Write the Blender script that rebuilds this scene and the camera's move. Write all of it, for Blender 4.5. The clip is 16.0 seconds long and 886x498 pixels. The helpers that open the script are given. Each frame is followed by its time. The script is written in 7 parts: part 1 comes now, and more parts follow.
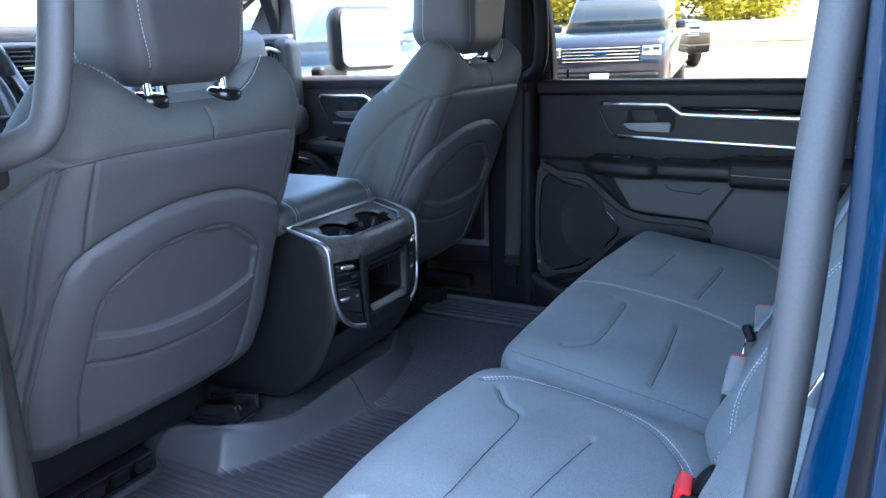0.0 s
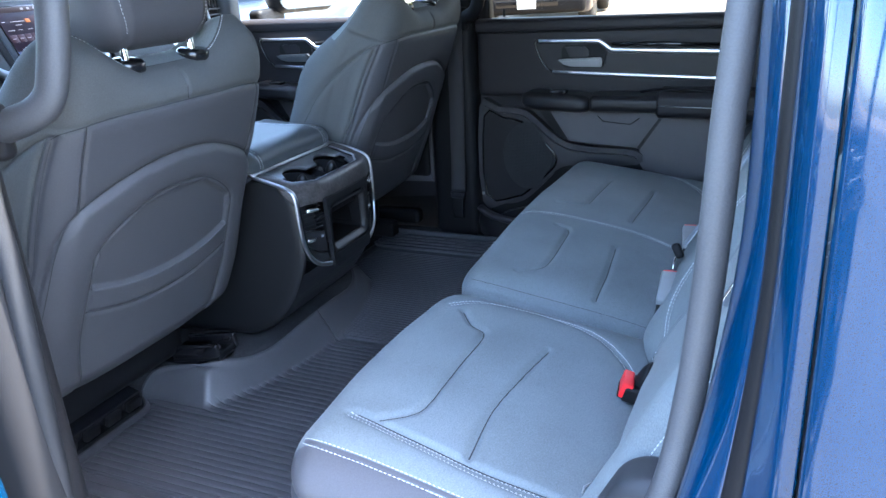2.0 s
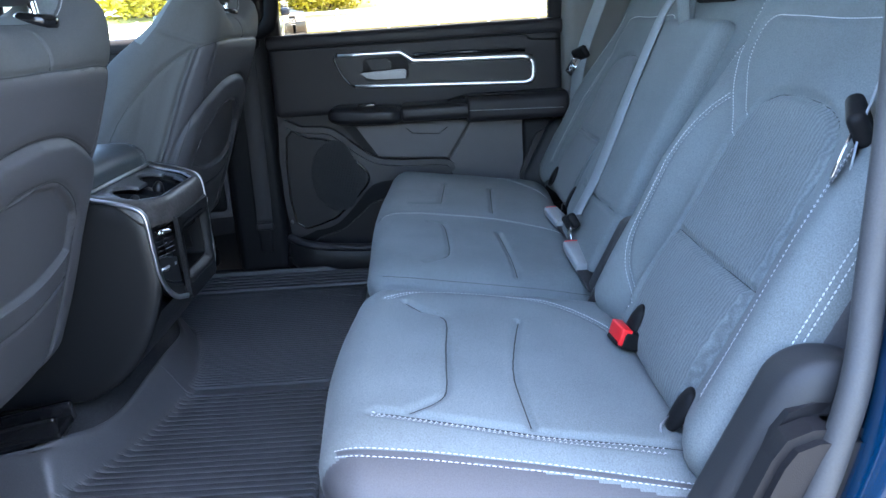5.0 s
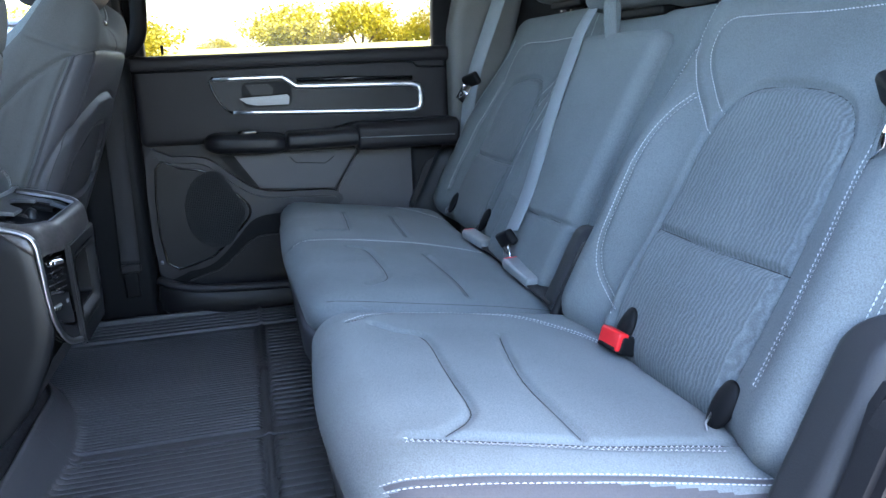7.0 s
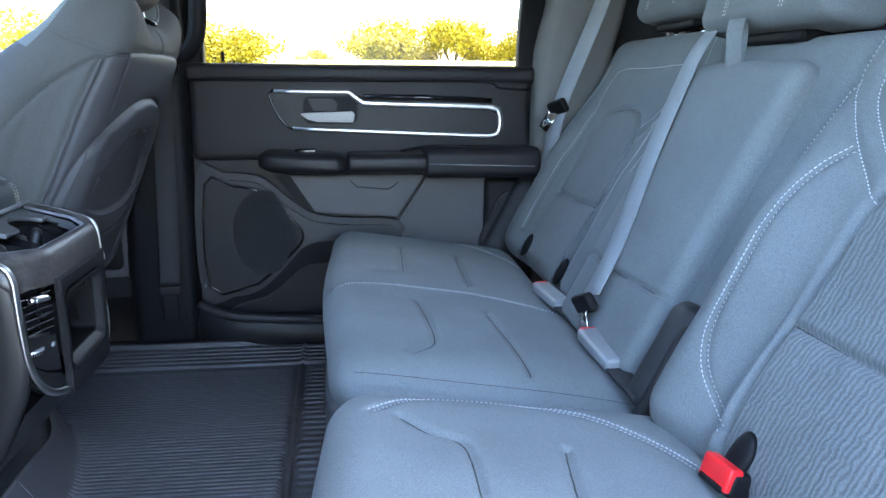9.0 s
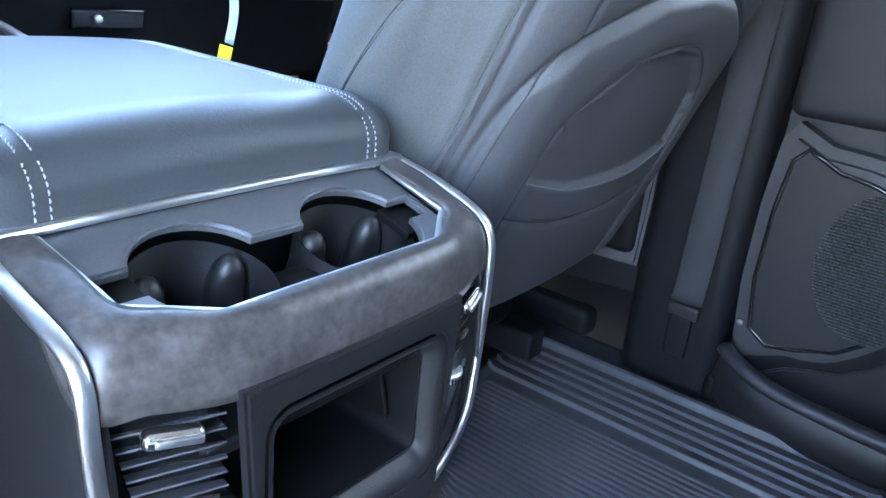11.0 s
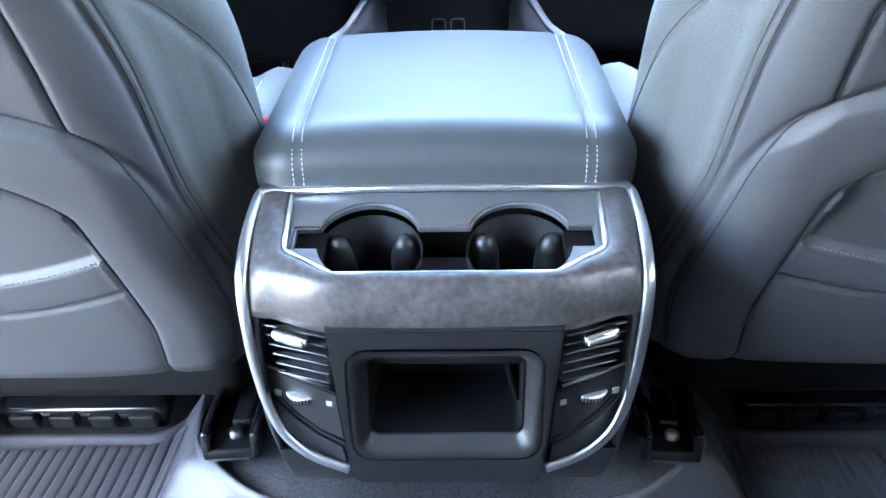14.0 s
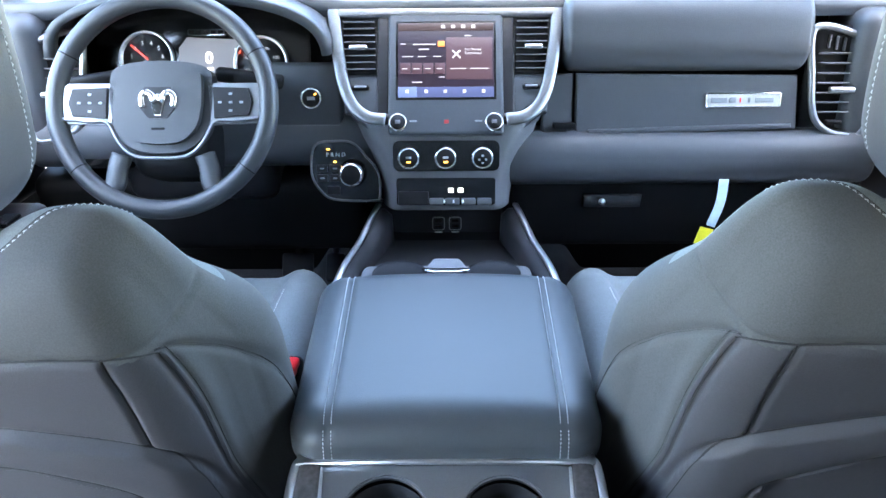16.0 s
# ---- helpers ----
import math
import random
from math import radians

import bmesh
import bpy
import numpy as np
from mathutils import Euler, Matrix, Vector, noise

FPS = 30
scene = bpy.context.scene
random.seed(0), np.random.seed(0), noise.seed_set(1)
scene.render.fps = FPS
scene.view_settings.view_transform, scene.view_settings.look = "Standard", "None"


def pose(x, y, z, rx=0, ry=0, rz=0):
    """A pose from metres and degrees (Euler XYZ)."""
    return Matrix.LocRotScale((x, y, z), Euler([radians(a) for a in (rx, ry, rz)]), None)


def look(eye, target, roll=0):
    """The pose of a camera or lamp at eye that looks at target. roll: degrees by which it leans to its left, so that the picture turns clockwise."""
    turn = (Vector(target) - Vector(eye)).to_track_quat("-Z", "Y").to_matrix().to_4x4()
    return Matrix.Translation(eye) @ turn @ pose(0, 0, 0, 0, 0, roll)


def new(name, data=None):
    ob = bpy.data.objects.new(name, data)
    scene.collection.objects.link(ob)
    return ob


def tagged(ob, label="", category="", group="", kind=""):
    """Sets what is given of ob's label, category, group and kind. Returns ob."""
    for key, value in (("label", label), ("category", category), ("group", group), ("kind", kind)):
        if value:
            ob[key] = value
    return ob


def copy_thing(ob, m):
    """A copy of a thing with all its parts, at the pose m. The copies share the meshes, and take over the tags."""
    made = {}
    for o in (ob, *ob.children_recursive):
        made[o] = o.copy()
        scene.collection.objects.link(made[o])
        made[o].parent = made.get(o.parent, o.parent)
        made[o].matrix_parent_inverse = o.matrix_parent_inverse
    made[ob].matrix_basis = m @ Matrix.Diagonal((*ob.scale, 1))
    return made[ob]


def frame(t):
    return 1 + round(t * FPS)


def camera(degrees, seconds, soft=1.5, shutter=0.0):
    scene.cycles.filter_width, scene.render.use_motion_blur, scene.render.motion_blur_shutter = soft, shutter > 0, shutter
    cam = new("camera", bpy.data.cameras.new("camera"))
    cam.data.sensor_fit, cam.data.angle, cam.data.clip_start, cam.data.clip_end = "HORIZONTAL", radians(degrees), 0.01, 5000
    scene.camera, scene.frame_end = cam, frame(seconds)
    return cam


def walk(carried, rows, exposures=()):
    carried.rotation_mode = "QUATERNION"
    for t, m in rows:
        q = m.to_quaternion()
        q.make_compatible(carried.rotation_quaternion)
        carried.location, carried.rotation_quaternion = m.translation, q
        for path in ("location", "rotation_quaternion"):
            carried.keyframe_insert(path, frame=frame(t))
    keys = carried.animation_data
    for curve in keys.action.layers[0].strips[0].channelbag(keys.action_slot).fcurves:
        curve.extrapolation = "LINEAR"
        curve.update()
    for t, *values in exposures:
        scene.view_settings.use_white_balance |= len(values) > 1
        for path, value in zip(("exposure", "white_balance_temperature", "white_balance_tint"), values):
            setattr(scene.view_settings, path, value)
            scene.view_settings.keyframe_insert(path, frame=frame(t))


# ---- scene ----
cam = camera(60.7, 16.0)
PATH = [
    (0, (-1.273, -0.981, 0.805), (0.407, -0.03, 0.283), -2.0),
    (0.5, (-1.325, -0.976, 0.816), (0.347, -0.053, 0.224), -2.5),
    (1, (-1.362, -0.99, 0.835), (0.307, -0.101, 0.184), -2.9),
    (1.5, (-1.38, -1.002, 0.853), (0.297, -0.156, 0.166), -3.2),
    (2, (-1.397, -0.992, 0.855), (0.306, -0.212, 0.153), -3.5),
    (2.5, (-1.412, -0.948, 0.838), (0.333, -0.268, 0.136), -3.9),
    (3, (-1.422, -0.87, 0.809), (0.374, -0.322, 0.12), -4.0),
    (3.5, (-1.436, -0.79, 0.792), (0.406, -0.389, 0.124), -4.1),
    (4, (-1.433, -0.716, 0.775), (0.442, -0.452, 0.133), -4.1),
    (4.5, (-1.419, -0.663, 0.744), (0.479, -0.52, 0.13), -4.1),
    (6.8, (-1.311, -0.416, 0.646), (0.583, -0.842, 0.164), -2.7),
    (7, (-1.297, -0.403, 0.644), (0.589, -0.868, 0.168), -2.6),
    (7.5, (-1.284, -0.373, 0.638), (0.589, -0.909, 0.184), -1.9),
    (8, (-1.276, -0.372, 0.633), (0.605, -0.893, 0.195), -1.2),
    (8.5, (-1.209, -0.421, 0.635), (0.697, -0.846, 0.205), -0.5),
    (9, (-1.071, -0.479, 0.648), (0.865, -0.745, 0.223), 0.4),
    (9.5, (-0.889, -0.462, 0.655), (1.057, -0.466, 0.192), 0.1),
    (10, (-0.686, -0.417, 0.635), (1.235, -0.198, 0.124), 1.7),
    (10.2, (-0.595, -0.392, 0.62), (1.304, -0.05, 0.094), 2.4),
    (12.3, (-0.048, -0.443, 0.626), (0.143, 1.241, -0.436), 1.8),
    (12.5, (-0.03, -0.466, 0.634), (0.089, 1.202, -0.464), 0.9),
    (13, (-0.016, -0.498, 0.645), (0.041, 1.168, -0.459), 0.1),
    (13.5, (-0.009, -0.531, 0.669), (-0.001, 1.16, -0.4), -0.6),
    (14, (0.009, -0.597, 0.743), (-0.024, 1.143, -0.242), -1.1),
    (14.5, (0.009, -0.617, 0.854), (-0.022, 1.113, -0.149), -1.0),
    (15, (0.007, -0.632, 0.917), (-0.02, 1.137, -0.016), -0.8),
    (15.5, (0.007, -0.646, 0.979), (-0.014, 1.156, 0.112), -0.6),
    (16, (0.005, -0.645, 1.005), (-0.012, 1.18, 0.186), -0.5),
]
walk(cam, [(t, look(eye, target, roll)) for t, eye, target, roll in PATH], exposures=[(0, 4.50, 5800, 8), (2, 4.60, 5900, 8), (4.5, 4.46, 6100, 8), (7, 4.58, 6300, 8), (8.2, 4.67, 6350, 8), (9, 4.93, 6320, 8), (10, 5.68, 6250, 8), (12.5, 6.42, 6300, 7), (13.5, 6.75, 6450, 6), (14.5, 6.24, 6550, 6), (16, 5.54, 6500, 7)])

# ---- world, sun ----
SUN_EL, SUN_AZ = radians(66), radians(172)          # azimuth from +y (ahead) towards +x
world = bpy.data.worlds.new("sky")
scene.world = world
world.use_nodes = True
wn = world.node_tree.nodes
sky = wn.new("ShaderNodeTexSky")
sky.sky_type, sky.sun_disc = "NISHITA", False
sky.sun_elevation, sky.sun_rotation = SUN_EL, SUN_AZ
sky.air_density, sky.dust_density, sky.ozone_density = 1.0, 2.0, 1.0
world.node_tree.links.new(sky.outputs[0], wn["Background"].inputs[0])
wn["Background"].inputs[1].default_value = 0.15
sun = new("sun", bpy.data.lights.new("sun", "SUN"))
sun.data.energy, sun.data.angle, sun.data.color = 4.0, radians(0.6), (1.0, 0.94, 0.85)
sun.matrix_world = look((0, 0, 0), (-math.sin(SUN_AZ) * math.cos(SUN_EL), -math.cos(SUN_AZ) * math.cos(SUN_EL), -math.sin(SUN_EL)))

# ---- materials ----


def material(name, color, rough=0.6, metal=0.0, grain=(0, 0.0), stain=(0, 0.0), bump=0.0, spec=0.5, sheen=0.0, coat=0.0, stretch=(1, 1, 1)):
    """A surface with fine grain (scale, share), broad stains (scale, share) and relief, in metres of the place."""
    m = bpy.data.materials.new(name)
    m.use_nodes = True
    t, p = m.node_tree, m.node_tree.nodes["Principled BSDF"]
    p.inputs["Base Color"].default_value = (*color, 1)
    p.inputs["Roughness"].default_value, p.inputs["Metallic"].default_value = rough, metal
    p.inputs["Specular IOR Level"].default_value = spec
    p.inputs["Sheen Weight"].default_value, p.inputs["Sheen Roughness"].default_value = sheen, 0.4
    p.inputs["Coat Weight"].default_value, p.inputs["Coat Roughness"].default_value = coat, 0.03
    co = t.nodes.new("ShaderNodeTexCoord")
    mp = t.nodes.new("ShaderNodeMapping")
    mp.inputs["Scale"].default_value = stretch
    t.links.new(co.outputs["Object"], mp.inputs[0])

    def tex(scale, detail=4):
        n = t.nodes.new("ShaderNodeTexNoise")
        n.inputs["Scale"].default_value, n.inputs["Detail"].default_value = scale, detail
        t.links.new(mp.outputs[0], n.inputs["Vector"])
        return n

    last = None
    for scale, share in (stain, grain):
        if not share:
            continue
        n, r, mix = tex(scale), t.nodes.new("ShaderNodeMapRange"), t.nodes.new("ShaderNodeMix")
        r.inputs[1].default_value, r.inputs[2].default_value = 0.3, 0.7
        r.inputs[3].default_value, r.inputs[4].default_value = 1 - share, 1 + share
        t.links.new(n.outputs[0], r.inputs[0])
        mix.data_type, mix.blend_type = "RGBA", "MULTIPLY"
        mix.inputs[0].default_value = 1
        if last:
            t.links.new(last, mix.inputs[6])
        else:
            mix.inputs[6].default_value = (*color, 1)
        t.links.new(r.outputs[0], mix.inputs[7])
        last = mix.outputs[2]
        if (scale, share) == stain:
            rr = t.nodes.new("ShaderNodeMapRange")
            rr.inputs[3].default_value, rr.inputs[4].default_value = max(0.02, rough - 0.3 * rough * share * 3), min(1, rough + 0.3 * rough * share * 3)
            t.links.new(n.outputs[0], rr.inputs[0])
            t.links.new(rr.outputs[0], p.inputs["Roughness"])
    if last:
        t.links.new(last, p.inputs["Base Color"])
    if bump:
        n, b = tex(grain[0] or 800, 6), t.nodes.new("ShaderNodeBump")
        b.inputs["Strength"].default_value, b.inputs["Distance"].default_value = bump, 0.0012
        t.links.new(n.outputs[0], b.inputs["Height"])
        t.links.new(b.outputs[0], p.inputs["Normal"])
    return m


def ribbed_cloth(name, color, lean):
    """Woven seat cloth with wandering raised lines that run up the seat."""
    m = material(name, color, 0.9, grain=(620, 0.20), stain=(9, 0.08), bump=0.18, sheen=0.12, spec=0.2)
    t, p = m.node_tree, m.node_tree.nodes["Principled BSDF"]
    co, mp, w = t.nodes.new("ShaderNodeTexCoord"), t.nodes.new("ShaderNodeMapping"), t.nodes.new("ShaderNodeTexWave")
    mp.inputs["Rotation"].default_value = (0, 0, lean)
    t.links.new(co.outputs["Object"], mp.inputs[0])
    t.links.new(mp.outputs[0], w.inputs["Vector"])
    w.bands_direction = "X"
    w.inputs["Scale"].default_value, w.inputs["Distortion"].default_value = 46, 5.5
    w.inputs["Detail"].default_value, w.inputs["Detail Scale"].default_value = 3.0, 1.5
    b = t.nodes.new("ShaderNodeBump")
    b.inputs["Strength"].default_value, b.inputs["Distance"].default_value = 0.28, 0.002
    t.links.new(w.outputs["Fac"], b.inputs["Height"])
    old = p.inputs["Normal"].links[0].from_socket
    t.links.new(old, b.inputs["Normal"])
    t.links.new(b.outputs[0], p.inputs["Normal"])
    src = p.inputs["Base Color"].links[0].from_socket
    r, mix = t.nodes.new("ShaderNodeMapRange"), t.nodes.new("ShaderNodeMix")
    r.inputs[3].default_value, r.inputs[4].default_value = 0.84, 1.20
    t.links.new(w.outputs["Fac"], r.inputs[0])
    mix.data_type, mix.blend_type = "RGBA", "MULTIPLY"
    mix.inputs[0].default_value = 1
    t.links.new(src, mix.inputs[6])
    t.links.new(r.outputs[0], mix.inputs[7])
    t.links.new(mix.outputs[2], p.inputs["Base Color"])
    return m


def glowing(name, color, strength):
    m = bpy.data.materials.new(name)
    m.use_nodes = True
    p = m.node_tree.nodes["Principled BSDF"]
    p.inputs["Base Color"].default_value = (*[c * 0.3 for c in color], 1)
    p.inputs["Emission Color"].default_value, p.inputs["Emission Strength"].default_value = (*color, 1), strength
    p.inputs["Roughness"].default_value = 0.3
    return m


def window_glass(name, tint):
    m = bpy.data.materials.new(name)
    m.use_nodes = True
    t = m.node_tree
    t.nodes.clear()
    out, mix = t.nodes.new("ShaderNodeOutputMaterial"), t.nodes.new("ShaderNodeMixShader")
    tr, gl, fr = t.nodes.new("ShaderNodeBsdfTransparent"), t.nodes.new("ShaderNodeBsdfGlossy"), t.nodes.new("ShaderNodeFresnel")
    tr.inputs[0].default_value = (*tint, 1)
    gl.inputs["Roughness"].default_value = 0.0
    fr.inputs[0].default_value = 1.45
    t.links.new(fr.outputs[0], mix.inputs[0])
    t.links.new(tr.outputs[0], mix.inputs[1])
    t.links.new(gl.outputs[0], mix.inputs[2])
    t.links.new(mix.outputs[0], out.inputs[0])
    return m


CLOTH = material("seat_cloth", (0.140, 0.156, 0.160), 0.95, grain=(680, 0.22), stain=(7, 0.12), bump=0.17, sheen=0.06, spec=0.2)
CLOTH_RIB = ribbed_cloth("seat_cloth_ribbed", (0.126, 0.140, 0.144), 0)
DOOR_VINYL = material("door_vinyl", (0.0160, 0.0146, 0.0166), 0.5, grain=(650, 0.10), stain=(5, 0.08), bump=0.25, spec=0.24)
DASH_VINYL = material("dash_vinyl", (0.047, 0.051, 0.058), 0.5, grain=(650, 0.10), stain=(5, 0.08), bump=0.25, spec=0.4)
FLAP_GREY = material("flap_plastic", (0.056, 0.052, 0.057), 0.5, grain=(900, 0.10), stain=(4, 0.07), bump=0.25)
# Door plastic made lighter: light caught by upward faces is put into the colour.
LIT_PLASTIC = material("lit_plastic", (0.027, 0.025, 0.028), 0.45, grain=(900, 0.10), stain=(4, 0.07), bump=0.25, spec=0.35)
VINYL = material("seat_vinyl", (0.019, 0.019, 0.021), 0.55, grain=(650, 0.10), stain=(5, 0.08), bump=0.25, spec=0.4)
SIDE_VINYL = material("seat_side_vinyl", (0.054, 0.053, 0.058), 0.55, grain=(650, 0.10), stain=(5, 0.08), bump=0.22, spec=0.35)
FLANK_AND_LIT_TOP = material("seat_flank_cloth_and_lit_top", (0.070, 0.072, 0.072), 0.8, grain=(680, 0.16), stain=(6, 0.08), bump=0.2, spec=0.25)
ARM_VINYL = material("armrest_vinyl", (0.044, 0.050, 0.055), 0.44, grain=(700, 0.06), stain=(6, 0.05), bump=0.22, spec=0.40)
THREAD = material("thread", (0.43, 0.44, 0.45), 0.8, grain=(900, 0.2))
DARK_THREAD = material("dark_thread", (0.075, 0.075, 0.08), 0.8, grain=(900, 0.2))
SEAM = material("seam_thread", (0.020, 0.021, 0.023), 0.9, grain=(900, 0.2))
PLASTIC = material("soft_plastic", (0.0125, 0.0118, 0.0134), 0.40, grain=(900, 0.10), stain=(4, 0.08), bump=0.3, spec=0.28)
CONSOLE_BLACK = material("console_black", (0.010, 0.010, 0.011), 0.40, grain=(900, 0.10), stain=(4, 0.08), bump=0.2, spec=0.42)
SATIN_DECK = material("satin_deck", (0.22, 0.23, 0.25), 0.36, 0.8, grain=(900, 0.06), stain=(8, 0.08))
SLAT = material("slat_gloss", (0.05, 0.05, 0.054), 0.18, stain=(12, 0.1))
PLASTIC_GREY = material("grey_plastic", (0.10, 0.10, 0.105), 0.5, grain=(900, 0.10), stain=(4, 0.07), bump=0.25, spec=0.45)
PLASTIC_DARK = material("black_plastic", (0.006, 0.006, 0.007), 0.55, grain=(900, 0.12), stain=(5, 0.10), bump=0.2, spec=0.16)
GLOSS_BLACK = material("gloss_black", (0.008, 0.008, 0.009), 0.12, stain=(12, 0.10))
PILLAR_TRIM = material("pillar_trim", (0.0120, 0.0112, 0.0122), 0.6, grain=(800, 0.10), stain=(4, 0.08), bump=0.25, spec=0.25)
PILLAR_PALE = material("pale_pillar_trim", (0.13, 0.13, 0.125), 0.7, grain=(600, 0.12), stain=(4, 0.07), bump=0.3)
BEZEL = material("satin_bezel", (0.60, 0.61, 0.63), 0.34, 1.0, stain=(30, 0.05))
STACK_TRIM = material("satin_stack_trim", (0.27, 0.28, 0.295), 0.40, 1.0, stain=(30, 0.06))
LIGHT_TRIM = material("headliner", (0.42, 0.42, 0.40), 0.95, grain=(500, 0.12), stain=(4, 0.05), bump=0.3)
CHROME = material("satin_chrome", (0.56, 0.57, 0.59), 0.36, 1.0, stain=(30, 0.06))
BRIGHT_CHROME = material("bright_chrome", (0.85, 0.86, 0.88), 0.08, 1.0, stain=(30, 0.05))
HANDLE = material("satin_handle", (0.16, 0.165, 0.172), 0.45, 1.0, stain=(30, 0.06))
STEEL = material("dull_steel", (0.26, 0.26, 0.27), 0.45, 1.0, grain=(300, 0.1), stain=(20, 0.15))
MARBLED = material("dark_film_trim", (0.060, 0.054, 0.053), 0.44, 0.35, grain=(170, 0.30), stain=(42, 0.34), coat=0.12)
CARPET = material("carpet", (0.044, 0.044, 0.046), 0.98, grain=(420, 0.45), stain=(12, 0.25), bump=1.0, spec=0.1)
MAT_RUBBER = material("mat_rubber", (0.052, 0.052, 0.058), 0.42, grain=(500, 0.15), stain=(6, 0.18), bump=0.3)
# Darker copy of the seal rubber, for the run that faces away from light.
SHADED_SEAL = material("shaded_seal_rubber", (0.016, 0.016, 0.018), 0.6, grain=(500, 0.12), stain=(6, 0.15), bump=0.25, spec=0.35)
BADGE = material("badge_silver", (0.55, 0.55, 0.52), 0.35, 0.3, stain=(30, 0.08))
RUBBER = material("seal_rubber", (0.042, 0.042, 0.045), 0.6, grain=(500, 0.12), stain=(6, 0.12), bump=0.25)
WEBBING = material("belt_webbing", (0.22, 0.24, 0.26), 0.75, grain=(900, 0.2), stain=(10, 0.06), bump=0.6, spec=0.3)
WEBBING_DARK = material("dark_webbing", (0.024, 0.023, 0.025), 0.75, grain=(900, 0.2), stain=(10, 0.06), bump=0.6, spec=0.3)
RED = material("red_button", (0.72, 0.015, 0.02), 0.35, stain=(40, 0.05))
BUCKLE_GREY = material("buckle_grey", (0.22, 0.23, 0.24), 0.4, stain=(30, 0.06))
PAINT = material("blue_paint", (0.001, 0.022, 0.060), 0.12, 0.12, grain=(1500, 0.22), stain=(3, 0.03), coat=0.6)
GLASS = window_glass("window_glass", (0.93, 0.95, 0.94))
PRIVACY = window_glass("privacy_glass", (0.36, 0.33, 0.28))
# Console plastic darkened: the shade inside bin and notches is put into the colour.
BIN_SHADE = material("bin_shade", (0.0035, 0.0035, 0.004), 0.5, grain=(900, 0.12), stain=(5, 0.10), bump=0.2, spec=0.18)
DEEP_TINT = window_glass("deep_tinted_glass", (0.16, 0.15, 0.13))
WHITE_INK = material("white_ink", (0.75, 0.75, 0.75), 0.5)

# ---- shapes ----


def link(name, verts, faces, mat, parent=None, label="", smooth=True):
    me = bpy.data.meshes.new(name)
    me.from_pydata([tuple(map(float, v)) for v in verts], [], [tuple(map(int, f)) for f in faces])
    me.materials.append(mat)
    if smooth:
        me.polygons.foreach_set("use_smooth", [True] * len(me.polygons))
    me.update()
    ob = new(name, me)
    if parent:
        ob.parent = parent
    if label:
        ob["label"] = label
    return ob


def part(name, bm, mat, parent, label="", smooth=False):
    """Links a bmesh as one mesh under a thing or a part."""
    bmesh.ops.recalc_face_normals(bm, faces=bm.faces)
    me = bpy.data.meshes.new(name)
    bm.to_mesh(me)
    bm.free()
    me.materials.append(mat)
    if smooth:
        me.polygons.foreach_set("use_smooth", [True] * len(me.polygons))
    ob = new(name, me)
    if parent:
        ob.parent = parent
    if label:
        ob["label"] = label
    return ob


def thing(name, label, category, group="", kind=""):
    return tagged(new(name), label, category, group, kind)


def axis_steps(h, r, n, k):
    e = [h - r + r * math.tan(i / k * math.pi / 4) for i in range(1, k + 1)]
    return np.concatenate([-np.array(e[::-1]), np.linspace(-(h - r), h - r, n + 1), e])


def box_grid(xs, ys, zs):
    n = (len(xs), len(ys), len(zs))
    inside = np.zeros(n, bool)
    inside[1:-1, 1:-1, 1:-1] = True
    idx = np.full(n, -1)
    idx[~inside] = np.arange((~inside).sum())
    g = np.stack(np.meshgrid(xs, ys, zs, indexing="ij"), -1)[~inside]
    out = []
    for ax in range(3):
        for end, flip in ((0, True), (-1, False)):
            s = np.take(idx, end, axis=ax)
            a, b, c, d = s[:-1, :-1], s[1:, :-1], s[1:, 1:], s[:-1, 1:]
            q = np.stack([a, b, c, d], -1).reshape(-1, 4)
            if flip != (ax == 1):
                q = q[:, ::-1]
            out.append(q)
    return g, np.concatenate(out)


class Pad:
    """A rounded block, its faces finely divided, with relief and a bend of its own, placed by m."""

    def __init__(self, size, r, n=(8, 8, 8), disp=None, warp=None, m=None, k=4):
        self.h = np.array(size, float) / 2
        self.r = np.minimum(np.array(r if hasattr(r, "__len__") else (r, r, r), float), self.h * 0.999)
        self.n, self.disp, self.warp, self.k = n, disp, warp, k
        self.m = np.array(m if m is not None else Matrix.Identity(4))

    def on(self, p):
        p = np.array(p, float)
        inner = np.clip(p, -(self.h - self.r), self.h - self.r)
        d = (p - inner) / self.r
        nrm = d / np.maximum(np.linalg.norm(d, axis=1), 1e-9)[:, None]
        q = inner + nrm * self.r
        if self.disp:
            q = q + nrm * self.disp(q, nrm)[:, None]
        if self.warp:
            q = self.warp(q)
        return q @ self.m[:3, :3].T + self.m[:3, 3]

    def data(self):
        g, f = box_grid(*[axis_steps(self.h[i], self.r[i], self.n[i], self.k) for i in range(3)])
        return self.on(g), (f if np.linalg.det(self.m[:3, :3]) > 0 else f[:, ::-1])

    def make(self, name, mat, parent=None, label=""):
        return link(name, *self.data(), mat, parent, label)


def block(name, c, s, r, mat, parent=None, label="", rot=(0, 0, 0), k=2, n=(1, 1, 1)):
    """A rounded block at c of size s, turned by degrees."""
    return Pad(s, r, n, m=pose(*c, *rot), k=k).make(name, mat, parent, label)


def seg_dist(p, line):
    """Distance of points (n, 2) from a polyline."""
    a, b = np.array(line[:-1], float), np.array(line[1:], float)
    ab = b - a
    t = np.einsum("nsk,sk->ns", p[:, None] - a[None], ab) / np.maximum((ab ** 2).sum(1), 1e-12)
    near = a[None] + np.clip(t, 0, 1)[..., None] * ab[None]
    return np.sqrt(((p[:, None] - near) ** 2).sum(2).min(1))


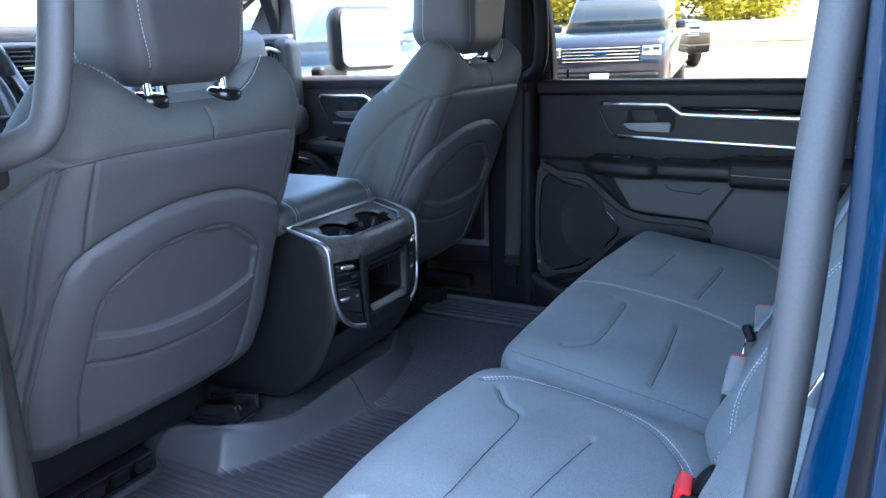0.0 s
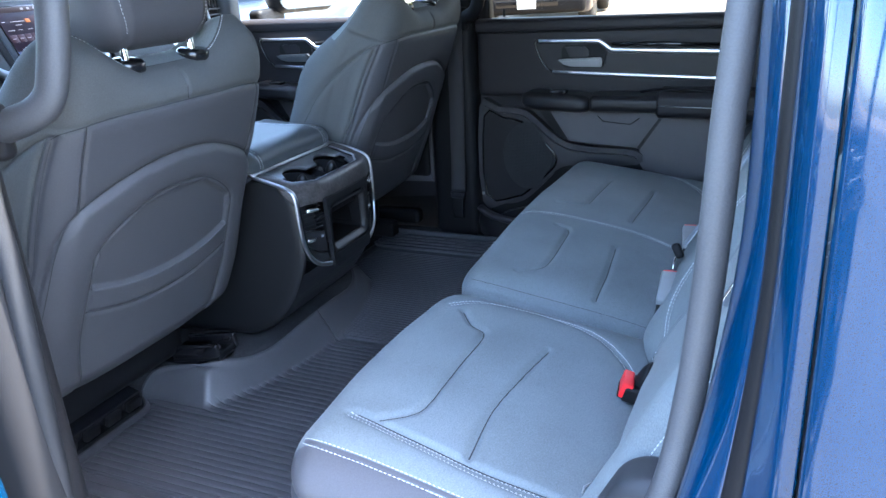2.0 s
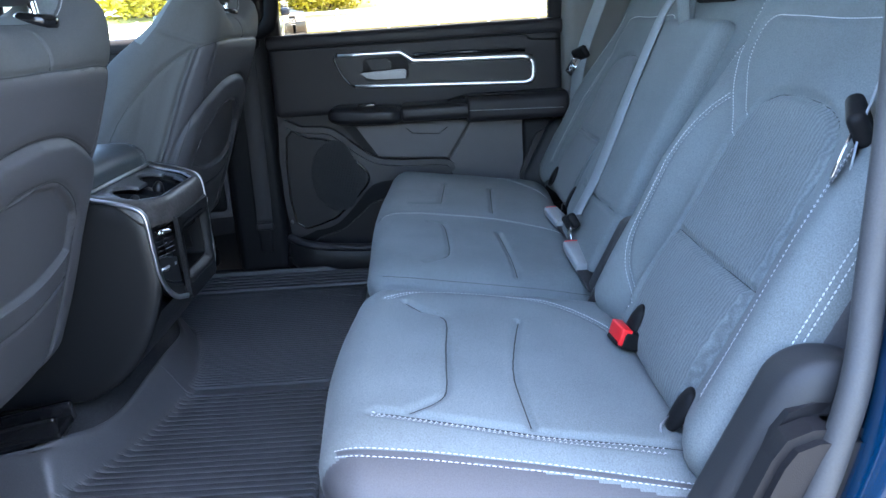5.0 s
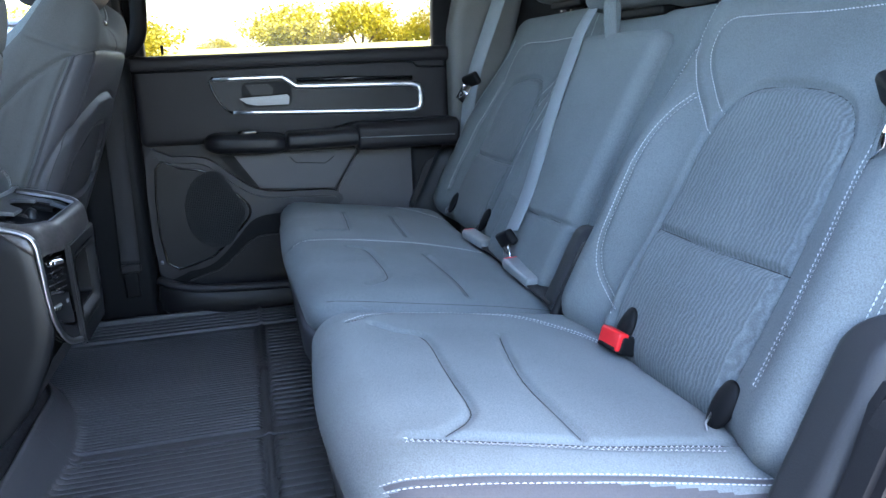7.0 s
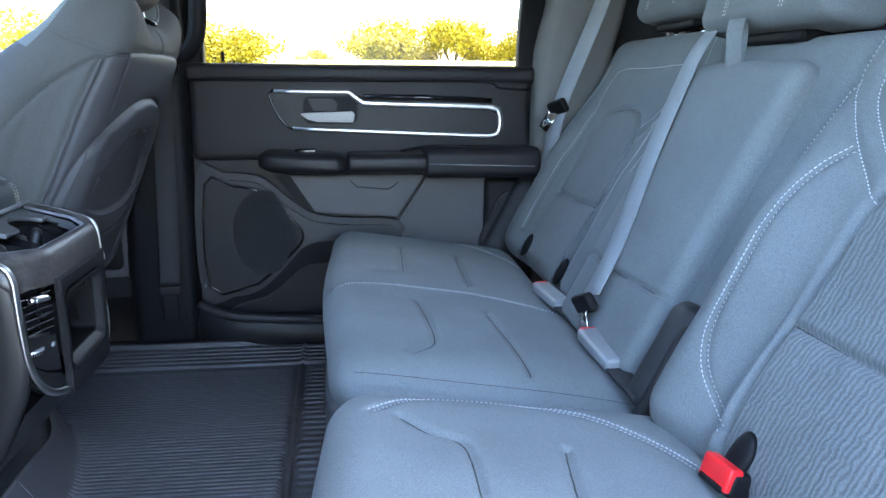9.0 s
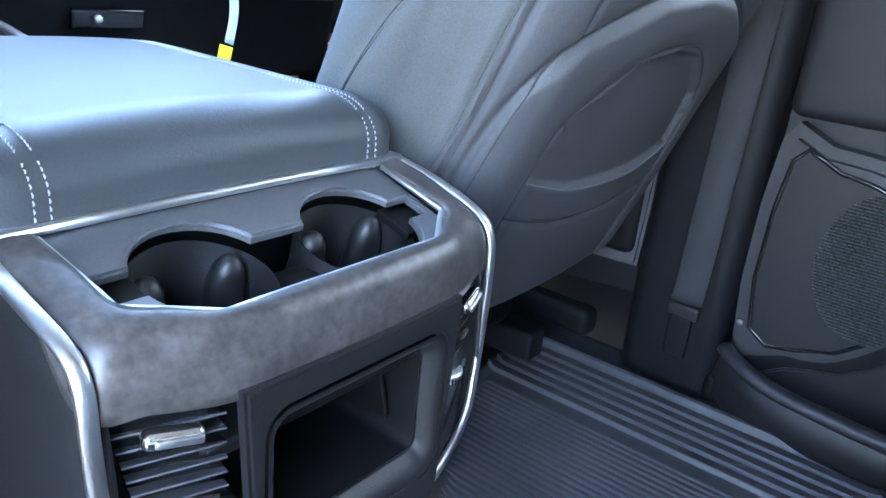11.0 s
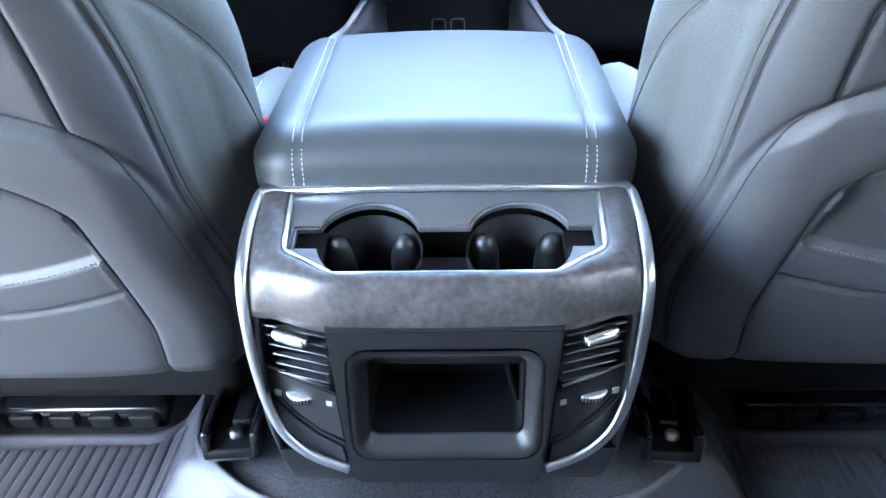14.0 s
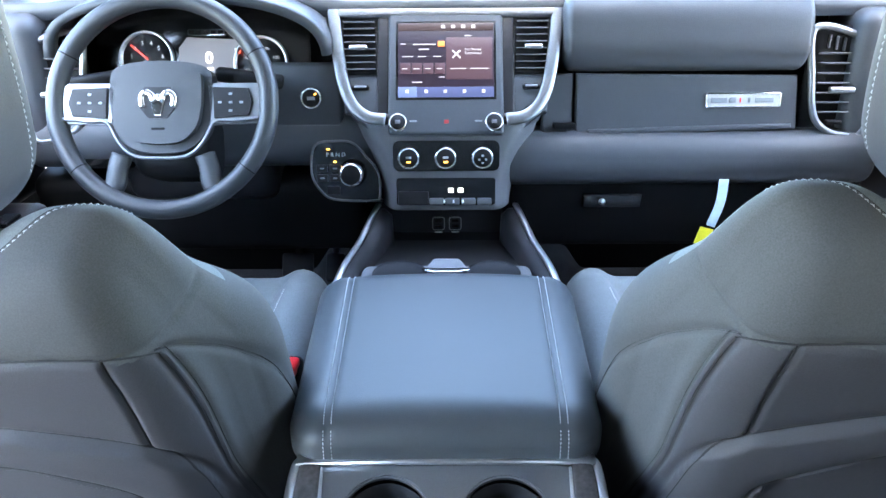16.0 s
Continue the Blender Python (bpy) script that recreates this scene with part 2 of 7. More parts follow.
def smooth_line(pts, n=8, closed=False):
    """A smooth curve through points."""
    p = [np.array(q, float) for q in pts]
    if closed:
        p = [p[-1]] + p + [p[0], p[1]]
    else:
        p = [2 * p[0] - p[1]] + p + [2 * p[-1] - p[-2]]
    out = []
    for i in range(1, len(p) - 2):
        a, b, c, d = p[i - 1:i + 3]
        for j in range(n):
            t = j / n
            out.append(0.5 * (2 * b + (c - a) * t + (2 * a - 5 * b + 4 * c - d) * t * t + (3 * b - a - 3 * c + d) * t ** 3))
    if not closed:
        out.append(p[-2])
    return np.array(out)


def resample(line, step):
    line = np.array(line, float)
    d = np.concatenate([[0], np.cumsum(np.linalg.norm(np.diff(line, axis=0), axis=1))])
    s = np.arange(0, d[-1], step)
    return np.stack([np.interp(s, d, line[:, i]) for i in range(line.shape[1])], 1)


def stitches(name, place, lines, parent, mat=None, step=0.0056, width=0.0016, lift=0.0007, fill=0.70, flip=1):
    """Rows of thread along 2D lines on a surface: place turns (n, 2) into (n, 3)."""
    vs, fs = [], []
    for line in lines:
        p = resample(line, step)
        if len(p) < 3:
            continue
        tan = np.gradient(p, axis=0)
        tan /= np.maximum(np.linalg.norm(tan, axis=1), 1e-9)[:, None]
        side = np.stack([-tan[:, 1], tan[:, 0]], 1)
        a, b = place(p), place(p + tan * step * fill)
        w = place(p + side * 0.002) - a
        w /= np.maximum(np.linalg.norm(w, axis=1), 1e-9)[:, None]
        t = (b - a) / np.maximum(np.linalg.norm(b - a, axis=1), 1e-9)[:, None]
        up = np.cross(t, w) * flip
        for i in range(len(p)):
            o = len(vs)
            hw, u = w[i] * width / 2, up[i] * lift
            mid = (a[i] + b[i]) / 2 + u * 2.4
            vs += [a[i] - hw * 0.5, a[i] + hw * 0.5, b[i] + hw * 0.5, b[i] - hw * 0.5, mid - hw - u, mid + hw - u, mid + u * 0.6]
            fs += [(o, o + 4, o + 6), (o + 1, o, o + 6), (o + 5, o + 1, o + 6), (o + 2, o + 5, o + 6), (o + 3, o + 2, o + 6), (o + 4, o + 3, o + 6)]
    return tagged(link(name, vs, fs, mat or THREAD, parent), kind="stuff")


def seam_lines(place, lines, parent, mat=None, width=0.0022, lift=0.0003, flip=1):
    """Sewn seams: narrow dark ribbons along 2D lines on a surface."""
    vs, fs = [], []
    for line in lines:
        p = resample(np.array(line), 0.005)
        tan = np.gradient(p, axis=0)
        tan /= np.maximum(np.linalg.norm(tan, axis=1), 1e-9)[:, None]
        side = np.stack([-tan[:, 1], tan[:, 0]], 1) * width / 2
        a, b = place(p - side), place(p + side)
        t = np.gradient((a + b) / 2, axis=0)
        up = np.cross(t, b - a) * flip
        up /= np.maximum(np.linalg.norm(up, axis=1), 1e-12)[:, None]
        o = len(vs)
        for i in range(len(p)):
            vs += [a[i] - up[i] * lift, (a[i] + b[i]) / 2 + up[i] * lift * 2, b[i] - up[i] * lift]
        for i in range(len(p) - 1):
            k = o + 3 * i
            fs += [(k, k + 3, k + 4, k + 1), (k + 1, k + 4, k + 5, k + 2)]
    return tagged(link("seam", vs, fs, mat or SEAM, parent), kind="stuff")


def sweep(name, pts, prof, mat, parent=None, label="", up=(0, 0, 1), closed=False, smooth=True, caps=True, scale=None):
    """A profile (list of (side, up)) carried along a 3D line."""
    p = np.array(pts, float)
    tan = np.gradient(p, axis=0)
    if closed:
        tan = np.roll(p, -1, 0) - np.roll(p, 1, 0)
    tan /= np.maximum(np.linalg.norm(tan, axis=1), 1e-9)[:, None]
    ups = np.array(up, float)
    ups = np.broadcast_to(ups, p.shape) if ups.ndim == 1 else ups
    side = np.cross(tan, ups)
    side /= np.maximum(np.linalg.norm(side, axis=1), 1e-9)[:, None]
    u = np.cross(side, tan)
    q, vs, fs, m = np.array(prof, float), [], [], len(prof)
    for i in range(len(p)):
        k = 1 if scale is None else scale[i]
        vs += list(p[i] + k * (q[:, :1] * side[i] + q[:, 1:] * u[i]))
    n = len(p)
    for i in range(n if closed else n - 1):
        for j in range(m):
            a, b = i * m + j, i * m + (j + 1) % m
            c, d = ((i + 1) % n) * m + (j + 1) % m, ((i + 1) % n) * m + j
            fs.append((a, b, c, d))
    if caps and not closed:
        fs.append(tuple(range(m))[::-1])
        fs.append(tuple(range((n - 1) * m, n * m)))
    return link(name, vs, fs, mat, parent, label, smooth)


def ring(r, n=12, rx=None):
    return [(r * math.cos(2 * math.pi * i / n), (rx or r) * math.sin(2 * math.pi * i / n)) for i in range(n)]


def strip_profile(w, h):
    c = min(w, h) * 0.3
    return [(-w / 2, -h / 2 + c), (-w / 2 + c, -h / 2), (w / 2 - c, -h / 2), (w / 2, -h / 2 + c), (w / 2, h / 2 - c), (w / 2 - c, h / 2), (-w / 2 + c, h / 2), (-w / 2, h / 2 - c)]


def tube(name, pts, r, mat, parent=None, label="", n=12, closed=False, scale=None):
    t = np.array(pts[1], float) - np.array(pts[0], float)
    up = (0, 0, 1) if abs(t[2]) < 0.9 * np.linalg.norm(t) else (0, 1, 0.01)
    return sweep(name, pts, ring(r, n), mat, parent, label, up, closed, scale=scale)


def lathe(name, prof, m, mat, parent=None, label="", n=24):
    """A turned piece: (radius, height) rows about the local z of m."""
    vs, fs, mm = [], [], np.array(m)
    for r, h in prof:
        for i in range(n):
            a = 2 * math.pi * i / n
            vs.append(mm[:3, :3] @ np.array([r * math.cos(a), r * math.sin(a), h]) + mm[:3, 3])
    for j in range(len(prof) - 1):
        for i in range(n):
            fs.append((j * n + i, j * n + (i + 1) % n, (j + 1) * n + (i + 1) % n, (j + 1) * n + i))
    fs.append(tuple(range(n))[::-1])
    fs.append(tuple(range((len(prof) - 1) * n, len(prof) * n)))
    return link(name, vs, fs, mat, parent, label)


def plate(name, outline, depth, m, mat, parent=None, label="", bevel=0.003, holes=()):
    """A flat piece: a 2D outline with holes, from local z = 0 to depth, its front edges rounded, placed by m."""
    bm = bmesh.new()
    loops = []
    for pts in (outline, *holes):
        vs = [bm.verts.new((x, y, 0)) for x, y in pts]
        loops.append([bm.edges.new((vs[i], vs[(i + 1) % len(vs)])) for i in range(len(vs))])
    if holes:
        bmesh.ops.triangle_fill(bm, use_beauty=True, edges=[e for l in loops for e in l])
    else:
        bm.faces.new([v for v in bm.verts])
    faces = bm.faces[:]
    bmesh.ops.recalc_face_normals(bm, faces=faces)
    if faces[0].normal.z < 0:
        bmesh.ops.reverse_faces(bm, faces=faces)
    top = bmesh.ops.extrude_face_region(bm, geom=faces)
    tv = [g for g in top["geom"] if isinstance(g, bmesh.types.BMVert)]
    bmesh.ops.translate(bm, verts=tv, vec=(0, 0, depth))
    bm.normal_update()
    if bevel:
        tops = set(tv)
        es = [e for e in bm.edges if e.verts[0] in tops and e.verts[1] in tops and len(e.link_faces) == 2 and abs(e.link_faces[0].normal.z - e.link_faces[1].normal.z) > 0.5]
        bmesh.ops.bevel(bm, geom=es, offset=bevel, segments=2, affect="EDGES", clamp_overlap=True)
    bmesh.ops.transform(bm, matrix=Matrix(m), verts=bm.verts)
    return part(name, bm, mat, parent, label)


def rounded_rect(x0, y0, x1, y1, r, n=5):
    out = []
    for cx, cy, a0 in ((x1 - r, y1 - r, 0), (x0 + r, y1 - r, 90), (x0 + r, y0 + r, 180), (x1 - r, y0 + r, 270)):
        out += [(cx + r * math.cos(radians(a0 + 90 * i / n)), cy + r * math.sin(radians(a0 + 90 * i / n))) for i in range(n + 1)]
    return out


def sheet(name, f, nu, nv, mat, parent=None, label="", thick=0.0):
    """A surface f(u, v) -> (n, 3) with u, v in 0..1; with thickness below it if asked for."""
    u, v = np.meshgrid(np.linspace(0, 1, nu + 1), np.linspace(0, 1, nv + 1), indexing="ij")
    p = f(u.ravel(), v.ravel())
    i = np.arange((nu + 1) * (nv + 1)).reshape(nu + 1, nv + 1)
    q = np.stack([i[:-1, :-1], i[1:, :-1], i[1:, 1:], i[:-1, 1:]], -1).reshape(-1, 4)
    ob = link(name, p, q, mat, parent, label)
    if thick:
        s = ob.modifiers.new("thickness", "SOLIDIFY")
        s.thickness, s.offset = thick, -1
    return ob


def frame_of(x, y, z, o):
    """A pose with the given axes and origin."""
    m = Matrix.Identity(4)
    for i, v in enumerate((x, y, z, o)):
        for j in range(3):
            m[j][i] = v[j]
    return m


def facing_left(x=0.0):
    """Local (a, b, c) = (towards the rear, up, out to the left): for things on the right-hand doors."""
    return frame_of((0, -1, 0), (0, 0, 1), (-1, 0, 0), (x, 0, 0))


def facing_back(y=0.0):
    """Local (a, b, c) = (right, up, towards the rear)."""
    return frame_of((1, 0, 0), (0, 0, 1), (0, -1, 0), (0, y, 0))


def step01(t):
    t = np.clip(t, 0, 1)
    return t * t * (3 - 2 * t)


def groove(p, lines, w, depth):
    out = np.zeros(len(p))
    for l in lines:
        out = np.minimum(out, -depth * np.exp(-(seg_dist(p, l) / w) ** 2))
    return out

# ---- the cab: floor, pillars, roof ----


def tunnel_edge(x):
    return 0.07 * (np.abs(x) / 0.3) ** 2


def floor_height(x, y):
    d = np.maximum(np.abs(x) - 0.31, tunnel_edge(x) - y)
    hump = 0.072 * (1 - step01(d / 0.065))
    ramp = 0.10 * step01((y - 0.75) / 0.5)
    return hump + ramp


floor_ob = sheet("floor", lambda u, v: np.stack([-0.88 + 1.76 * u, -1.3 + 2.62 * v, floor_height(-0.88 + 1.76 * u, -1.3 + 2.62 * v) - 0.004], 1), 120, 160, CARPET, thick=0.03)
tagged(floor_ob, "black carpeted cab floor with a raised centre tunnel", "floor", kind="structure")


def wall_sheet(name, path, z0, z1, mat, label, thick=0.02, nz=24, shift=None):
    """A wall along a plan line, with a sideways shift by height."""
    p = np.array(path, float)
    n = len(p) - 1

    def f(u, v):
        i = np.clip((u * n).astype(int), 0, n - 1)
        t = (u * n - i)[:, None]
        q = p[i] * (1 - t) + p[i + 1] * t
        z = z0 + (z1 - z0) * v
        if shift:
            q = q + shift(z)
        return np.stack([q[:, 0], q[:, 1], z], 1)
    return tagged(sheet(name, f, n, nz, mat, thick=thick), label, "wall", kind="structure")


def cab_lean(z):
    """The cab's sides lean inwards above the belt line."""
    return 0.16 * step01((z - 0.72) / 0.5) * (z > 0.72)


# roof and headliner
Pad((1.46, 2.02, 0.05), (0.08, 0.08, 0.024), (6, 6, 1), warp=lambda q: q + np.stack([0 * q[:, 0], 0 * q[:, 0], -0.05 * (q[:, 0] / 0.73) ** 2 - 0.03 * (q[:, 1] / 0.87) ** 4], 1), m=pose(0, -0.37, 1.24)).make("ceiling", LIGHT_TRIM)
tagged(bpy.data.objects["ceiling"], "pale grey fabric headliner over the cab", "ceiling", kind="structure")
# Unseen roof, stretched sideways and rearwards to block direct sun.
Pad((1.70, 2.08, 0.03), (0.1, 0.1, 0.014), (6, 6, 1), warp=lambda q: q + np.stack([0 * q[:, 0], 0 * q[:, 0], -0.06 * (q[:, 0] / 0.8) ** 2 - 0.03 * (q[:, 1] / 0.9) ** 4], 1), m=pose(0, -0.37, 1.295)).make("roof", PAINT)
tagged(bpy.data.objects["roof"], "blue painted steel cab roof", "roof", kind="structure")

# rear wall with its window
wall_sheet("wall_rear_low", [(-0.86, -1.27), (0.86, -1.27)], 0.0, 0.76, CARPET, "black lined rear wall of the cab", 0.04, 6)
for s in (-1, 1):
    Pad((0.24, 0.06, 0.54), 0.025, m=pose(s * 0.74, -1.25, 0.99, 0, s * -10)).make("pillar_rear", PILLAR_TRIM)
    tagged(bpy.data.objects["pillar_rear" if s < 0 else "pillar_rear.001"], "grey plastic rear corner pillar trim", "pillar", kind="structure")
wall_sheet("wall_rear_corner", [(0.87, -1.13), (0.76, -1.185), (0.655, -1.228)], 0.55, 1.2, PILLAR_TRIM, "dark grey trim across the rear corner of the cab", 0.012, 10, shift=lambda z: np.stack([-cab_lean(z), 0 * z], 1))
block("window_header", (0, -1.25, 1.17), (1.4, 0.05, 0.09), 0.02, PILLAR_TRIM)
tagged(bpy.data.objects["window_header"], "grey trim above the rear window", "trim", kind="structure")
pane = block("window_1", (0, -1.26, 0.945), (1.28, 0.006, 0.38), 0.002, DEEP_TINT)
tagged(pane, "dark tinted fixed rear window glass", "window", kind="structure")

# right-hand side: belt-line sill, pillars, glass
def right_pillar(name, y, w, label, z0=0.0, z1=1.24, depth=0.10, mat=PILLAR_TRIM, lean=0.0):
    m = Pad((depth, w, z1 - z0), (0.03, 0.03, 0.03), (2, 2, 10), warp=lambda q: q + np.stack([-cab_lean(q[:, 2] + (z0 + z1) / 2), lean * np.maximum(0, q[:, 2] + (z0 + z1) / 2 - 0.7), 0 * q[:, 0]], 1), m=pose(0.86, y, (z0 + z1) / 2)).make(name, mat)
    return tagged(m, label, "pillar", kind="structure")


right_pillar("pillar_right_middle", -0.045, 0.16, "dark grey plastic centre pillar trim", depth=0.13, mat=PLASTIC_DARK)
right_pillar("pillar_right_back", -1.06, 0.19, "pale grey fabric back pillar trim beside the rear seat", depth=0.16, lean=-0.2, mat=PILLAR_PALE)
wall_sheet("wall_right", [(0.93, -1.3), (0.93, 1.3)], -0.15, 0.66, PAINT, "blue painted outer right side of the cab", 0.02, 4)
wall_sheet("wall_lining_right", [(0.897, -1.3), (0.897, 1.3)], -0.05, 0.66, PLASTIC_DARK, "black lining inside the right side of the cab", 0.006, 4)
wall_sheet("wall_left", [(-0.95, -0.215), (-0.955, 0.4), (-0.95, 1.3)], -0.15, 0.68, PAINT, "blue painted outer left side of the cab", 0.02, 10, shift=lambda z: np.stack([0.012 * np.cos(z * 5), 0 * z], 1))
for s, y0, y1, name in ((1, -0.95, -0.15, "window_2"), (1, 0.06, 0.95, "window_3"), (-1, 0.0, 0.95, "window_4")):
    def glass(u, v, s=s, y0=y0, y1=y1):
        z = 0.69 + 0.47 * v
        y = y0 + (y1 - y0) * u
        if y1 > 0.5:
            y = y0 + (y1 - 0.55 * v * (u) - y0) * u
        return np.stack([s * (0.905 - cab_lean(z)), y, z], 1)
    tinted = name == "window_2"
    g = tagged(sheet(name, glass, 4, 6, PRIVACY if tinted else GLASS), "tinted rear door window glass" if tinted else "clear front door window glass", "window", kind="structure")
    g.visible_shadow = tinted

# left-hand pillars
def left_pillar():
    m = Pad((0.075, 0.2, 1.24), (0.03, 0.035, 0.03), (2, 2, 10), warp=lambda q: q + np.stack([cab_lean(q[:, 2] + 0.62), 0 * q[:, 0], 0 * q[:, 0]], 1), m=pose(-0.884, -0.130, 0.62)).make("pillar_left_middle", PILLAR_TRIM)
    return tagged(m, "grey plastic centre pillar trim beside the open doorway", "pillar", kind="structure")


left_pillar()


def opening_edge():
    """The open doorway's edge as a 3D line."""
    return smooth_line([(-0.885, -0.205, 0.0), (-0.886, -0.220, 0.29), (-0.888, -0.240, 0.56), (-0.885, -0.243, 0.70), (-0.80, -0.235, 0.95), (-0.74, -0.25, 1.1), (-0.72, -0.5, 1.14), (-0.73, -0.85, 1.12),
                        (-0.765, -0.955, 0.95), (-0.81, -0.958, 0.72), (-0.83, -0.945, 0.50), (-0.86, -0.918, 0.38), (-0.88, -0.85, 0.20), (-0.89, -0.76, 0.04), (-0.89, -0.5, 0.0)], 8)


edge_line = opening_edge()
# One seal in two colours: shaded front run, lighter rear run.
seal = sweep("trim_door_seal", edge_line[:44], ring(0.0125, 14, 0.0115), SHADED_SEAL, up=(1, 0, 0.01))
tagged(seal, "rubber weather seal on the front of the open doorway, coloured as in shade", "seal", kind="structure")
rear_seal = sweep("trim_door_seal_rear", edge_line[43:], ring(0.0125, 14, 0.0115), RUBBER, up=(1, 0, 0.01))
tagged(rear_seal, "rubber weather seal round the rear of the open doorway, coloured as lit", "trim", kind="structure")


def back_corner(name, prof, mat, label, z0=-0.1, z1=1.25, follow=1.0):
    """Body panel behind the open doorway: plan points (x, y), following the doorway's curve by height."""
    p = smooth_line(np.array(prof, float), 6)
    n = len(p) - 1

    def f(u, v):
        i = np.clip(np.round(u * n).astype(int), 0, n)
        z = z0 + (z1 - z0) * v
        near = (1 - step01((p[i, 0] + 0.83) / -0.11)) * follow
        return np.stack([p[i, 0] + 0.55 * cab_lean(z) - 0.05 * np.clip((0.72 - z) / 0.34, 0, 1) * near, p[i, 1] + near * (0.045 * np.clip((0.68 - z) / 0.3, 0, 3) ** 1.6), z], 1)
    return tagged(sheet(name, f, n, 50, mat, thick=0.004), label, "panel", kind="structure")


back_corner("wall_jamb_inner", [(-0.79, -0.985), (-0.822, -0.976), (-0.85, -0.981), (-0.875, -0.99), (-0.88, -0.999)], PAINT, "blue painted door jamb step")
back_corner("trim_jamb_seal", [(-0.872, -0.994), (-0.884, -0.993), (-0.893, -0.998), (-0.892, -1.006)], PLASTIC_DARK, "thin black jamb seal strip")
back_corner("wall_jamb_outer", [(-0.886, -1.004), (-0.90, -1.0), (-0.922, -1.004), (-0.938, -1.012), (-0.942, -1.024)], PAINT, "blue painted outer door jamb step")
back_corner("trim_jamb_gap", [(-0.935, -1.03), (-0.945, -1.03), (-0.953, -1.034)], PLASTIC_DARK, "dark shut gap beside the cab corner panel")
back_corner("wall_back_corner", [(-0.946, -1.04), (-0.952, -1.026), (-0.962, -1.03), (-0.972, -1.06), (-0.98, -1.12), (-0.985, -1.3), (-0.98, -1.6)], PAINT, "glossy blue painted cab corner panel")
block("wall_sill_left", (-0.87, -0.3, -0.06), (0.16, 2.2, 0.12), 0.03, PLASTIC_DARK)
tagged(bpy.data.objects["wall_sill_left"], "black plastic door sill plate", "sill", kind="structure")

# sail panels at the front corners of the front door windows
SAIL = [(0.775, 0.695), (0.98, 0.695), (0.98, 0.86), (0.90, 0.965), (0.80, 1.03), (0.775, 0.96)]
tagged(plate("trim_sail_right", SAIL[::-1], 0.02, frame_of((0, 1, 0), (0, 0, 1), (1, 0, 0), (0.838, 0, 0)), PLASTIC, None, bevel=0.006), "black triangular sail panel in the front door window", "trim", kind="structure")
tagged(plate("trim_sail_left", [(-y, z) for y, z in SAIL], 0.02, facing_left(-0.838), PLASTIC, None, bevel=0.006), "black triangular sail panel in the front door window", "trim", kind="structure")

# windscreen and its pillars
for s in (-1, 1):
    c = smooth_line([(s * 0.72, 0.45, 1.2), (s * 0.77, 0.75, 1.1), (s * 0.84, 1.2, 0.88)], 6)
    tagged(sweep("pillar_front", c, strip_profile(0.11, 0.07), PILLAR_TRIM, up=(-s, 0, 0.4)), "grey front pillar trim beside the windscreen", "pillar", kind="structure")
ws = tagged(sheet("window_5", lambda u, v: np.stack([(-0.8 + 1.6 * u) * (1 - 0.1 * v), 1.3 - 0.83 * v - 0.12 * (2 * u - 1) ** 2, 0.86 + 0.33 * v], 1), 8, 6, GLASS), "wide curved windscreen glass", "window", kind="structure")
ws.visible_shadow = False
tagged(block("bonnet", (0, 2.0, 0.72), (1.8, 1.3, 0.2), 0.08, PAINT, k=4), "blue painted bonnet beyond the windscreen", "bonnet", kind="structure")

# ---- floor mats ----


def floor_mat(side):
    root = thing("floor_mat", "black ribbed rubber floor mat on the cab floor", "floor mat", "rear floor mats")

    def f(u, v):
        ax = 0.004 + 0.774 * u
        x = side * ax
        front = np.where(ax < 0.304, 0.088 * (ax / 0.304) ** 4 - 0.003, 0.085 + 0.095 * step01((ax - 0.304) / 0.03) + 0.045 * np.exp(-((ax - 0.355) / 0.03) ** 2))
        y = -0.60 + (front + 0.60) * v
        base = floor_height(x, y)
        flat = 1 - step01((base - 0.001) / 0.010)
        main = flat * (y < front - 0.024) * (ax > 0.025) * (ax < 0.60) * (y > -0.37) * (ax + 0.0 < 0.62)
        outer = flat * (ax > 0.625) * (ax < 0.76)
        rear = flat * (y < -0.395) * (ax > 0.03) * (ax < 0.60)
        per = 0.0165 if side < 0 else 0.0125
        rib = 0.0050 * main * step01((np.abs(np.sin(np.pi * ax / per)) - 0.30) / 0.35)
        rib += 0.008 * outer * step01((np.abs(np.sin(np.pi * ax / 0.026)) - 0.25) / 0.4)
        rib += 0.007 * rear * step01((np.abs(np.sin(np.pi * ax / 0.023)) - 0.25) / 0.4)
        rib += 0.003 * (ax < 0.012) * flat + 0.005 * np.exp(-((y + 0.383) / 0.004) ** 2) * flat
        lip = 0.008 * np.exp(-((v - 1) / 0.010) ** 2)
        wall = 0.018 * np.exp(-((ax - 0.766) / 0.009) ** 2)
        return np.stack([x, y, base + 0.006 + rib + lip + wall], 1)
    ob = sheet("mat_panel", f, 760, 130, MAT_RUBBER, root, thick=0.004)
    return root


floor_mat(-1)
floor_mat(1)

# ---- rear bench ----
TILT = 0.14


def cushion_top(y):
    return 0.322 + TILT * (y + 0.46)


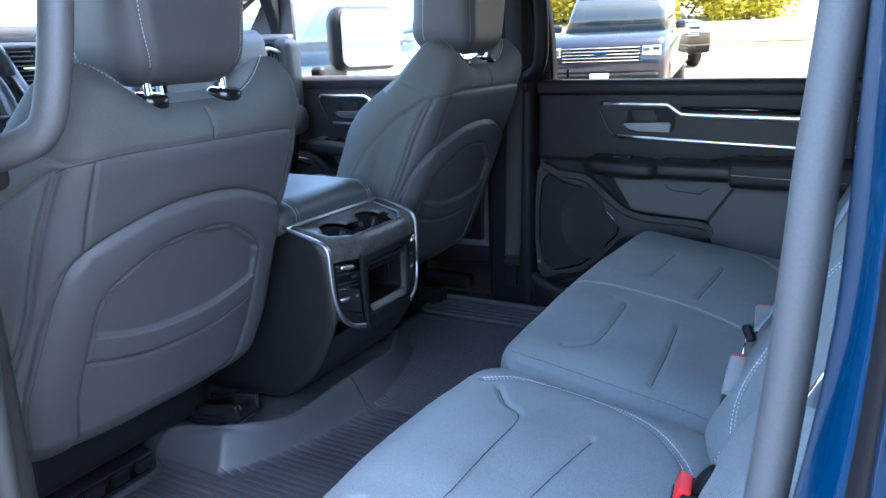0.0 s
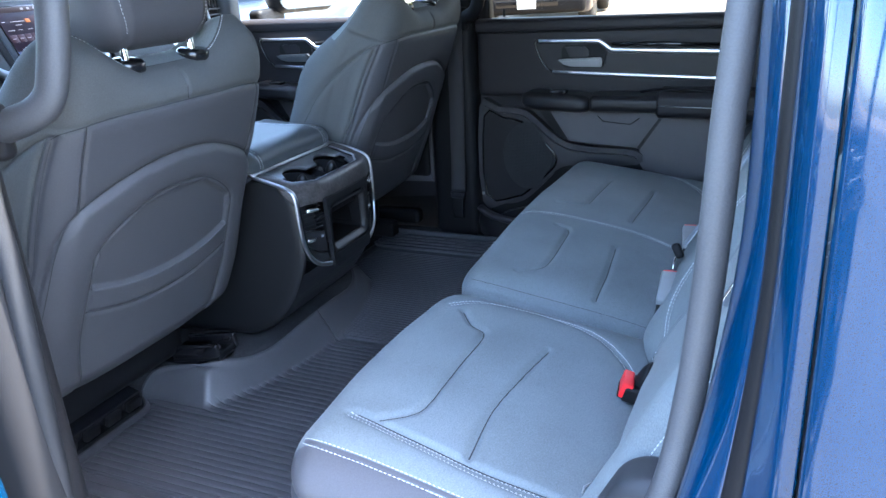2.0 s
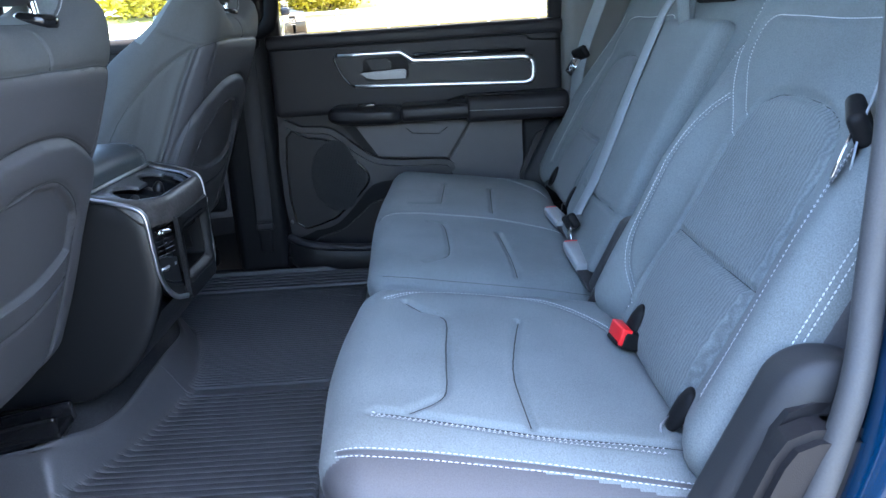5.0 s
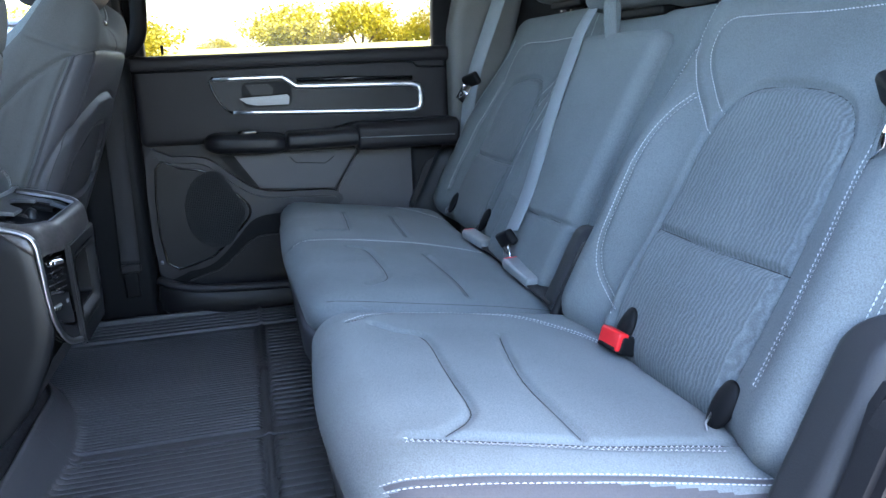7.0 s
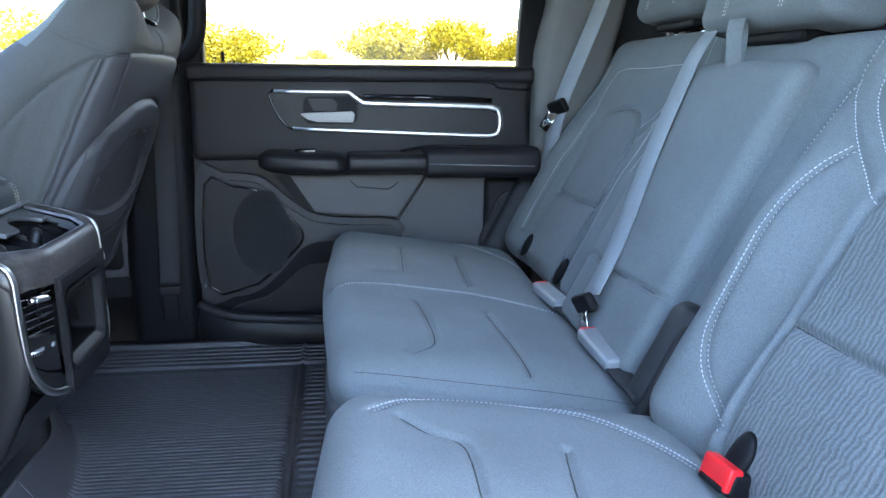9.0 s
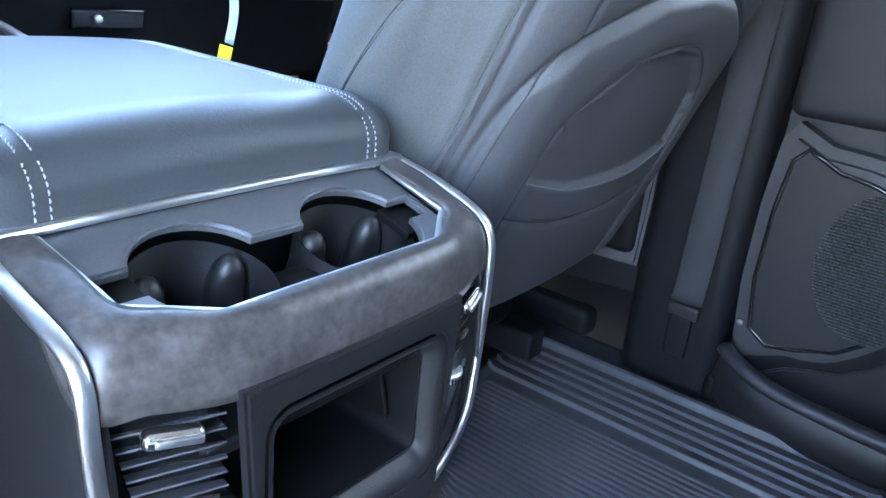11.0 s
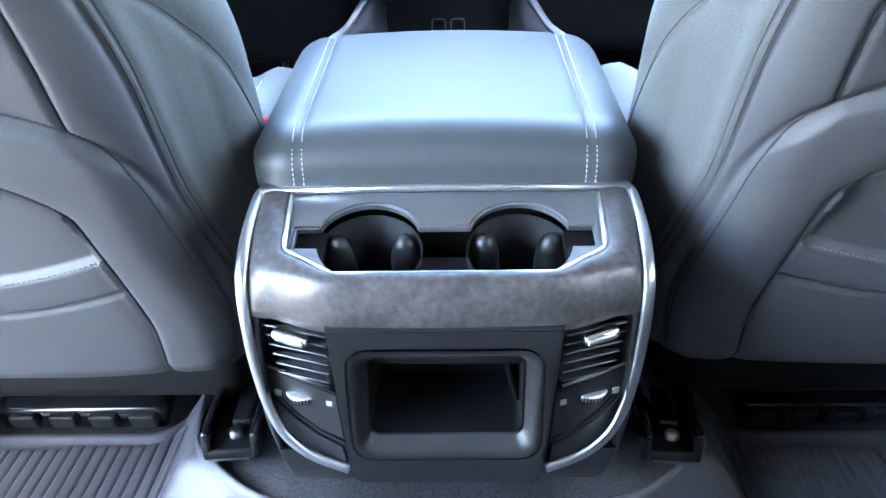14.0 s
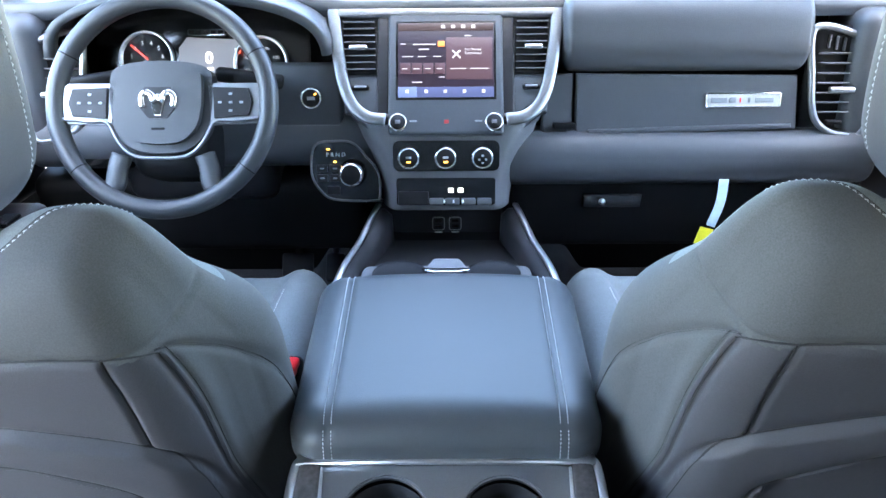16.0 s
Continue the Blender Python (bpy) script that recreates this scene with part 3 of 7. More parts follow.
def bench_cushion(name, x0, x1, seams, stitch_lines, root, edge_stitch, outer_round):
    cx, w, cy, d, h = (x0 + x1) / 2, x1 - x0, -0.672, 0.44, 0.090

    def disp(q, nrm):
        p = q[:, :2] + np.array([cx, cy])
        top = np.clip(nrm[:, 2], 0, 1) ** 2
        out = groove(p, seams, 0.0055, 0.006)
        out += groove(p, stitch_lines, 0.006, 0.004)
        puff = 0.010 * (1 - (q[:, 0] / (w / 2)) ** 4) * (1 - (q[:, 1] / (d / 2)) ** 4)
        soft = np.array([noise.noise(Vector((a * 9, b * 9, 3))) for a, b in p]) * 0.0025
        return (out + puff + soft) * top

    def warp(q):
        z = q[:, 2] + TILT * (q[:, 1] + cy + 0.46) + 0.322 - h / 2 - 0.008
        y = q[:, 1] + cy + 0.008 * np.cos(q[:, 0] / w * 6)
        x = q[:, 0] + cx
        return np.stack([x, y, z], 1)
    pad = Pad((w, d, h), (outer_round, 0.055, 0.044), (int(w / 0.004), int(d / 0.004), 6), disp, warp, k=18)
    c = pad.make("cushion", CLOTH, root)
    top = lambda p: pad.on(np.column_stack([p[:, 0] - cx, p[:, 1] - cy, np.full(len(p), h / 2)]))
    doubled = []
    for l in stitch_lines:
        l = np.array(l)
        t = np.gradient(l, axis=0)
        t /= np.linalg.norm(t, axis=1)[:, None]
        nn = np.stack([-t[:, 1], t[:, 0]], 1)
        doubled += [l + nn * 0.005, l - nn * 0.005]
    stitches("stitching", top, doubled, root)
    seam_lines(top, seams, root, width=0.0028)
    # vinyl skirt under the cloth, with a double row of thread at its upper edge
    sk = Pad((w - 0.004, d - 0.003, 0.17), (outer_round, 0.055, 0.025), (6, 6, 3), None, lambda q: np.stack([q[:, 0] + cx, q[:, 1] + cy - 0.02 * (q[:, 2] < 0), q[:, 2] + TILT * (q[:, 1] + cy + 0.46) + 0.185], 1), k=5)
    sk.make("skirt", SIDE_VINYL, root)
    if edge_stitch:
        e, edge = edge_stitch, cx + edge_stitch * w / 2
        hem = lambda y: edge - e * (0.052 - 0.028 * np.clip((-0.55 - y) / 0.275, 0, 1) ** 1.5)
        v, f = pad.data()
        cen = v[f].mean(1)
        box = box_grid(*[axis_steps(pad.h[i], pad.r[i], pad.n[i], pad.k) for i in range(3)])[0][f].mean(1)
        c.data.materials.append(SIDE_VINYL)
        c.data.polygons.foreach_set("material_index", [1 if t else 0 for t in (e * cen[:, 0] > e * hem(cen[:, 1]) + 0.006) | ((e * box[:, 0] > w / 2 - 0.002) & (box[:, 2] < h / 2 - 0.004))])
        ys = np.linspace(cy - d / 2 + 0.012, cy + d / 2 - 0.014, 40)
        rows = [np.column_stack([hem(ys) + e * k, ys]) for k in (0.0, 0.013)]
        seam_lines(top, [rows[0] + np.array([e * 0.0065, 0])], root, SIDE_VINYL, width=0.013, lift=0.0005, flip=-e)
        stitches("stitching", top, rows, root, step=0.0062, width=0.0014, lift=0.0004)
    return pad


bench = thing("rear_bench_seat", "grey cloth rear bench seat with white stitching", "bench seat")
L_st = smooth_line([(-0.322, -0.503), (-0.285, -0.55), (-0.272, -0.60), (-0.276, -0.665), (-0.31, -0.755), (-0.36, -0.81), (-0.42, -0.845)], 8)
L_fs = smooth_line([(-0.675, -0.51), (-0.69, -0.6), (-0.708, -0.71), (-0.715, -0.81)], 6)
L_a = smooth_line([(-0.335, -0.535), (-0.37, -0.565), (-0.395, -0.598), (-0.5, -0.602), (-0.6, -0.598), (-0.635, -0.585), (-0.668, -0.55)], 6)
L_b = smooth_line([(-0.39, -0.702), (-0.48, -0.692), (-0.572, -0.682), (-0.688, -0.680)], 6)
L_c = smooth_line([(-0.668, -0.52), (-0.685, -0.62), (-0.70, -0.72), (-0.705, -0.84)], 6)
bench_cushion("left", -0.79, -0.222, [L_a, L_b, L_c], [L_st, L_fs], bench, -1, 0.085)
M_gapst = smooth_line([(-0.20, -0.475), (-0.205, -0.6), (-0.215, -0.75), (-0.24, -0.86)], 6)
M_st = smooth_line([(0.195, -0.463), (0.205, -0.6), (0.185, -0.75), (0.13, -0.86)], 6)
M_a = smooth_line([(0.14, -0.575), (0.125, -0.603), (0.03, -0.606), (-0.05, -0.604), (-0.09, -0.595), (-0.13, -0.56)], 6)
M_b = [(0.08, -0.712), (-0.05, -0.716), (-0.165, -0.715)]
R_a = smooth_line([(0.29, -0.535), (0.31, -0.595), (0.40, -0.604), (0.525, -0.605)], 6)
R_b = [(0.25, -0.718), (0.38, -0.722), (0.50, -0.722)]
R_st = smooth_line([(0.68, -0.49), (0.71, -0.58), (0.705, -0.70), (0.62, -0.80), (0.5, -0.87)], 6)
bench_cushion("right", -0.218, 0.745, [M_gapst, M_a, M_b, R_a, R_b], [M_st, R_st], bench, 1, 0.085)
block("under_bench", (0, -0.72, 0.09), (1.5, 0.36, 0.17), 0.02, PLASTIC_DARK, bench)

BACK_S, BACK_C = math.sin(math.atan(0.52)), math.cos(math.atan(0.52))


def back_pose(x, shift=0.0, yaw=0.0):
    """Local x right, y up along the backrest, z out towards the front."""
    m = frame_of((1, 0, 0), (0, -BACK_S, BACK_C), (0, BACK_C, BACK_S), (x, -0.836 + shift, 0.25))
    return m


def v_of(z):
    return (z - 0.25) / BACK_C


def seat_back(x0, x1, shift, root, mirror, height=0.56, thick=0.13):
    cx, w = (x0 + x1) / 2, x1 - x0
    s = mirror
    ins = [(-0.135, -0.02), (-0.137, 0.19), (-0.130, 0.326), (-0.122, 0.354), (-0.104, 0.378), (-0.064, 0.392), (0.005, 0.397), (0.064, 0.391), (0.096, 0.366), (0.110, 0.316), (0.118, 0.20), (0.116, 0.10), (0.10, -0.02)]
    ins = smooth_line([(s * a, b) for a, b in ins], 6)
    seam_h = [(s * -0.136, 0.188), (0, 0.185), (s * 0.118, 0.188)]
    bol = smooth_line([(s * 0.172, 0.377), (s * 0.193, 0.350), (s * 0.207, 0.305), (s * 0.208, 0.24), (s * 0.206, 0.165), (s * 0.196, 0.125), (s * 0.172, 0.092), (s * 0.12, 0.06)], 6)
    bol_up = smooth_line([(s * 0.243, 0.462), (s * 0.174, 0.384), (s * 0.112, 0.328)], 5)
    edge_in = smooth_line([(s * 0.225, 0.545), (s * 0.240, 0.47), (s * 0.246, 0.38), (s * 0.248, 0.27)], 5)
    yoke = smooth_line([(s * 0.102, 0.356), (s * 0.140, 0.386), (s * 0.184, 0.432), (s * 0.198, 0.470), (s * 0.178, 0.493), (s * 0.12, 0.494), (0, 0.490), (s * -0.16, 0.488), (s * -0.19, 0.45), (s * -0.172, 0.38)], 6)
    out_b = smooth_line([(s * -0.172, 0.38), (s * -0.172, 0.31), (s * -0.182, 0.237), (s * -0.186, 0.162), (s * -0.186, 0.075)], 6)
    rim_st = smooth_line([(s * -0.240, 0.50), (s * -0.252, 0.38), (s * -0.2555, 0.26), (s * -0.2555, 0.175)], 6)

    def disp(q, nrm):
        p = q[:, :2] + np.array([0, height / 2])
        front = np.clip(nrm[:, 2], 0, 1) ** 2
        out = groove(p, [ins, seam_h], 0.0055, 0.008) + groove(p, [bol, bol_up, yoke, out_b, rim_st], 0.006, 0.004)
        side = np.clip((np.abs(p[:, 0]) - 0.13) / 0.1, 0, 1)
        low = np.clip((0.46 - p[:, 1]) / 0.2, 0, 1)
        out += 0.030 * step01(side) * low
        out += 0.010 * np.exp(-((p[:, 1] - 0.10) / 0.09) ** 2) * (np.abs(p[:, 0]) < 0.13)
        out += np.array([noise.noise(Vector((a * 8, b * 8, 7))) for a, b in p]) * 0.003
        return out * front

    pad = Pad((w, height, thick), (0.05, 0.05, 0.045), (int(w / 0.0045), int(height / 0.0045), 4), disp, lambda q: q + np.array([0, height / 2, -thick / 2]), back_pose(cx, shift), k=5)
    v, f = pad.data()
    # ribbed insert: the faces inside its outline
    loc = (np.array(back_pose(cx, shift).inverted())[:3, :3] @ v.T).T + np.array(back_pose(cx, shift).inverted())[:3, 3]
    cen = loc[f].mean(1)
    inside = np.zeros(len(cen), bool)
    poly = np.vstack([ins, ins[:1]])
    for (ax, ay), (bx, by) in zip(poly[:-1], poly[1:]):
        if ay != by:
            hit = ((ay > cen[:, 1]) != (by > cen[:, 1])) & (cen[:, 0] < (bx - ax) * (cen[:, 1] - ay) / (by - ay) + ax)
            inside ^= hit
    inside &= cen[:, 2] > -thick * 0.6
    back = link("backrest", v, f, CLOTH, root)
    back.data.materials.append(CLOTH_RIB)
    back.data.materials.append(SIDE_VINYL)
    flank = (s * cen[:, 0] < -0.2625) | (cen[:, 2] < -0.04)
    back.data.polygons.foreach_set("material_index", [1 if i else 2 if k else 0 for i, k in zip(inside, flank)])
    place = lambda p: pad.on(np.column_stack([p[:, 0], p[:, 1] - height / 2, np.full(len(p), thick / 2)]))
    seam_lines(place, [ins, seam_h], root, flip=-1)
    off = lambda l, k: np.array(l) + k * np.column_stack([-np.gradient(np.array(l), axis=0)[:, 1], np.gradient(np.array(l), axis=0)[:, 0]]) / np.linalg.norm(np.gradient(np.array(l), axis=0), axis=1)[:, None]
    stitches("stitching", place, [off(bol, 0.0045), off(bol, -0.0045), bol_up, edge_in, yoke, off(out_b, 0.0045), off(out_b, -0.0045), off(rim_st, 0.004), off(rim_st, -0.004)], root, flip=-1)
    return pad


seat_back(-0.785, -0.255, 0.0, bench, 1)
seat_back(0.135, 0.735, -0.045, bench, -1, 0.582)


def middle_back():
    cx, w, height, thick = -0.055, 0.375, 0.55, 0.12
    pad = Pad((w, height, thick), (0.03, 0.04, 0.035), (20, 30, 4), None, lambda q: q + np.array([0, height / 2, -thick / 2 - 0.022]), back_pose(cx, 0.0), k=4)
    pad.make("backrest", CLOTH, bench)

    def disp(q, nrm):
        p = q[:, :2]
        return (groove(p, [[(-0.15, -0.115), (0, -0.122), (0.15, -0.115)]], 0.004, 0.008) + 0.004 * (1 - (p[:, 0] / 0.16) ** 2)) * np.clip(nrm[:, 2], 0, 1)
    arm = Pad((0.305, 0.47, 0.075), (0.022, 0.025, 0.022), (60, 100, 3), disp, lambda q: q + np.array([0, 0.255, -0.028]), back_pose(-0.022, 0.0), k=5)
    seam_lines(lambda p: arm.on(np.column_stack([p[:, 0], p[:, 1], np.full(len(p), 0.0375)])), [np.array([(-0.148, -0.115), (0, -0.122), (0.148, -0.115)])], bench, flip=-1)
    arm.make("centre_armrest", CLOTH, bench, "grey cloth fold-down centre armrest, folded up")
    # fabric pull loop above it
    side = [(0.005, 0.672), (0.008, 0.690), (0.012, 0.712), (0.012, 0.728), (0.007, 0.739), (0.0, 0.742)]
    side = smooth_line(side + [(-a, b) for a, b in side[-2::-1]], 4)
    sweep("pull_loop", [(-0.002 - 0.71 * a, -1.054 + 0.70 * a, b) for a, b in side], strip_profile(0.0035, 0.023), CLOTH, bench, "grey fabric pull loop", up=(0.70, 0.71, 0))


middle_back()


def rear_headrest(x, shift, w, z0):
    root = thing("headrest", "grey cloth rear seat headrest on steel posts", "headrest", "rear headrests")
    y = -0.836 + shift - (z0 - 0.25) * 0.52 - 0.03
    Pad((w, 0.10, 0.17), (0.022, 0.03, 0.024), (20, 6, 12), lambda q, nrm: 0.006 * (1 - (2 * q[:, 0] / w) ** 2) * np.clip(nrm[:, 1], 0, 1), None, pose(x, y, z0 + 0.085, 12), k=5).make("pad", CLOTH, root)
    stitches("stitching", lambda q: np.column_stack([q[:, 0], y + 0.0515 + 0.006 * (1 - (2 * (q[:, 0] - x) / w) ** 2) - (q[:, 1] - z0 - 0.085) * 0.2126, q[:, 1]]), [np.array([(x + a * w, z0 + 0.03), (x + a * w, z0 + 0.15)]) for a in (-0.225, -0.205, 0.205, 0.225)], root, flip=-1)
    block("post_base", (x, y + 0.012, z0 - 0.006), (0.17, 0.05, 0.016), 0.006, PLASTIC_DARK, root, k=3)
    for s in (-1, 1):
        tube("post", [(x + s * 0.06, y + 0.0, z0 - 0.09), (x + s * 0.06, y, z0 + 0.04)], 0.006, BRIGHT_CHROME, root)
    return root


rear_headrest(-0.51, 0.0, 0.27, 0.77)
rear_headrest(-0.015, -0.02, 0.35, 0.722)
rear_headrest(0.425, -0.045, 0.295, 0.772)


def buckle(c, direction, body, button, label, length=0.085, wide=1.0):
    """A belt buckle at c pointing along direction."""
    root = thing("seat_belt_buckle", label, "belt buckle", "rear belt buckles")
    d = Vector(direction).normalized()
    m = Matrix.Translation(c) @ d.to_track_quat("Y", "Z").to_matrix().to_4x4()
    Pad((0.031 * wide, length, 0.018 * wide), 0.006, (1, 1, 1), None, None, m, k=3).make("buckle_body", body, root)
    Pad((0.029 * wide, 0.016, 0.0170 * wide) if wide > 1.2 else (0.026, 0.007, 0.013), 0.003, (1, 1, 1), None, None, m @ Matrix.Translation((0, length / 2 - 0.004, 0.0035)), k=2).make("release_button", button, root)
    Pad((0.024 * wide, 0.004, 0.006), 0.0015, (1, 1, 1), None, None, m @ Matrix.Translation((0, length / 2 + 0.0035, -0.005 * wide)), k=1).make("slot", PLASTIC_DARK, root)
    Pad((0.030, 0.09, 0.004), 0.0015, (1, 1, 1), None, None, m @ Matrix.Translation((0, -length / 2 - 0.035, -0.004)), k=1).make("strap", WEBBING_DARK, root)
    return root


buckle((-0.452, -0.862, 0.276), (-0.10, 0.80, 0.26), PLASTIC_DARK, RED, "black belt buckle with a red release button on the bench", 0.075, 1.45)
buckle((-0.100, -0.838, 0.286), (1, 0.06, 0.10), BUCKLE_GREY, RED, "pale grey belt buckle holding the centre belt tongue", 0.112, 1.05)
buckle((0.185, -0.845, 0.284), (1, 0.12, 0.06), BUCKLE_GREY, RED, "pale grey belt buckle with a red button", 0.105, 1.05)


def centre_belt():
    root = thing("seat_belt", "pale grey seat belt hanging over the rear backrest", "seat belt", "rear seat belts")
    c = smooth_line([(-0.004, -0.853, 0.338), (0.027, -0.902, 0.412), (0.080, -0.972, 0.548), (0.107, -1.026, 0.655), (0.117, -1.052, 0.702), (0.135, -1.088, 0.742), (0.150, -1.120, 0.760), (0.155, -1.165, 0.758), (0.15, -1.24, 0.73)], 6)
    sweep("webbing", c, strip_profile(0.047, 0.0025), WEBBING, root, up=(0, 0.8, 0.6))
    block("tongue_cover", (-0.008, -0.842, 0.326), (0.058, 0.016, 0.03), 0.006, PLASTIC_DARK, root, rot=(-25, 20, 5), k=3)
    sweep("tongue", [(-0.014, -0.838, 0.314), (-0.034, -0.835, 0.285)], strip_profile(0.026, 0.003), BRIGHT_CHROME, root, up=(0, 1, 0.3))


centre_belt()


def outer_belt(s):
    root = thing("seat_belt", "grey seat belt beside the rear backrest with a steel tongue", "seat belt", "rear seat belts")
    c = smooth_line([(s * 0.715, -1.16, 1.05), (s * 0.705, -1.09, 0.83), (s * 0.70, -1.0, 0.60), (s * 0.72, -0.98, 0.45), (s * 0.75, -0.97, 0.28)], 6)
    sweep("webbing", c, strip_profile(0.047, 0.0025), WEBBING, root, up=(s * -0.5, 0.8, 0.3))
    block("tongue_cover", (s * 0.70, -0.995, 0.597), (0.058, 0.018, 0.036), 0.008, PLASTIC_DARK, root, rot=(-22, s * 16, s * 25), k=3)
    sweep("tongue", [(s * 0.703, -0.988, 0.588), (s * 0.716, -0.964, 0.545)], strip_profile(0.032, 0.003), BRIGHT_CHROME, root, up=(s * -0.5, 0.8, 0.3))


outer_belt(1)
outer_belt(-1)
# side bolsters between backrests and doorways
for s in (-1, 1):
    bm_pose = back_pose(s * 0.52, 0.0 if s < 0 else -0.03)
    shield = Pad((0.078, 0.245, 0.15), (0.026, 0.050, 0.05), (6, 14, 10), None, lambda q: q + np.stack([s * (0.010 - 0.05 * q[:, 1] + 4 * np.maximum(0, q[:, 1] - 0.07) ** 2), 0 * q[:, 0], 0 * q[:, 0]], 1), bm_pose @ Matrix.Translation((s * 0.272, 0.072, -0.050)), k=7)
    shield.make("side_shield", VINYL, bench, "smooth dark vinyl shield on the backrest's outer edge")
    run = smooth_line([(-0.028, -0.10), (-0.030, 0.0), (-0.027, 0.06), (-0.010, 0.088), (0.03, 0.094)], 6) * np.array([s, 1])
    stitches("stitching", lambda p: shield.on(np.column_stack([p[:, 0], p[:, 1], np.full(len(p), 0.075)])), [run], bench, DARK_THREAD, width=0.0022, step=0.007)
    prof = [(-0.795, 0.05), (-0.832, 0.262), (-0.845, 0.292), (-0.872, 0.358), (-0.884, 0.376), (-0.905, 0.384), (-1.06, 0.384), (-1.06, 0.05)]
    if s < 0:
        plate("side_trim", [(-y, z) for y, z in prof][::-1], 0.040, facing_left(-0.806), PLASTIC, bench, "black plastic trim beside the bench", 0.010)
        plate("trim_edge", [(-y - 0.012, z - 0.01) for y, z in prof][::-1], 0.030, facing_left(-0.840), PLASTIC, bench, bevel=0.008)
    else:
        plate("side_trim", prof, 0.06, frame_of((0, 1, 0), (0, 0, 1), (1, 0, 0), (0.80, 0, 0)), PLASTIC, bench, "black plastic trim beside the bench", 0.010)
# child seat anchor pockets: dark fabric leaves with a steel wire
for x, z, sh in ((-0.447, 0.300, 0.0), (-0.668, 0.290, 0.0), (0.30, 0.298, -0.045), (0.56, 0.295, -0.045)):
    y = -0.836 - (z - 0.25) * 0.52 + sh + 0.010
    lm = pose(x, y, z, 27, 0, -14)
    Pad((0.038, 0.016, 0.056), (0.018, 0.007, 0.026), (4, 2, 6), None, lambda q: q + np.stack([0 * q[:, 0], -9 * q[:, 0] ** 2, 0 * q[:, 0]], 1), lm, k=5).make("anchor_pocket", PLASTIC_DARK, bench, "dark fabric anchor pocket")
    tube("anchor_wire", [tuple(lm @ Vector(p)) for p in ((-0.002, 0.006, -0.012), (-0.012, 0.012, -0.022), (-0.020, 0.008, -0.030))], 0.0014, STEEL, bench, n=8)
block("hinge_cover", (-0.222, -0.884, 0.315), (0.058, 0.05, 0.15), 0.022, VINYL, bench, "dark vinyl hinge cover beside the centre armrest", rot=(27, 0, 0), k=4)
block("hinge_bracket", (-0.258, -0.868, 0.30), (0.018, 0.04, 0.14), 0.007, PLASTIC, bench, rot=(27, 0, 0))
Pad((0.05, 0.03, 0.01), (0.02, 0.013, 0.004), (2, 2, 1), None, None, pose(-0.285, -0.852, 0.268), k=4).make("belt_pocket", PLASTIC_DARK, bench)

# ---- front seats ----
FS, FC = math.sin(math.atan(0.41)), math.cos(math.atan(0.41))


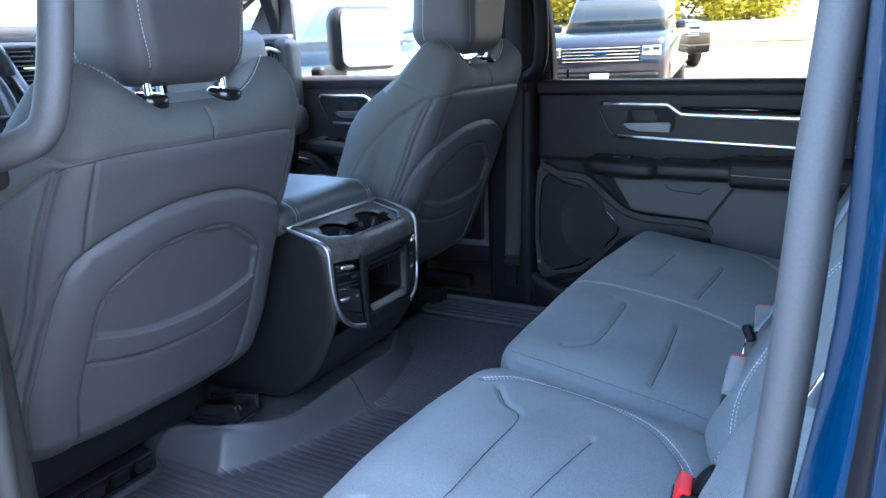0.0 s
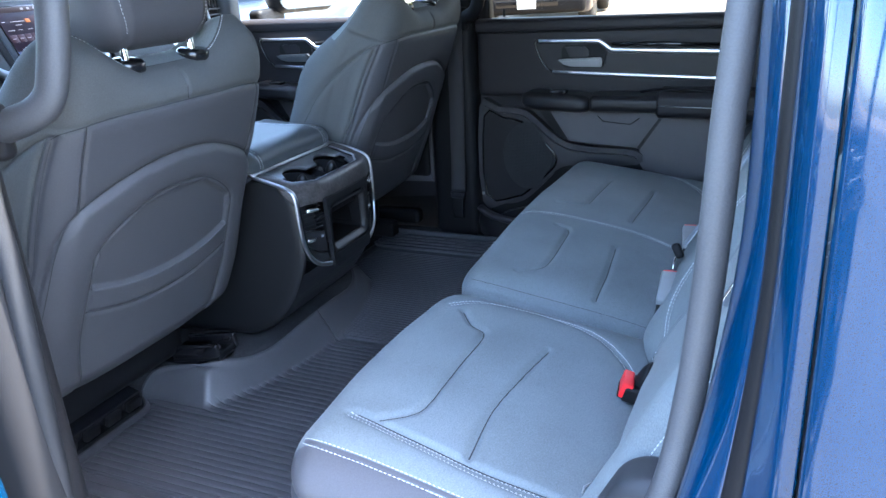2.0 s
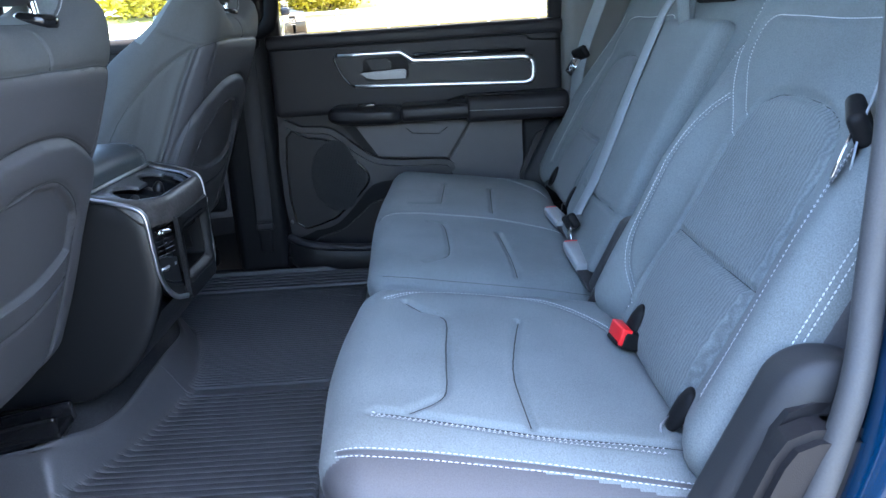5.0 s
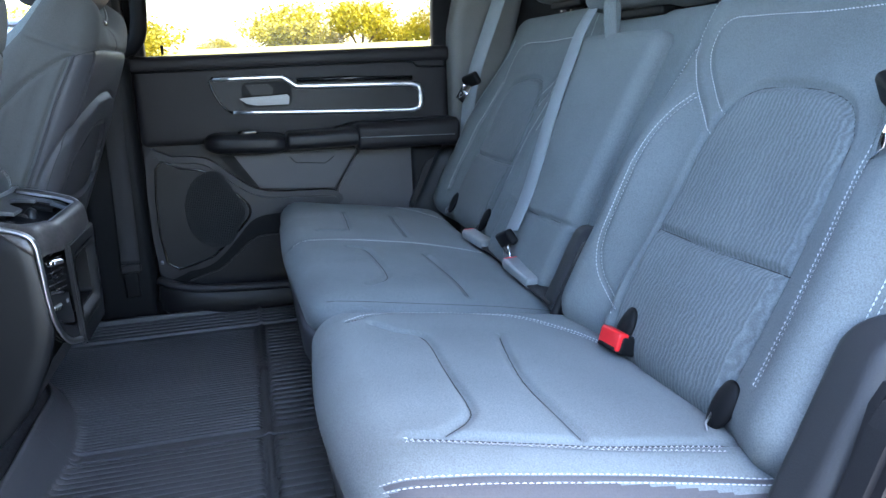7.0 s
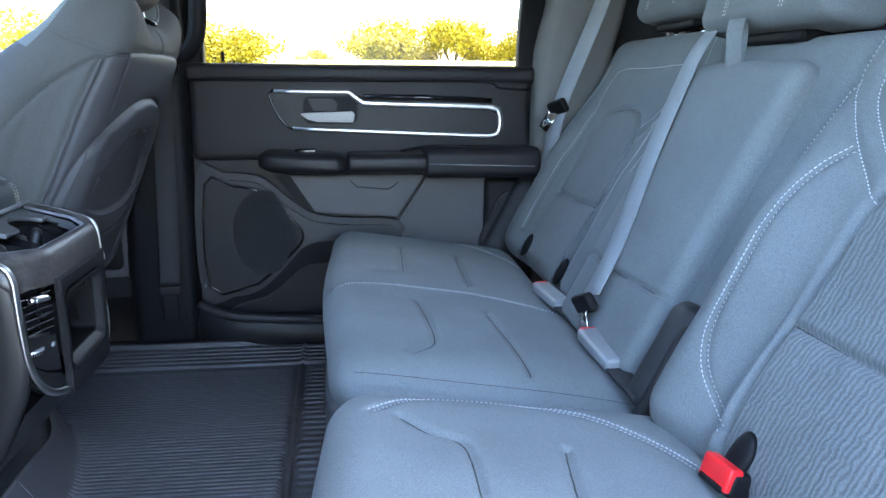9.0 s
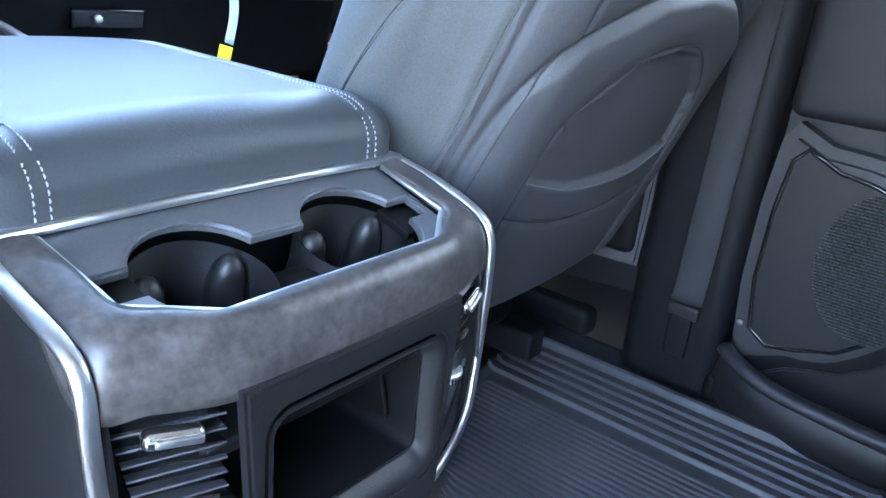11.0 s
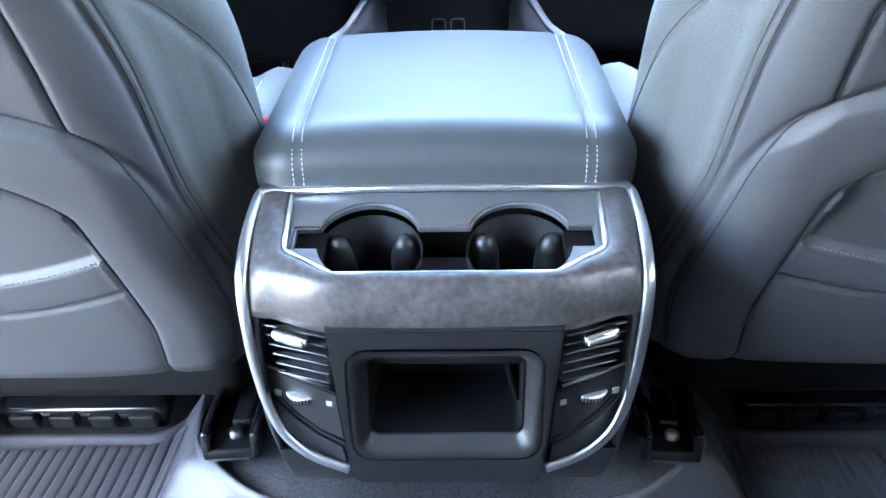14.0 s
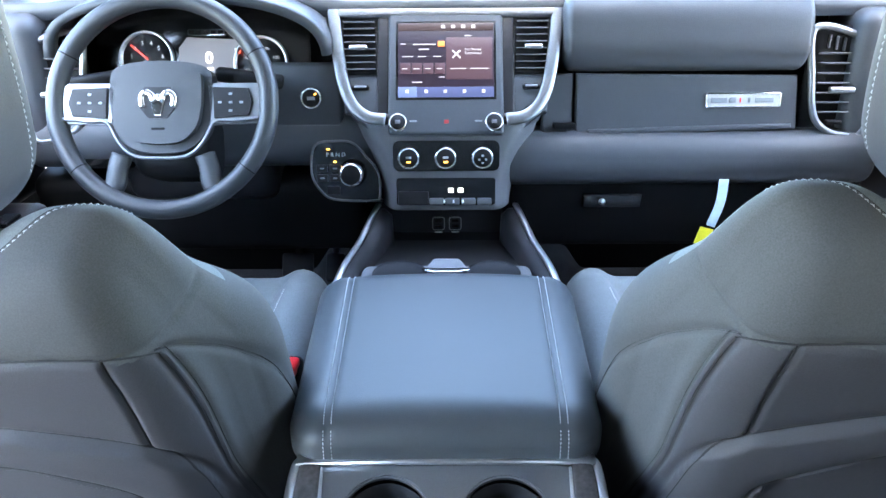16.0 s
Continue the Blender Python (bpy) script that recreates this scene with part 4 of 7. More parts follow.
def front_seat(side, label):
    root = thing("front_seat", label, "car seat", "front seats")
    xc, lift = side * 0.465, 0.018 if side > 0 else 0.0
    m = frame_of((1, 0, 0), (0, -FS, FC), (0, -FC, -FS), (xc, 0.059 - 0.41 * lift, 0.17 + lift))
    w, hgt, thick = 0.535, 0.590, 0.17
    cap = smooth_line([(-0.30, 0.520), (-0.2, 0.542), (0, 0.553), (0.2, 0.542), (0.30, 0.520)], 6)
    arch = smooth_line([(-0.235, 0.03), (-0.245, 0.26), (-0.232, 0.357), (-0.195, 0.408), (-0.09, 0.452), (0, 0.462), (0.09, 0.452), (0.195, 0.408), (0.232, 0.357), (0.245, 0.26), (0.235, 0.03)], 6)
    inner = smooth_line([(-0.165, 0.06), (-0.172, 0.27), (-0.158, 0.335), (-0.075, 0.392), (0, 0.402), (0.075, 0.392), (0.158, 0.335), (0.172, 0.27), (0.165, 0.06)], 6)
    hem1 = smooth_line([(-0.17, 0.262), (-0.08, 0.242), (0, 0.238), (0.08, 0.242), (0.17, 0.264)], 6)
    hem2 = smooth_line([(-0.17, 0.214), (-0.08, 0.194), (0, 0.19), (0.08, 0.194), (0.17, 0.214)], 6)
    cap, arch, inner, hem1, hem2 = (l * np.array([1.05, 1]) for l in (cap, arch, inner, hem1, hem2))
    verts = [[(s * 0.221, 0.54), (s * 0.210, 0.405)] for s in (-1, 1)]
    tab = [[(0.003, 0.555), (0.006, 0.585)]]
    pair = [smooth_line([(0.056 - d, 0.520), (0.054 - d, 0.45), (0.048 - d, 0.32), (0.040 - d, 0.18), (0.034 - d, 0.08)], 6) for d in (0.0, 0.013)]
    over = smooth_line([(0.060, 0.527), (0.050, 0.523), (0.030, 0.510), (0.008, 0.487), (-0.014, 0.45), (-0.036, 0.39), (-0.055, 0.30), (-0.062, 0.20)], 6)
    arc_u, arc_v = [0, 0.095, 0.205, 0.244, 0.257], [0.462, 0.452, 0.408, 0.357, 0.26]
    in_u, in_v = [0, 0.079, 0.166, 0.181], [0.402, 0.392, 0.335, 0.27]

    def disp(q, nrm):
        p = q[:, :2] + np.array([0, hgt / 2])
        u, v = np.abs(p[:, 0]), p[:, 1]
        rear = np.clip(nrm[:, 2], 0, 1)
        edge = step01((nrm[:, 2] + 0.7) / 0.5)
        sharp, soft = [cap, arch, *verts, *tab], [cap, arch, inner]
        flank = np.column_stack([q[:, 2], v])
        piping = np.minimum(groove(flank, pair, 0.0042, 0.0045), groove(flank, [over], 0.005, 0.005)) * step01((u - 0.20) / 0.03) * step01((0.532 - v) / 0.012)
        out = np.minimum(groove(p, sharp, 0.0032, 0.005) * edge, piping) + groove(p, soft, 0.014, 0.0028) * edge + groove(p, [inner, hem2], 0.0035, 0.004) * rear
        in_arch = step01((np.interp(u, arc_u, arc_v) - v) / 0.010) * (u < 0.252)
        in_pocket = step01((np.interp(u, in_u, in_v) - v) / 0.012) * step01((0.179 - u) / 0.010)
        low = np.array(np.interp(p[:, 0], hem1[:, 0], hem1[:, 1]))
        out += rear * (0.006 * in_arch - 0.013 * in_pocket + 0.010 * in_pocket * step01((low - v) / 0.005))
        front = np.clip(-nrm[:, 2], 0, 1)
        bol = step01((u - 0.10) / 0.13)
        out += front * (0.062 * bol * step01((0.58 - v) / 0.22) - 0.006)
        out += 0.014 * np.clip(1 - np.abs(nrm[:, 2]), 0, 1) * step01((v - 0.10) / 0.1) * step01((0.52 - v) / 0.1) * step01((0.02 - q[:, 2]) / 0.06)
        out += np.array([noise.noise(Vector((a * 7 + side, b * 7, 1))) for a, b in p]) * 0.002
        return out

    def warp(q):
        v = q[:, 1] + hgt / 2
        t = np.clip((v - 0.40) / 0.24, 0, 1)
        k = 1 - 0.17 * t ** 2.0 - 0.10 * np.clip((0.15 - v) / 0.15, 0, 1)
        u = q[:, 0] * k * (1 - 0.085 * step01((q[:, 2] - thick / 2 + 0.16) / 0.12) * step01((v - 0.12) / 0.2))
        shoulder = 0.027 * step01((np.abs(u) - 0.05) / 0.13) * step01((v - 0.53) / 0.06)
        z = (q[:, 2] - thick / 2) * (1 - 0.22 * step01((v - 0.42) / 0.2)) - 0.02 * (u / 0.26) ** 2 * np.clip(q[:, 2] / (thick / 2), 0, 1)
        z -= 0.075 * np.clip((0.095 - v) / 0.095, 0, 1) ** 1.5 * np.clip(q[:, 2] / (thick / 2), 0, 1)
        crest = 0.024 * np.clip(-z / 0.09, 0, 1) * step01((v - 0.535) / 0.055) * step01((np.abs(u) - 0.06) / 0.10)
        low = 0.030 * np.clip((0.16 - v) / 0.16, 0, 1)
        return np.stack([u, v + shoulder + crest - low, z], 1)

    def hem_z(u):
        return 0.012 - np.minimum(6 * np.maximum(np.abs(u) - 0.10, 0) ** 2, thick / 2)
    pad = Pad((w, hgt, thick), (0.055, 0.06, 0.062), (140, 165, 18), disp, warp, m, k=15)
    g, f = box_grid(*[axis_steps(pad.h[i], pad.r[i], pad.n[i], pad.k) for i in range(3)])
    vs, f = pad.data()
    c = g[f].mean(1)
    edge_z = np.where(c[:, 1] > 0.2, hem_z(c[:, 0]), 0) + np.where(c[:, 1] > 0.2, 0, np.where(np.abs(c[:, 0]) > 0.17, -0.3, -0.06))
    cloth = c[:, 2] < edge_z
    flank = ~cloth & (np.abs(c[:, 0]) > 0.225) & (c[:, 2] < np.interp(c[:, 1] + hgt / 2, [0.08, 0.32, 0.53], [0.034, 0.048, 0.056]) - 0.006)
    # Above the cap seam the lighter colour paints in light from the windscreen.
    flank |= ~cloth & (c[:, 1] + hgt / 2 > np.interp(np.abs(c[:, 0]), [0, 0.2, 0.3], [0.553, 0.542, 0.520]))
    for nm, pick, mat, lab in (("side_panel", flank, FLANK_AND_LIT_TOP, "grey cloth sides of the backrest and its top, coloured lighter as lit"), ("backrest", ~cloth & ~flank, SIDE_VINYL, "dark grey stitched backrest shell with a map pocket"), ("front_cover", cloth, CLOTH, "grey cloth front of the backrest")):
        used = np.unique(f[pick])
        remap = np.full(len(vs), -1)
        remap[used] = np.arange(len(used))
        link(nm, vs[used], remap[f[pick]], mat, root, lab)
    place = lambda p: pad.on(np.column_stack([p[:, 0], p[:, 1] - hgt / 2, np.full(len(p), thick / 2)]))
    stitches("stitching", place, [hem1 - np.array([0, 0.004])], root, DARK_THREAD, width=0.002)
    seam_lines(place, [cap, arch, inner, hem2, *verts, *tab], root, width=0.0028, lift=0.0009)
    us = np.linspace(-0.238, 0.238, 60)
    over_top = lambda p: pad.on(np.column_stack([p[:, 0], np.full(len(p), hgt / 2), p[:, 1]]))
    stitches("stitching", over_top, [np.column_stack([us, hem_z(us) + 0.006])[:18], np.column_stack([us, hem_z(us) + 0.006])[-18:]], root, flip=-1, width=0.0017, lift=0.0005)
    seam_lines(over_top, [np.column_stack([us, hem_z(us) + 0.001])], root, flip=-1, width=0.0018)
    for s in (-1, 1):
        edge_place = lambda p, s=s: pad.on(np.column_stack([np.full(len(p), s * w / 2), p[:, 1] - hgt / 2, p[:, 0]]))
        seam_lines(edge_place, [*pair, over], root, flip=s, width=0.0026, lift=0.0009)
    # added dark filler in place of the shaded void below the backrest
    sk = Pad((0.42, 0.085, 0.05), (0.03, 0.03, 0.024), (10, 3, 2), None, lambda q: np.stack([q[:, 0], q[:, 1] + 0.01, q[:, 2] - 0.145], 1), m, k=4)
    sk.make("void_filler", PLASTIC_DARK, root)
    # headrest
    hm = pose(xc + side * 0.003, -0.062 - 0.3 * lift, 0.888 + lift, 5)

    def hdisp(q, nrm):
        p = np.column_stack([q[:, 0], q[:, 2]])
        return groove(p, [smooth_line([(s * 0.083, -0.11), (s * 0.094, 0), (s * 0.083, 0.11)], 5) for s in (-1, 1)], 0.005, 0.004)
    hp = Pad((0.240, 0.17, 0.25), (0.045, 0.06, 0.055), (40, 8, 30), hdisp, lambda q: np.stack([q[:, 0] * (1 - 0.10 * np.clip(-q[:, 2] / 0.117, 0, 1) ** 2), q[:, 1] + 0.25 * np.maximum(0, q[:, 2]) ** 2, q[:, 2]], 1), hm, k=6)
    hp.make("headrest", SIDE_VINYL, root, "dark grey stitched headrest")
    for s in (-1, 1):
        ln = smooth_line([(s * 0.088, -0.10), (s * 0.099, 0), (s * 0.088, 0.10)], 8)
        for face in (-1, 1):
            stitches("stitching", lambda p, f=face: hp.on(np.column_stack([p[:, 0], np.full(len(p), f * 0.085), p[:, 1]])), [ln], root, THREAD, width=0.0018, lift=0.0005 * face * -1)
        side_ln = np.column_stack([np.full(30, 0.036), np.linspace(-0.095, 0.10, 30)])
        stitches("stitching", lambda p, s=s: hp.on(np.column_stack([np.full(len(p), s * 0.12), p[:, 0], p[:, 1]])), [side_ln], root, THREAD, width=0.0018, lift=0.0005 * s)
        tube("headrest_post", [(xc + s * 0.0715, -0.106, 0.69 + lift), (xc + s * 0.0715, -0.103, 0.75 + lift), (xc + s * 0.0715, -0.094, 0.84 + lift)], 0.0058, BRIGHT_CHROME, root, "bright steel headrest post")
        lathe("post_collar", [(0.010, 0.008), (0.021, 0.008), (0.026, 0.004), (0.026, -0.008)], pose(xc + s * 0.0715, -0.104, 0.744 + lift, 8), GLOSS_BLACK, root, n=20)
    # cushion, base, rails
    def cdisp(q, nrm):
        p = q[:, :2]
        lines = [smooth_line([(s * 0.145, -0.22), (s * 0.15, 0.0), (s * 0.16, 0.17), (s * 0.2, 0.22)], 6) for s in (-1, 1)] + [[(-0.145, -0.02), (0.145, -0.02)]]
        bol = step01((np.abs(p[:, 0]) - 0.15) / 0.05)
        return (groove(p, lines, 0.007, 0.008) + 0.02 * bol) * np.clip(nrm[:, 2], 0, 1)
    cp = Pad((0.50, 0.53, 0.16), (0.06, 0.07, 0.05), (50, 50, 4), cdisp, lambda q: q + np.stack([0 * q[:, 0], 0 * q[:, 0], 0.10 * q[:, 1]], 1), pose(xc, 0.375, 0.29), k=5)
    cp.make("cushion", CLOTH, root)
    st = [smooth_line([(s * 0.166, -0.2), (s * 0.17, 0.05), (s * 0.18, 0.16)], 8) for s in (-1, 1)]
    stitches("stitching", lambda p: cp.on(np.column_stack([p[:, 0], p[:, 1], np.full(len(p), 0.08)])), st, root)
    block("seat_base", (xc, 0.36, 0.15), (0.40, 0.40, 0.13), 0.03, PLASTIC_DARK, root, k=3)
    for s in (-1, 1):
        block("rail", (xc + s * 0.19, 0.36, 0.065), (0.045, 0.50, 0.05), 0.008, STEEL if s < 0 else PLASTIC_DARK, root)
    return root


front_seat(-1, "dark grey driver's seat with stitched backrest and headrest")
front_seat(1, "dark grey passenger seat with stitched backrest and headrest")


def rail_cover(x, y, z, label, rot=0):
    root = thing("seat_rail_cover", label, "rail cover", "front seat rail covers")
    turn = (-8, 0, rot)
    block("channel", (x, y, z), (0.070, 0.125, 0.014), 0.005, PLASTIC_DARK, root, rot=turn, k=3)
    for d in (-0.029, 0.029):
        block("side_fin", (x + d, y, z + 0.014), (0.012, 0.125, 0.036), 0.005, GLOSS_BLACK, root, rot=turn, k=3)
    block("front_lip", (x, y - 0.058, z + 0.004), (0.05, 0.008, 0.010), 0.002, STEEL, root, rot=turn)
    block("inner_rail", (x + 0.004, y + 0.02, z + 0.012), (0.022, 0.08, 0.014), 0.003, GLOSS_BLACK, root, rot=turn)
    lathe("bolt", [(0.003, 0.012), (0.008, 0.011), (0.010, 0.006), (0.011, 0.0)], pose(x + 0.002, y - 0.03, z + 0.008), STEEL, root, n=8)
    return root


fb = thing("seat_belt_buckle", "black front belt buckle with a red button beside the armrest", "belt buckle")
block("buckle_body", (-0.212, 0.225, 0.40), (0.026, 0.05, 0.09), 0.008, PLASTIC_DARK, fb, rot=(-12, 0, 0), k=3)
block("release_button", (-0.212, 0.215, 0.445), (0.024, 0.044, 0.018), 0.005, RED, fb, rot=(-12, 0, 0), k=3)
rail_cover(-0.262, 0.118, 0.088, "black plastic seat rail cover on the tunnel", 5)
rail_cover(0.262, 0.110, 0.088, "black plastic seat rail cover on the tunnel", -5)
for s in (-1, 1):
    root = thing("seat_rail_end", "black metal seat rail end with a steel latch on the floor", "rail end", "front seat rail ends")
    block("bracket", (s * 0.51, 0.215, 0.038), (0.23, 0.05, 0.046), 0.006, GLOSS_BLACK, root, rot=(14, 0, 0))
    block("latch_bar", (s * 0.425, 0.185, 0.108), (0.115, 0.014, 0.014), 0.005, STEEL, root, rot=(0, 3 * s, 0))
    for d in (-0.05, 0.05):
        block("latch_end", (s * 0.425 + d, 0.19, 0.104), (0.018, 0.02, 0.024), 0.005, STEEL, root)
    for k in range(4):
        block("tab", (s * (0.42 + 0.055 * k), 0.186, 0.036), (0.036, 0.012, 0.024), 0.004, PLASTIC_DARK, root, rot=(14, 0, 0))

# ---- centre console ----
console = thing("centre_console", "black centre console with cup holders, air vents and silver trim", "console")


def loft_x(name, outline, stations, mat, parent, label=""):
    """A side outline of (y, z) carried across the cab: stations of (x, inset)."""
    o = np.array(outline, float)
    c = o.mean(0)
    vs, fs, n = [], [], len(o)
    for x, inset in stations:
        d = o - c
        q = o - d / np.linalg.norm(d, axis=1)[:, None] * inset
        vs += [(x, a, b) for a, b in q]
    for i in range(len(stations) - 1):
        for j in range(n):
            fs.append((i * n + j, i * n + (j + 1) % n, (i + 1) * n + (j + 1) % n, (i + 1) * n + j))
    fs += [tuple(range(n))[::-1], tuple(range((len(stations) - 1) * n, len(stations) * n))]
    return link(name, vs, fs, mat, parent, label)


side_outline = np.vstack([smooth_line([(0.42, 0.44), (0.02, 0.458), (-0.055, 0.446), (-0.085, 0.436), (-0.098, 0.41), (-0.105, 0.36), (-0.105, 0.30), (-0.09, 0.25), (-0.055, 0.18), (0.0, 0.12), (0.065, 0.085)], 4), [(0.45, 0.06), (0.7, 0.06), (0.7, 0.42)]])
core_outline = np.vstack([[(0.42, 0.44), (0.02, 0.456), (0.014, 0.345), (-0.03, 0.345), (-0.03, 0.252)], smooth_line([(-0.092, 0.25), (-0.055, 0.18), (0.0, 0.12), (0.065, 0.085)], 4), [(0.45, 0.06), (0.7, 0.06), (0.7, 0.42)]])
link("body", *(lambda o: ([(x, a, b) for x in (-0.152, 0.152) for a, b in o], [(j, (j + 1) % len(o), len(o) + (j + 1) % len(o), len(o) + j) for j in range(len(o))]))(core_outline), CONSOLE_BLACK, console, smooth=False)
for s in (-1, 1):
    loft_x("side_wall", side_outline, [(s * 0.162, 0.03), (s * 0.160, 0.012), (s * 0.155, 0.003), (s * 0.150, 0.0), (s * 0.1495, 0.004)][::s], CONSOLE_BLACK, console)


def face_y(x):
    """The rear face in plan: flat in the middle, swept forwards at the vents."""
    return -0.119 + 0.34 * 0.010 * np.log1p(np.exp((np.abs(x) - 0.088) / 0.010))


left_run = [(-0.154, 0.006, 0.4645), (-0.161, -0.004, 0.4625), (-0.162, -0.05, 0.452), (-0.160, -0.085, 0.440), (-0.1595, -0.098, 0.425), (-0.1595, -0.101, 0.395), (-0.1575, -0.102, 0.355), (-0.152, -0.104, 0.315), (-0.140, -0.109, 0.285), (-0.118, -0.114, 0.265), (-0.085, -0.121, 0.255)]
run = smooth_line(left_run, 6)
for s, nm in ((1, "left"), (-1, "right")):
    c = run * np.array([s, 1, 1])
    k = step01((c[:, 2] - 0.41) / 0.035)[:, None]
    ups = np.array([-s * 0.25, -1.0, 0.0]) * (1 - k) + np.array([-s * 0.1, -0.27, 0.96]) * k
    sweep("silver_trim", c, strip_profile(0.0095, 0.005), CHROME, console, "satin silver edge trim", up=ups)
sweep("silver_trim", [(-0.160, 0.004, 0.4655), (-0.05, 0.0045, 0.4665), (0.05, 0.0045, 0.4665), (0.160, 0.004, 0.4655)], strip_profile(0.016, 0.006), CHROME, console, "satin silver bar across the console top")
# deck round the cup holders
deck_m = frame_of((1, 0, 0), (0, -0.962, -0.272), (0, -0.272, 0.962), (0, -0.002, 0.461))
def cup_arc(c, a0, a1, n=14):
    return [(c + 0.043 * math.cos(radians(a)), 0.055 + 0.043 * math.sin(radians(a))) for a in np.linspace(a0, a1, n)]


hole_outline = [(-0.123, 0.041), *cup_arc(-0.062, 199, 341), *cup_arc(0.062, 199, 341), (0.123, 0.041), (0.123, 0.063), *cup_arc(0.062, 11, 115), *cup_arc(-0.062, 65, 169), (-0.123, 0.063)]
deck_outline = [(-0.135, -0.010), (0.135, -0.010), (0.128, 0.075), (0.088, 0.108), (-0.088, 0.108), (-0.128, 0.075)]
plate("cup_deck", deck_outline[::-1], 0.006, deck_m @ Matrix.Translation((0, 0, -0.006)), SATIN_DECK, console, "satin grey cup holder surround", 0.002, holes=[hole_outline])
for s in (-1, 1):
    well = lathe("cup_well", [(0.038, -0.075), (0.040, -0.072), (0.0435, -0.014), (0.0445, -0.014), (0.041, -0.077), (0.038, -0.079)], deck_m @ Matrix.Translation((s * 0.062, 0.055, 0)), PLASTIC_DARK, console, n=28)
    for ang in (-35, 215):
        a = radians(ang)
        lathe("grip_finger", [(0.002, 0.030), (0.006, 0.028), (0.010, 0.021), (0.0125, 0.008), (0.0135, -0.02), (0.012, -0.03)], deck_m @ pose(s * 0.062 + 0.034 * math.cos(a), 0.055 - 0.026 * math.sin(a) * -1, -0.042), CONSOLE_BLACK, console, n=20)
block("cup_floor", (0, -0.06, 0.36), (0.20, 0.09, 0.01), 0.003, PLASTIC_DARK, console)
block("cup_divider", (0, -0.058, 0.396), (0.046, 0.040, 0.05), 0.006, CONSOLE_BLACK, console)
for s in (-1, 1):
    # Notch floors take the same painted shade as the bin.
    block("side_notch", (s * 0.114, -0.050, 0.4340), (0.030, 0.034, 0.006), 0.001, BIN_SHADE, console, rot=(15.8, 0, 0))
# dark film frame: rolls from the inner line out to the silver edge, round three sides
half_in = [(-0.134, 0.003, 0.4640), (-0.1320, -0.040, 0.4550), (-0.129, -0.073, 0.4465), (-0.109, -0.0885, 0.4435), (-0.086, -0.104, 0.4415), (-0.045, -0.1045, 0.4415), (0, -0.1045, 0.4415)]
half_out = [(-0.1555, 0.003, 0.4625), (-0.1570, -0.046, 0.4480), (-0.1575, -0.0925, 0.4070), (-0.131, -0.1045, 0.4030), (-0.093, -0.1175, 0.4000), (-0.045, -0.1205, 0.3990), (0, -0.1210, 0.3990)]
flip_x = np.array([-1, 1, 1])
in_line = smooth_line(half_in + [tuple(np.array(q) * flip_x) for q in half_in[-2::-1]], 7)
out_line = smooth_line(half_out + [tuple(np.array(q) * flip_x) for q in half_out[-2::-1]], 7)


def film(u, v):
    i = np.clip(np.round(u * (len(in_line) - 1)).astype(int), 0, len(in_line) - 1)
    a, c = in_line[i], out_line[i]
    b = np.stack([0.85 * c[:, 0] + 0.15 * a[:, 0], 1.08 * c[:, 1] - 0.08 * a[:, 1], a[:, 2] + 0.003], 1)
    v = v[:, None]
    return (1 - v) ** 2 * a + 2 * v * (1 - v) * b + v * v * c


sheet("film_frame", film, len(in_line) - 1, 12, MARBLED, console, "dark marbled film frame round the cup holders", thick=0.003)
inner_run = [(-0.134, -0.006, 0.4625), (-0.129, -0.073, 0.446), (-0.086, -0.104, 0.442), (0.086, -0.104, 0.442), (0.129, -0.073, 0.446), (0.134, -0.006, 0.4625)]
fine = np.vstack([np.linspace(a, b, 6) for a, b in zip(np.array(inner_run[:-1]), np.array(inner_run[1:]))])
sweep("inner_silver_line", fine[np.r_[True, np.linalg.norm(np.diff(fine, axis=0), axis=1) > 1e-6]], strip_profile(0.0065, 0.004), CHROME, console, "thin silver inner line")
# middle panel with the storage bin
back_m = facing_back(-0.119)
outer = np.array(rounded_rect(-0.076, 0.275, 0.076, 0.385, 0.016))
inner = np.array(rounded_rect(-0.064, 0.291, 0.064, 0.372, 0.009))
panel = [(-0.092, 0.406), (-0.083, 0.256), (-0.080, 0.248), (-0.073, 0.243), (0.073, 0.243), (0.080, 0.248), (0.083, 0.256), (0.092, 0.406)]
rim = outer + (outer - inner) * 0.10
plate("bin_panel", panel, 0.008, back_m, CONSOLE_BLACK, console, "matt black panel round the storage bin", 0.004, holes=[[tuple(q) for q in rim][::-1]])
# soft lip that rolls into the bin, a fine ridge, and the bin itself
steps = [(-0.10, -0.1275), (0.0, -0.1275), (0.18, -0.1268), (0.40, -0.1245), (0.65, -0.1205), (0.86, -0.1165), (0.97, -0.1145), (1.02, -0.1155), (1.06, -0.1155), (1.09, -0.113), (1.10, -0.108), (1.12, -0.036)]
n = len(outer)
lv = [(x, y, z) for w, y in steps for x, z in outer + (inner - outer) * w]
lf = [(j * n + i, j * n + (i + 1) % n, (j + 1) * n + (i + 1) % n, (j + 1) * n + i) for j in range(len(steps) - 1) for i in range(n)]
cut = 8
link("bin_lip", lv[:(cut + 1) * n], lf[:cut * n], CONSOLE_BLACK, console, "soft rolled lip of the storage bin")
# From the lip inwards, shade is painted on by a near-black colour.
link("bin_lining", lv[cut * n:], [tuple(k - cut * n for k in q) for q in lf[cut * n:]], BIN_SHADE, console, "bin lining with its inner shade put into the colour")
link("bin_wall", [(x, -0.036, z) for x, z in outer + (inner - outer) * 1.0], [tuple(range(n))], BIN_SHADE, console, smooth=False)
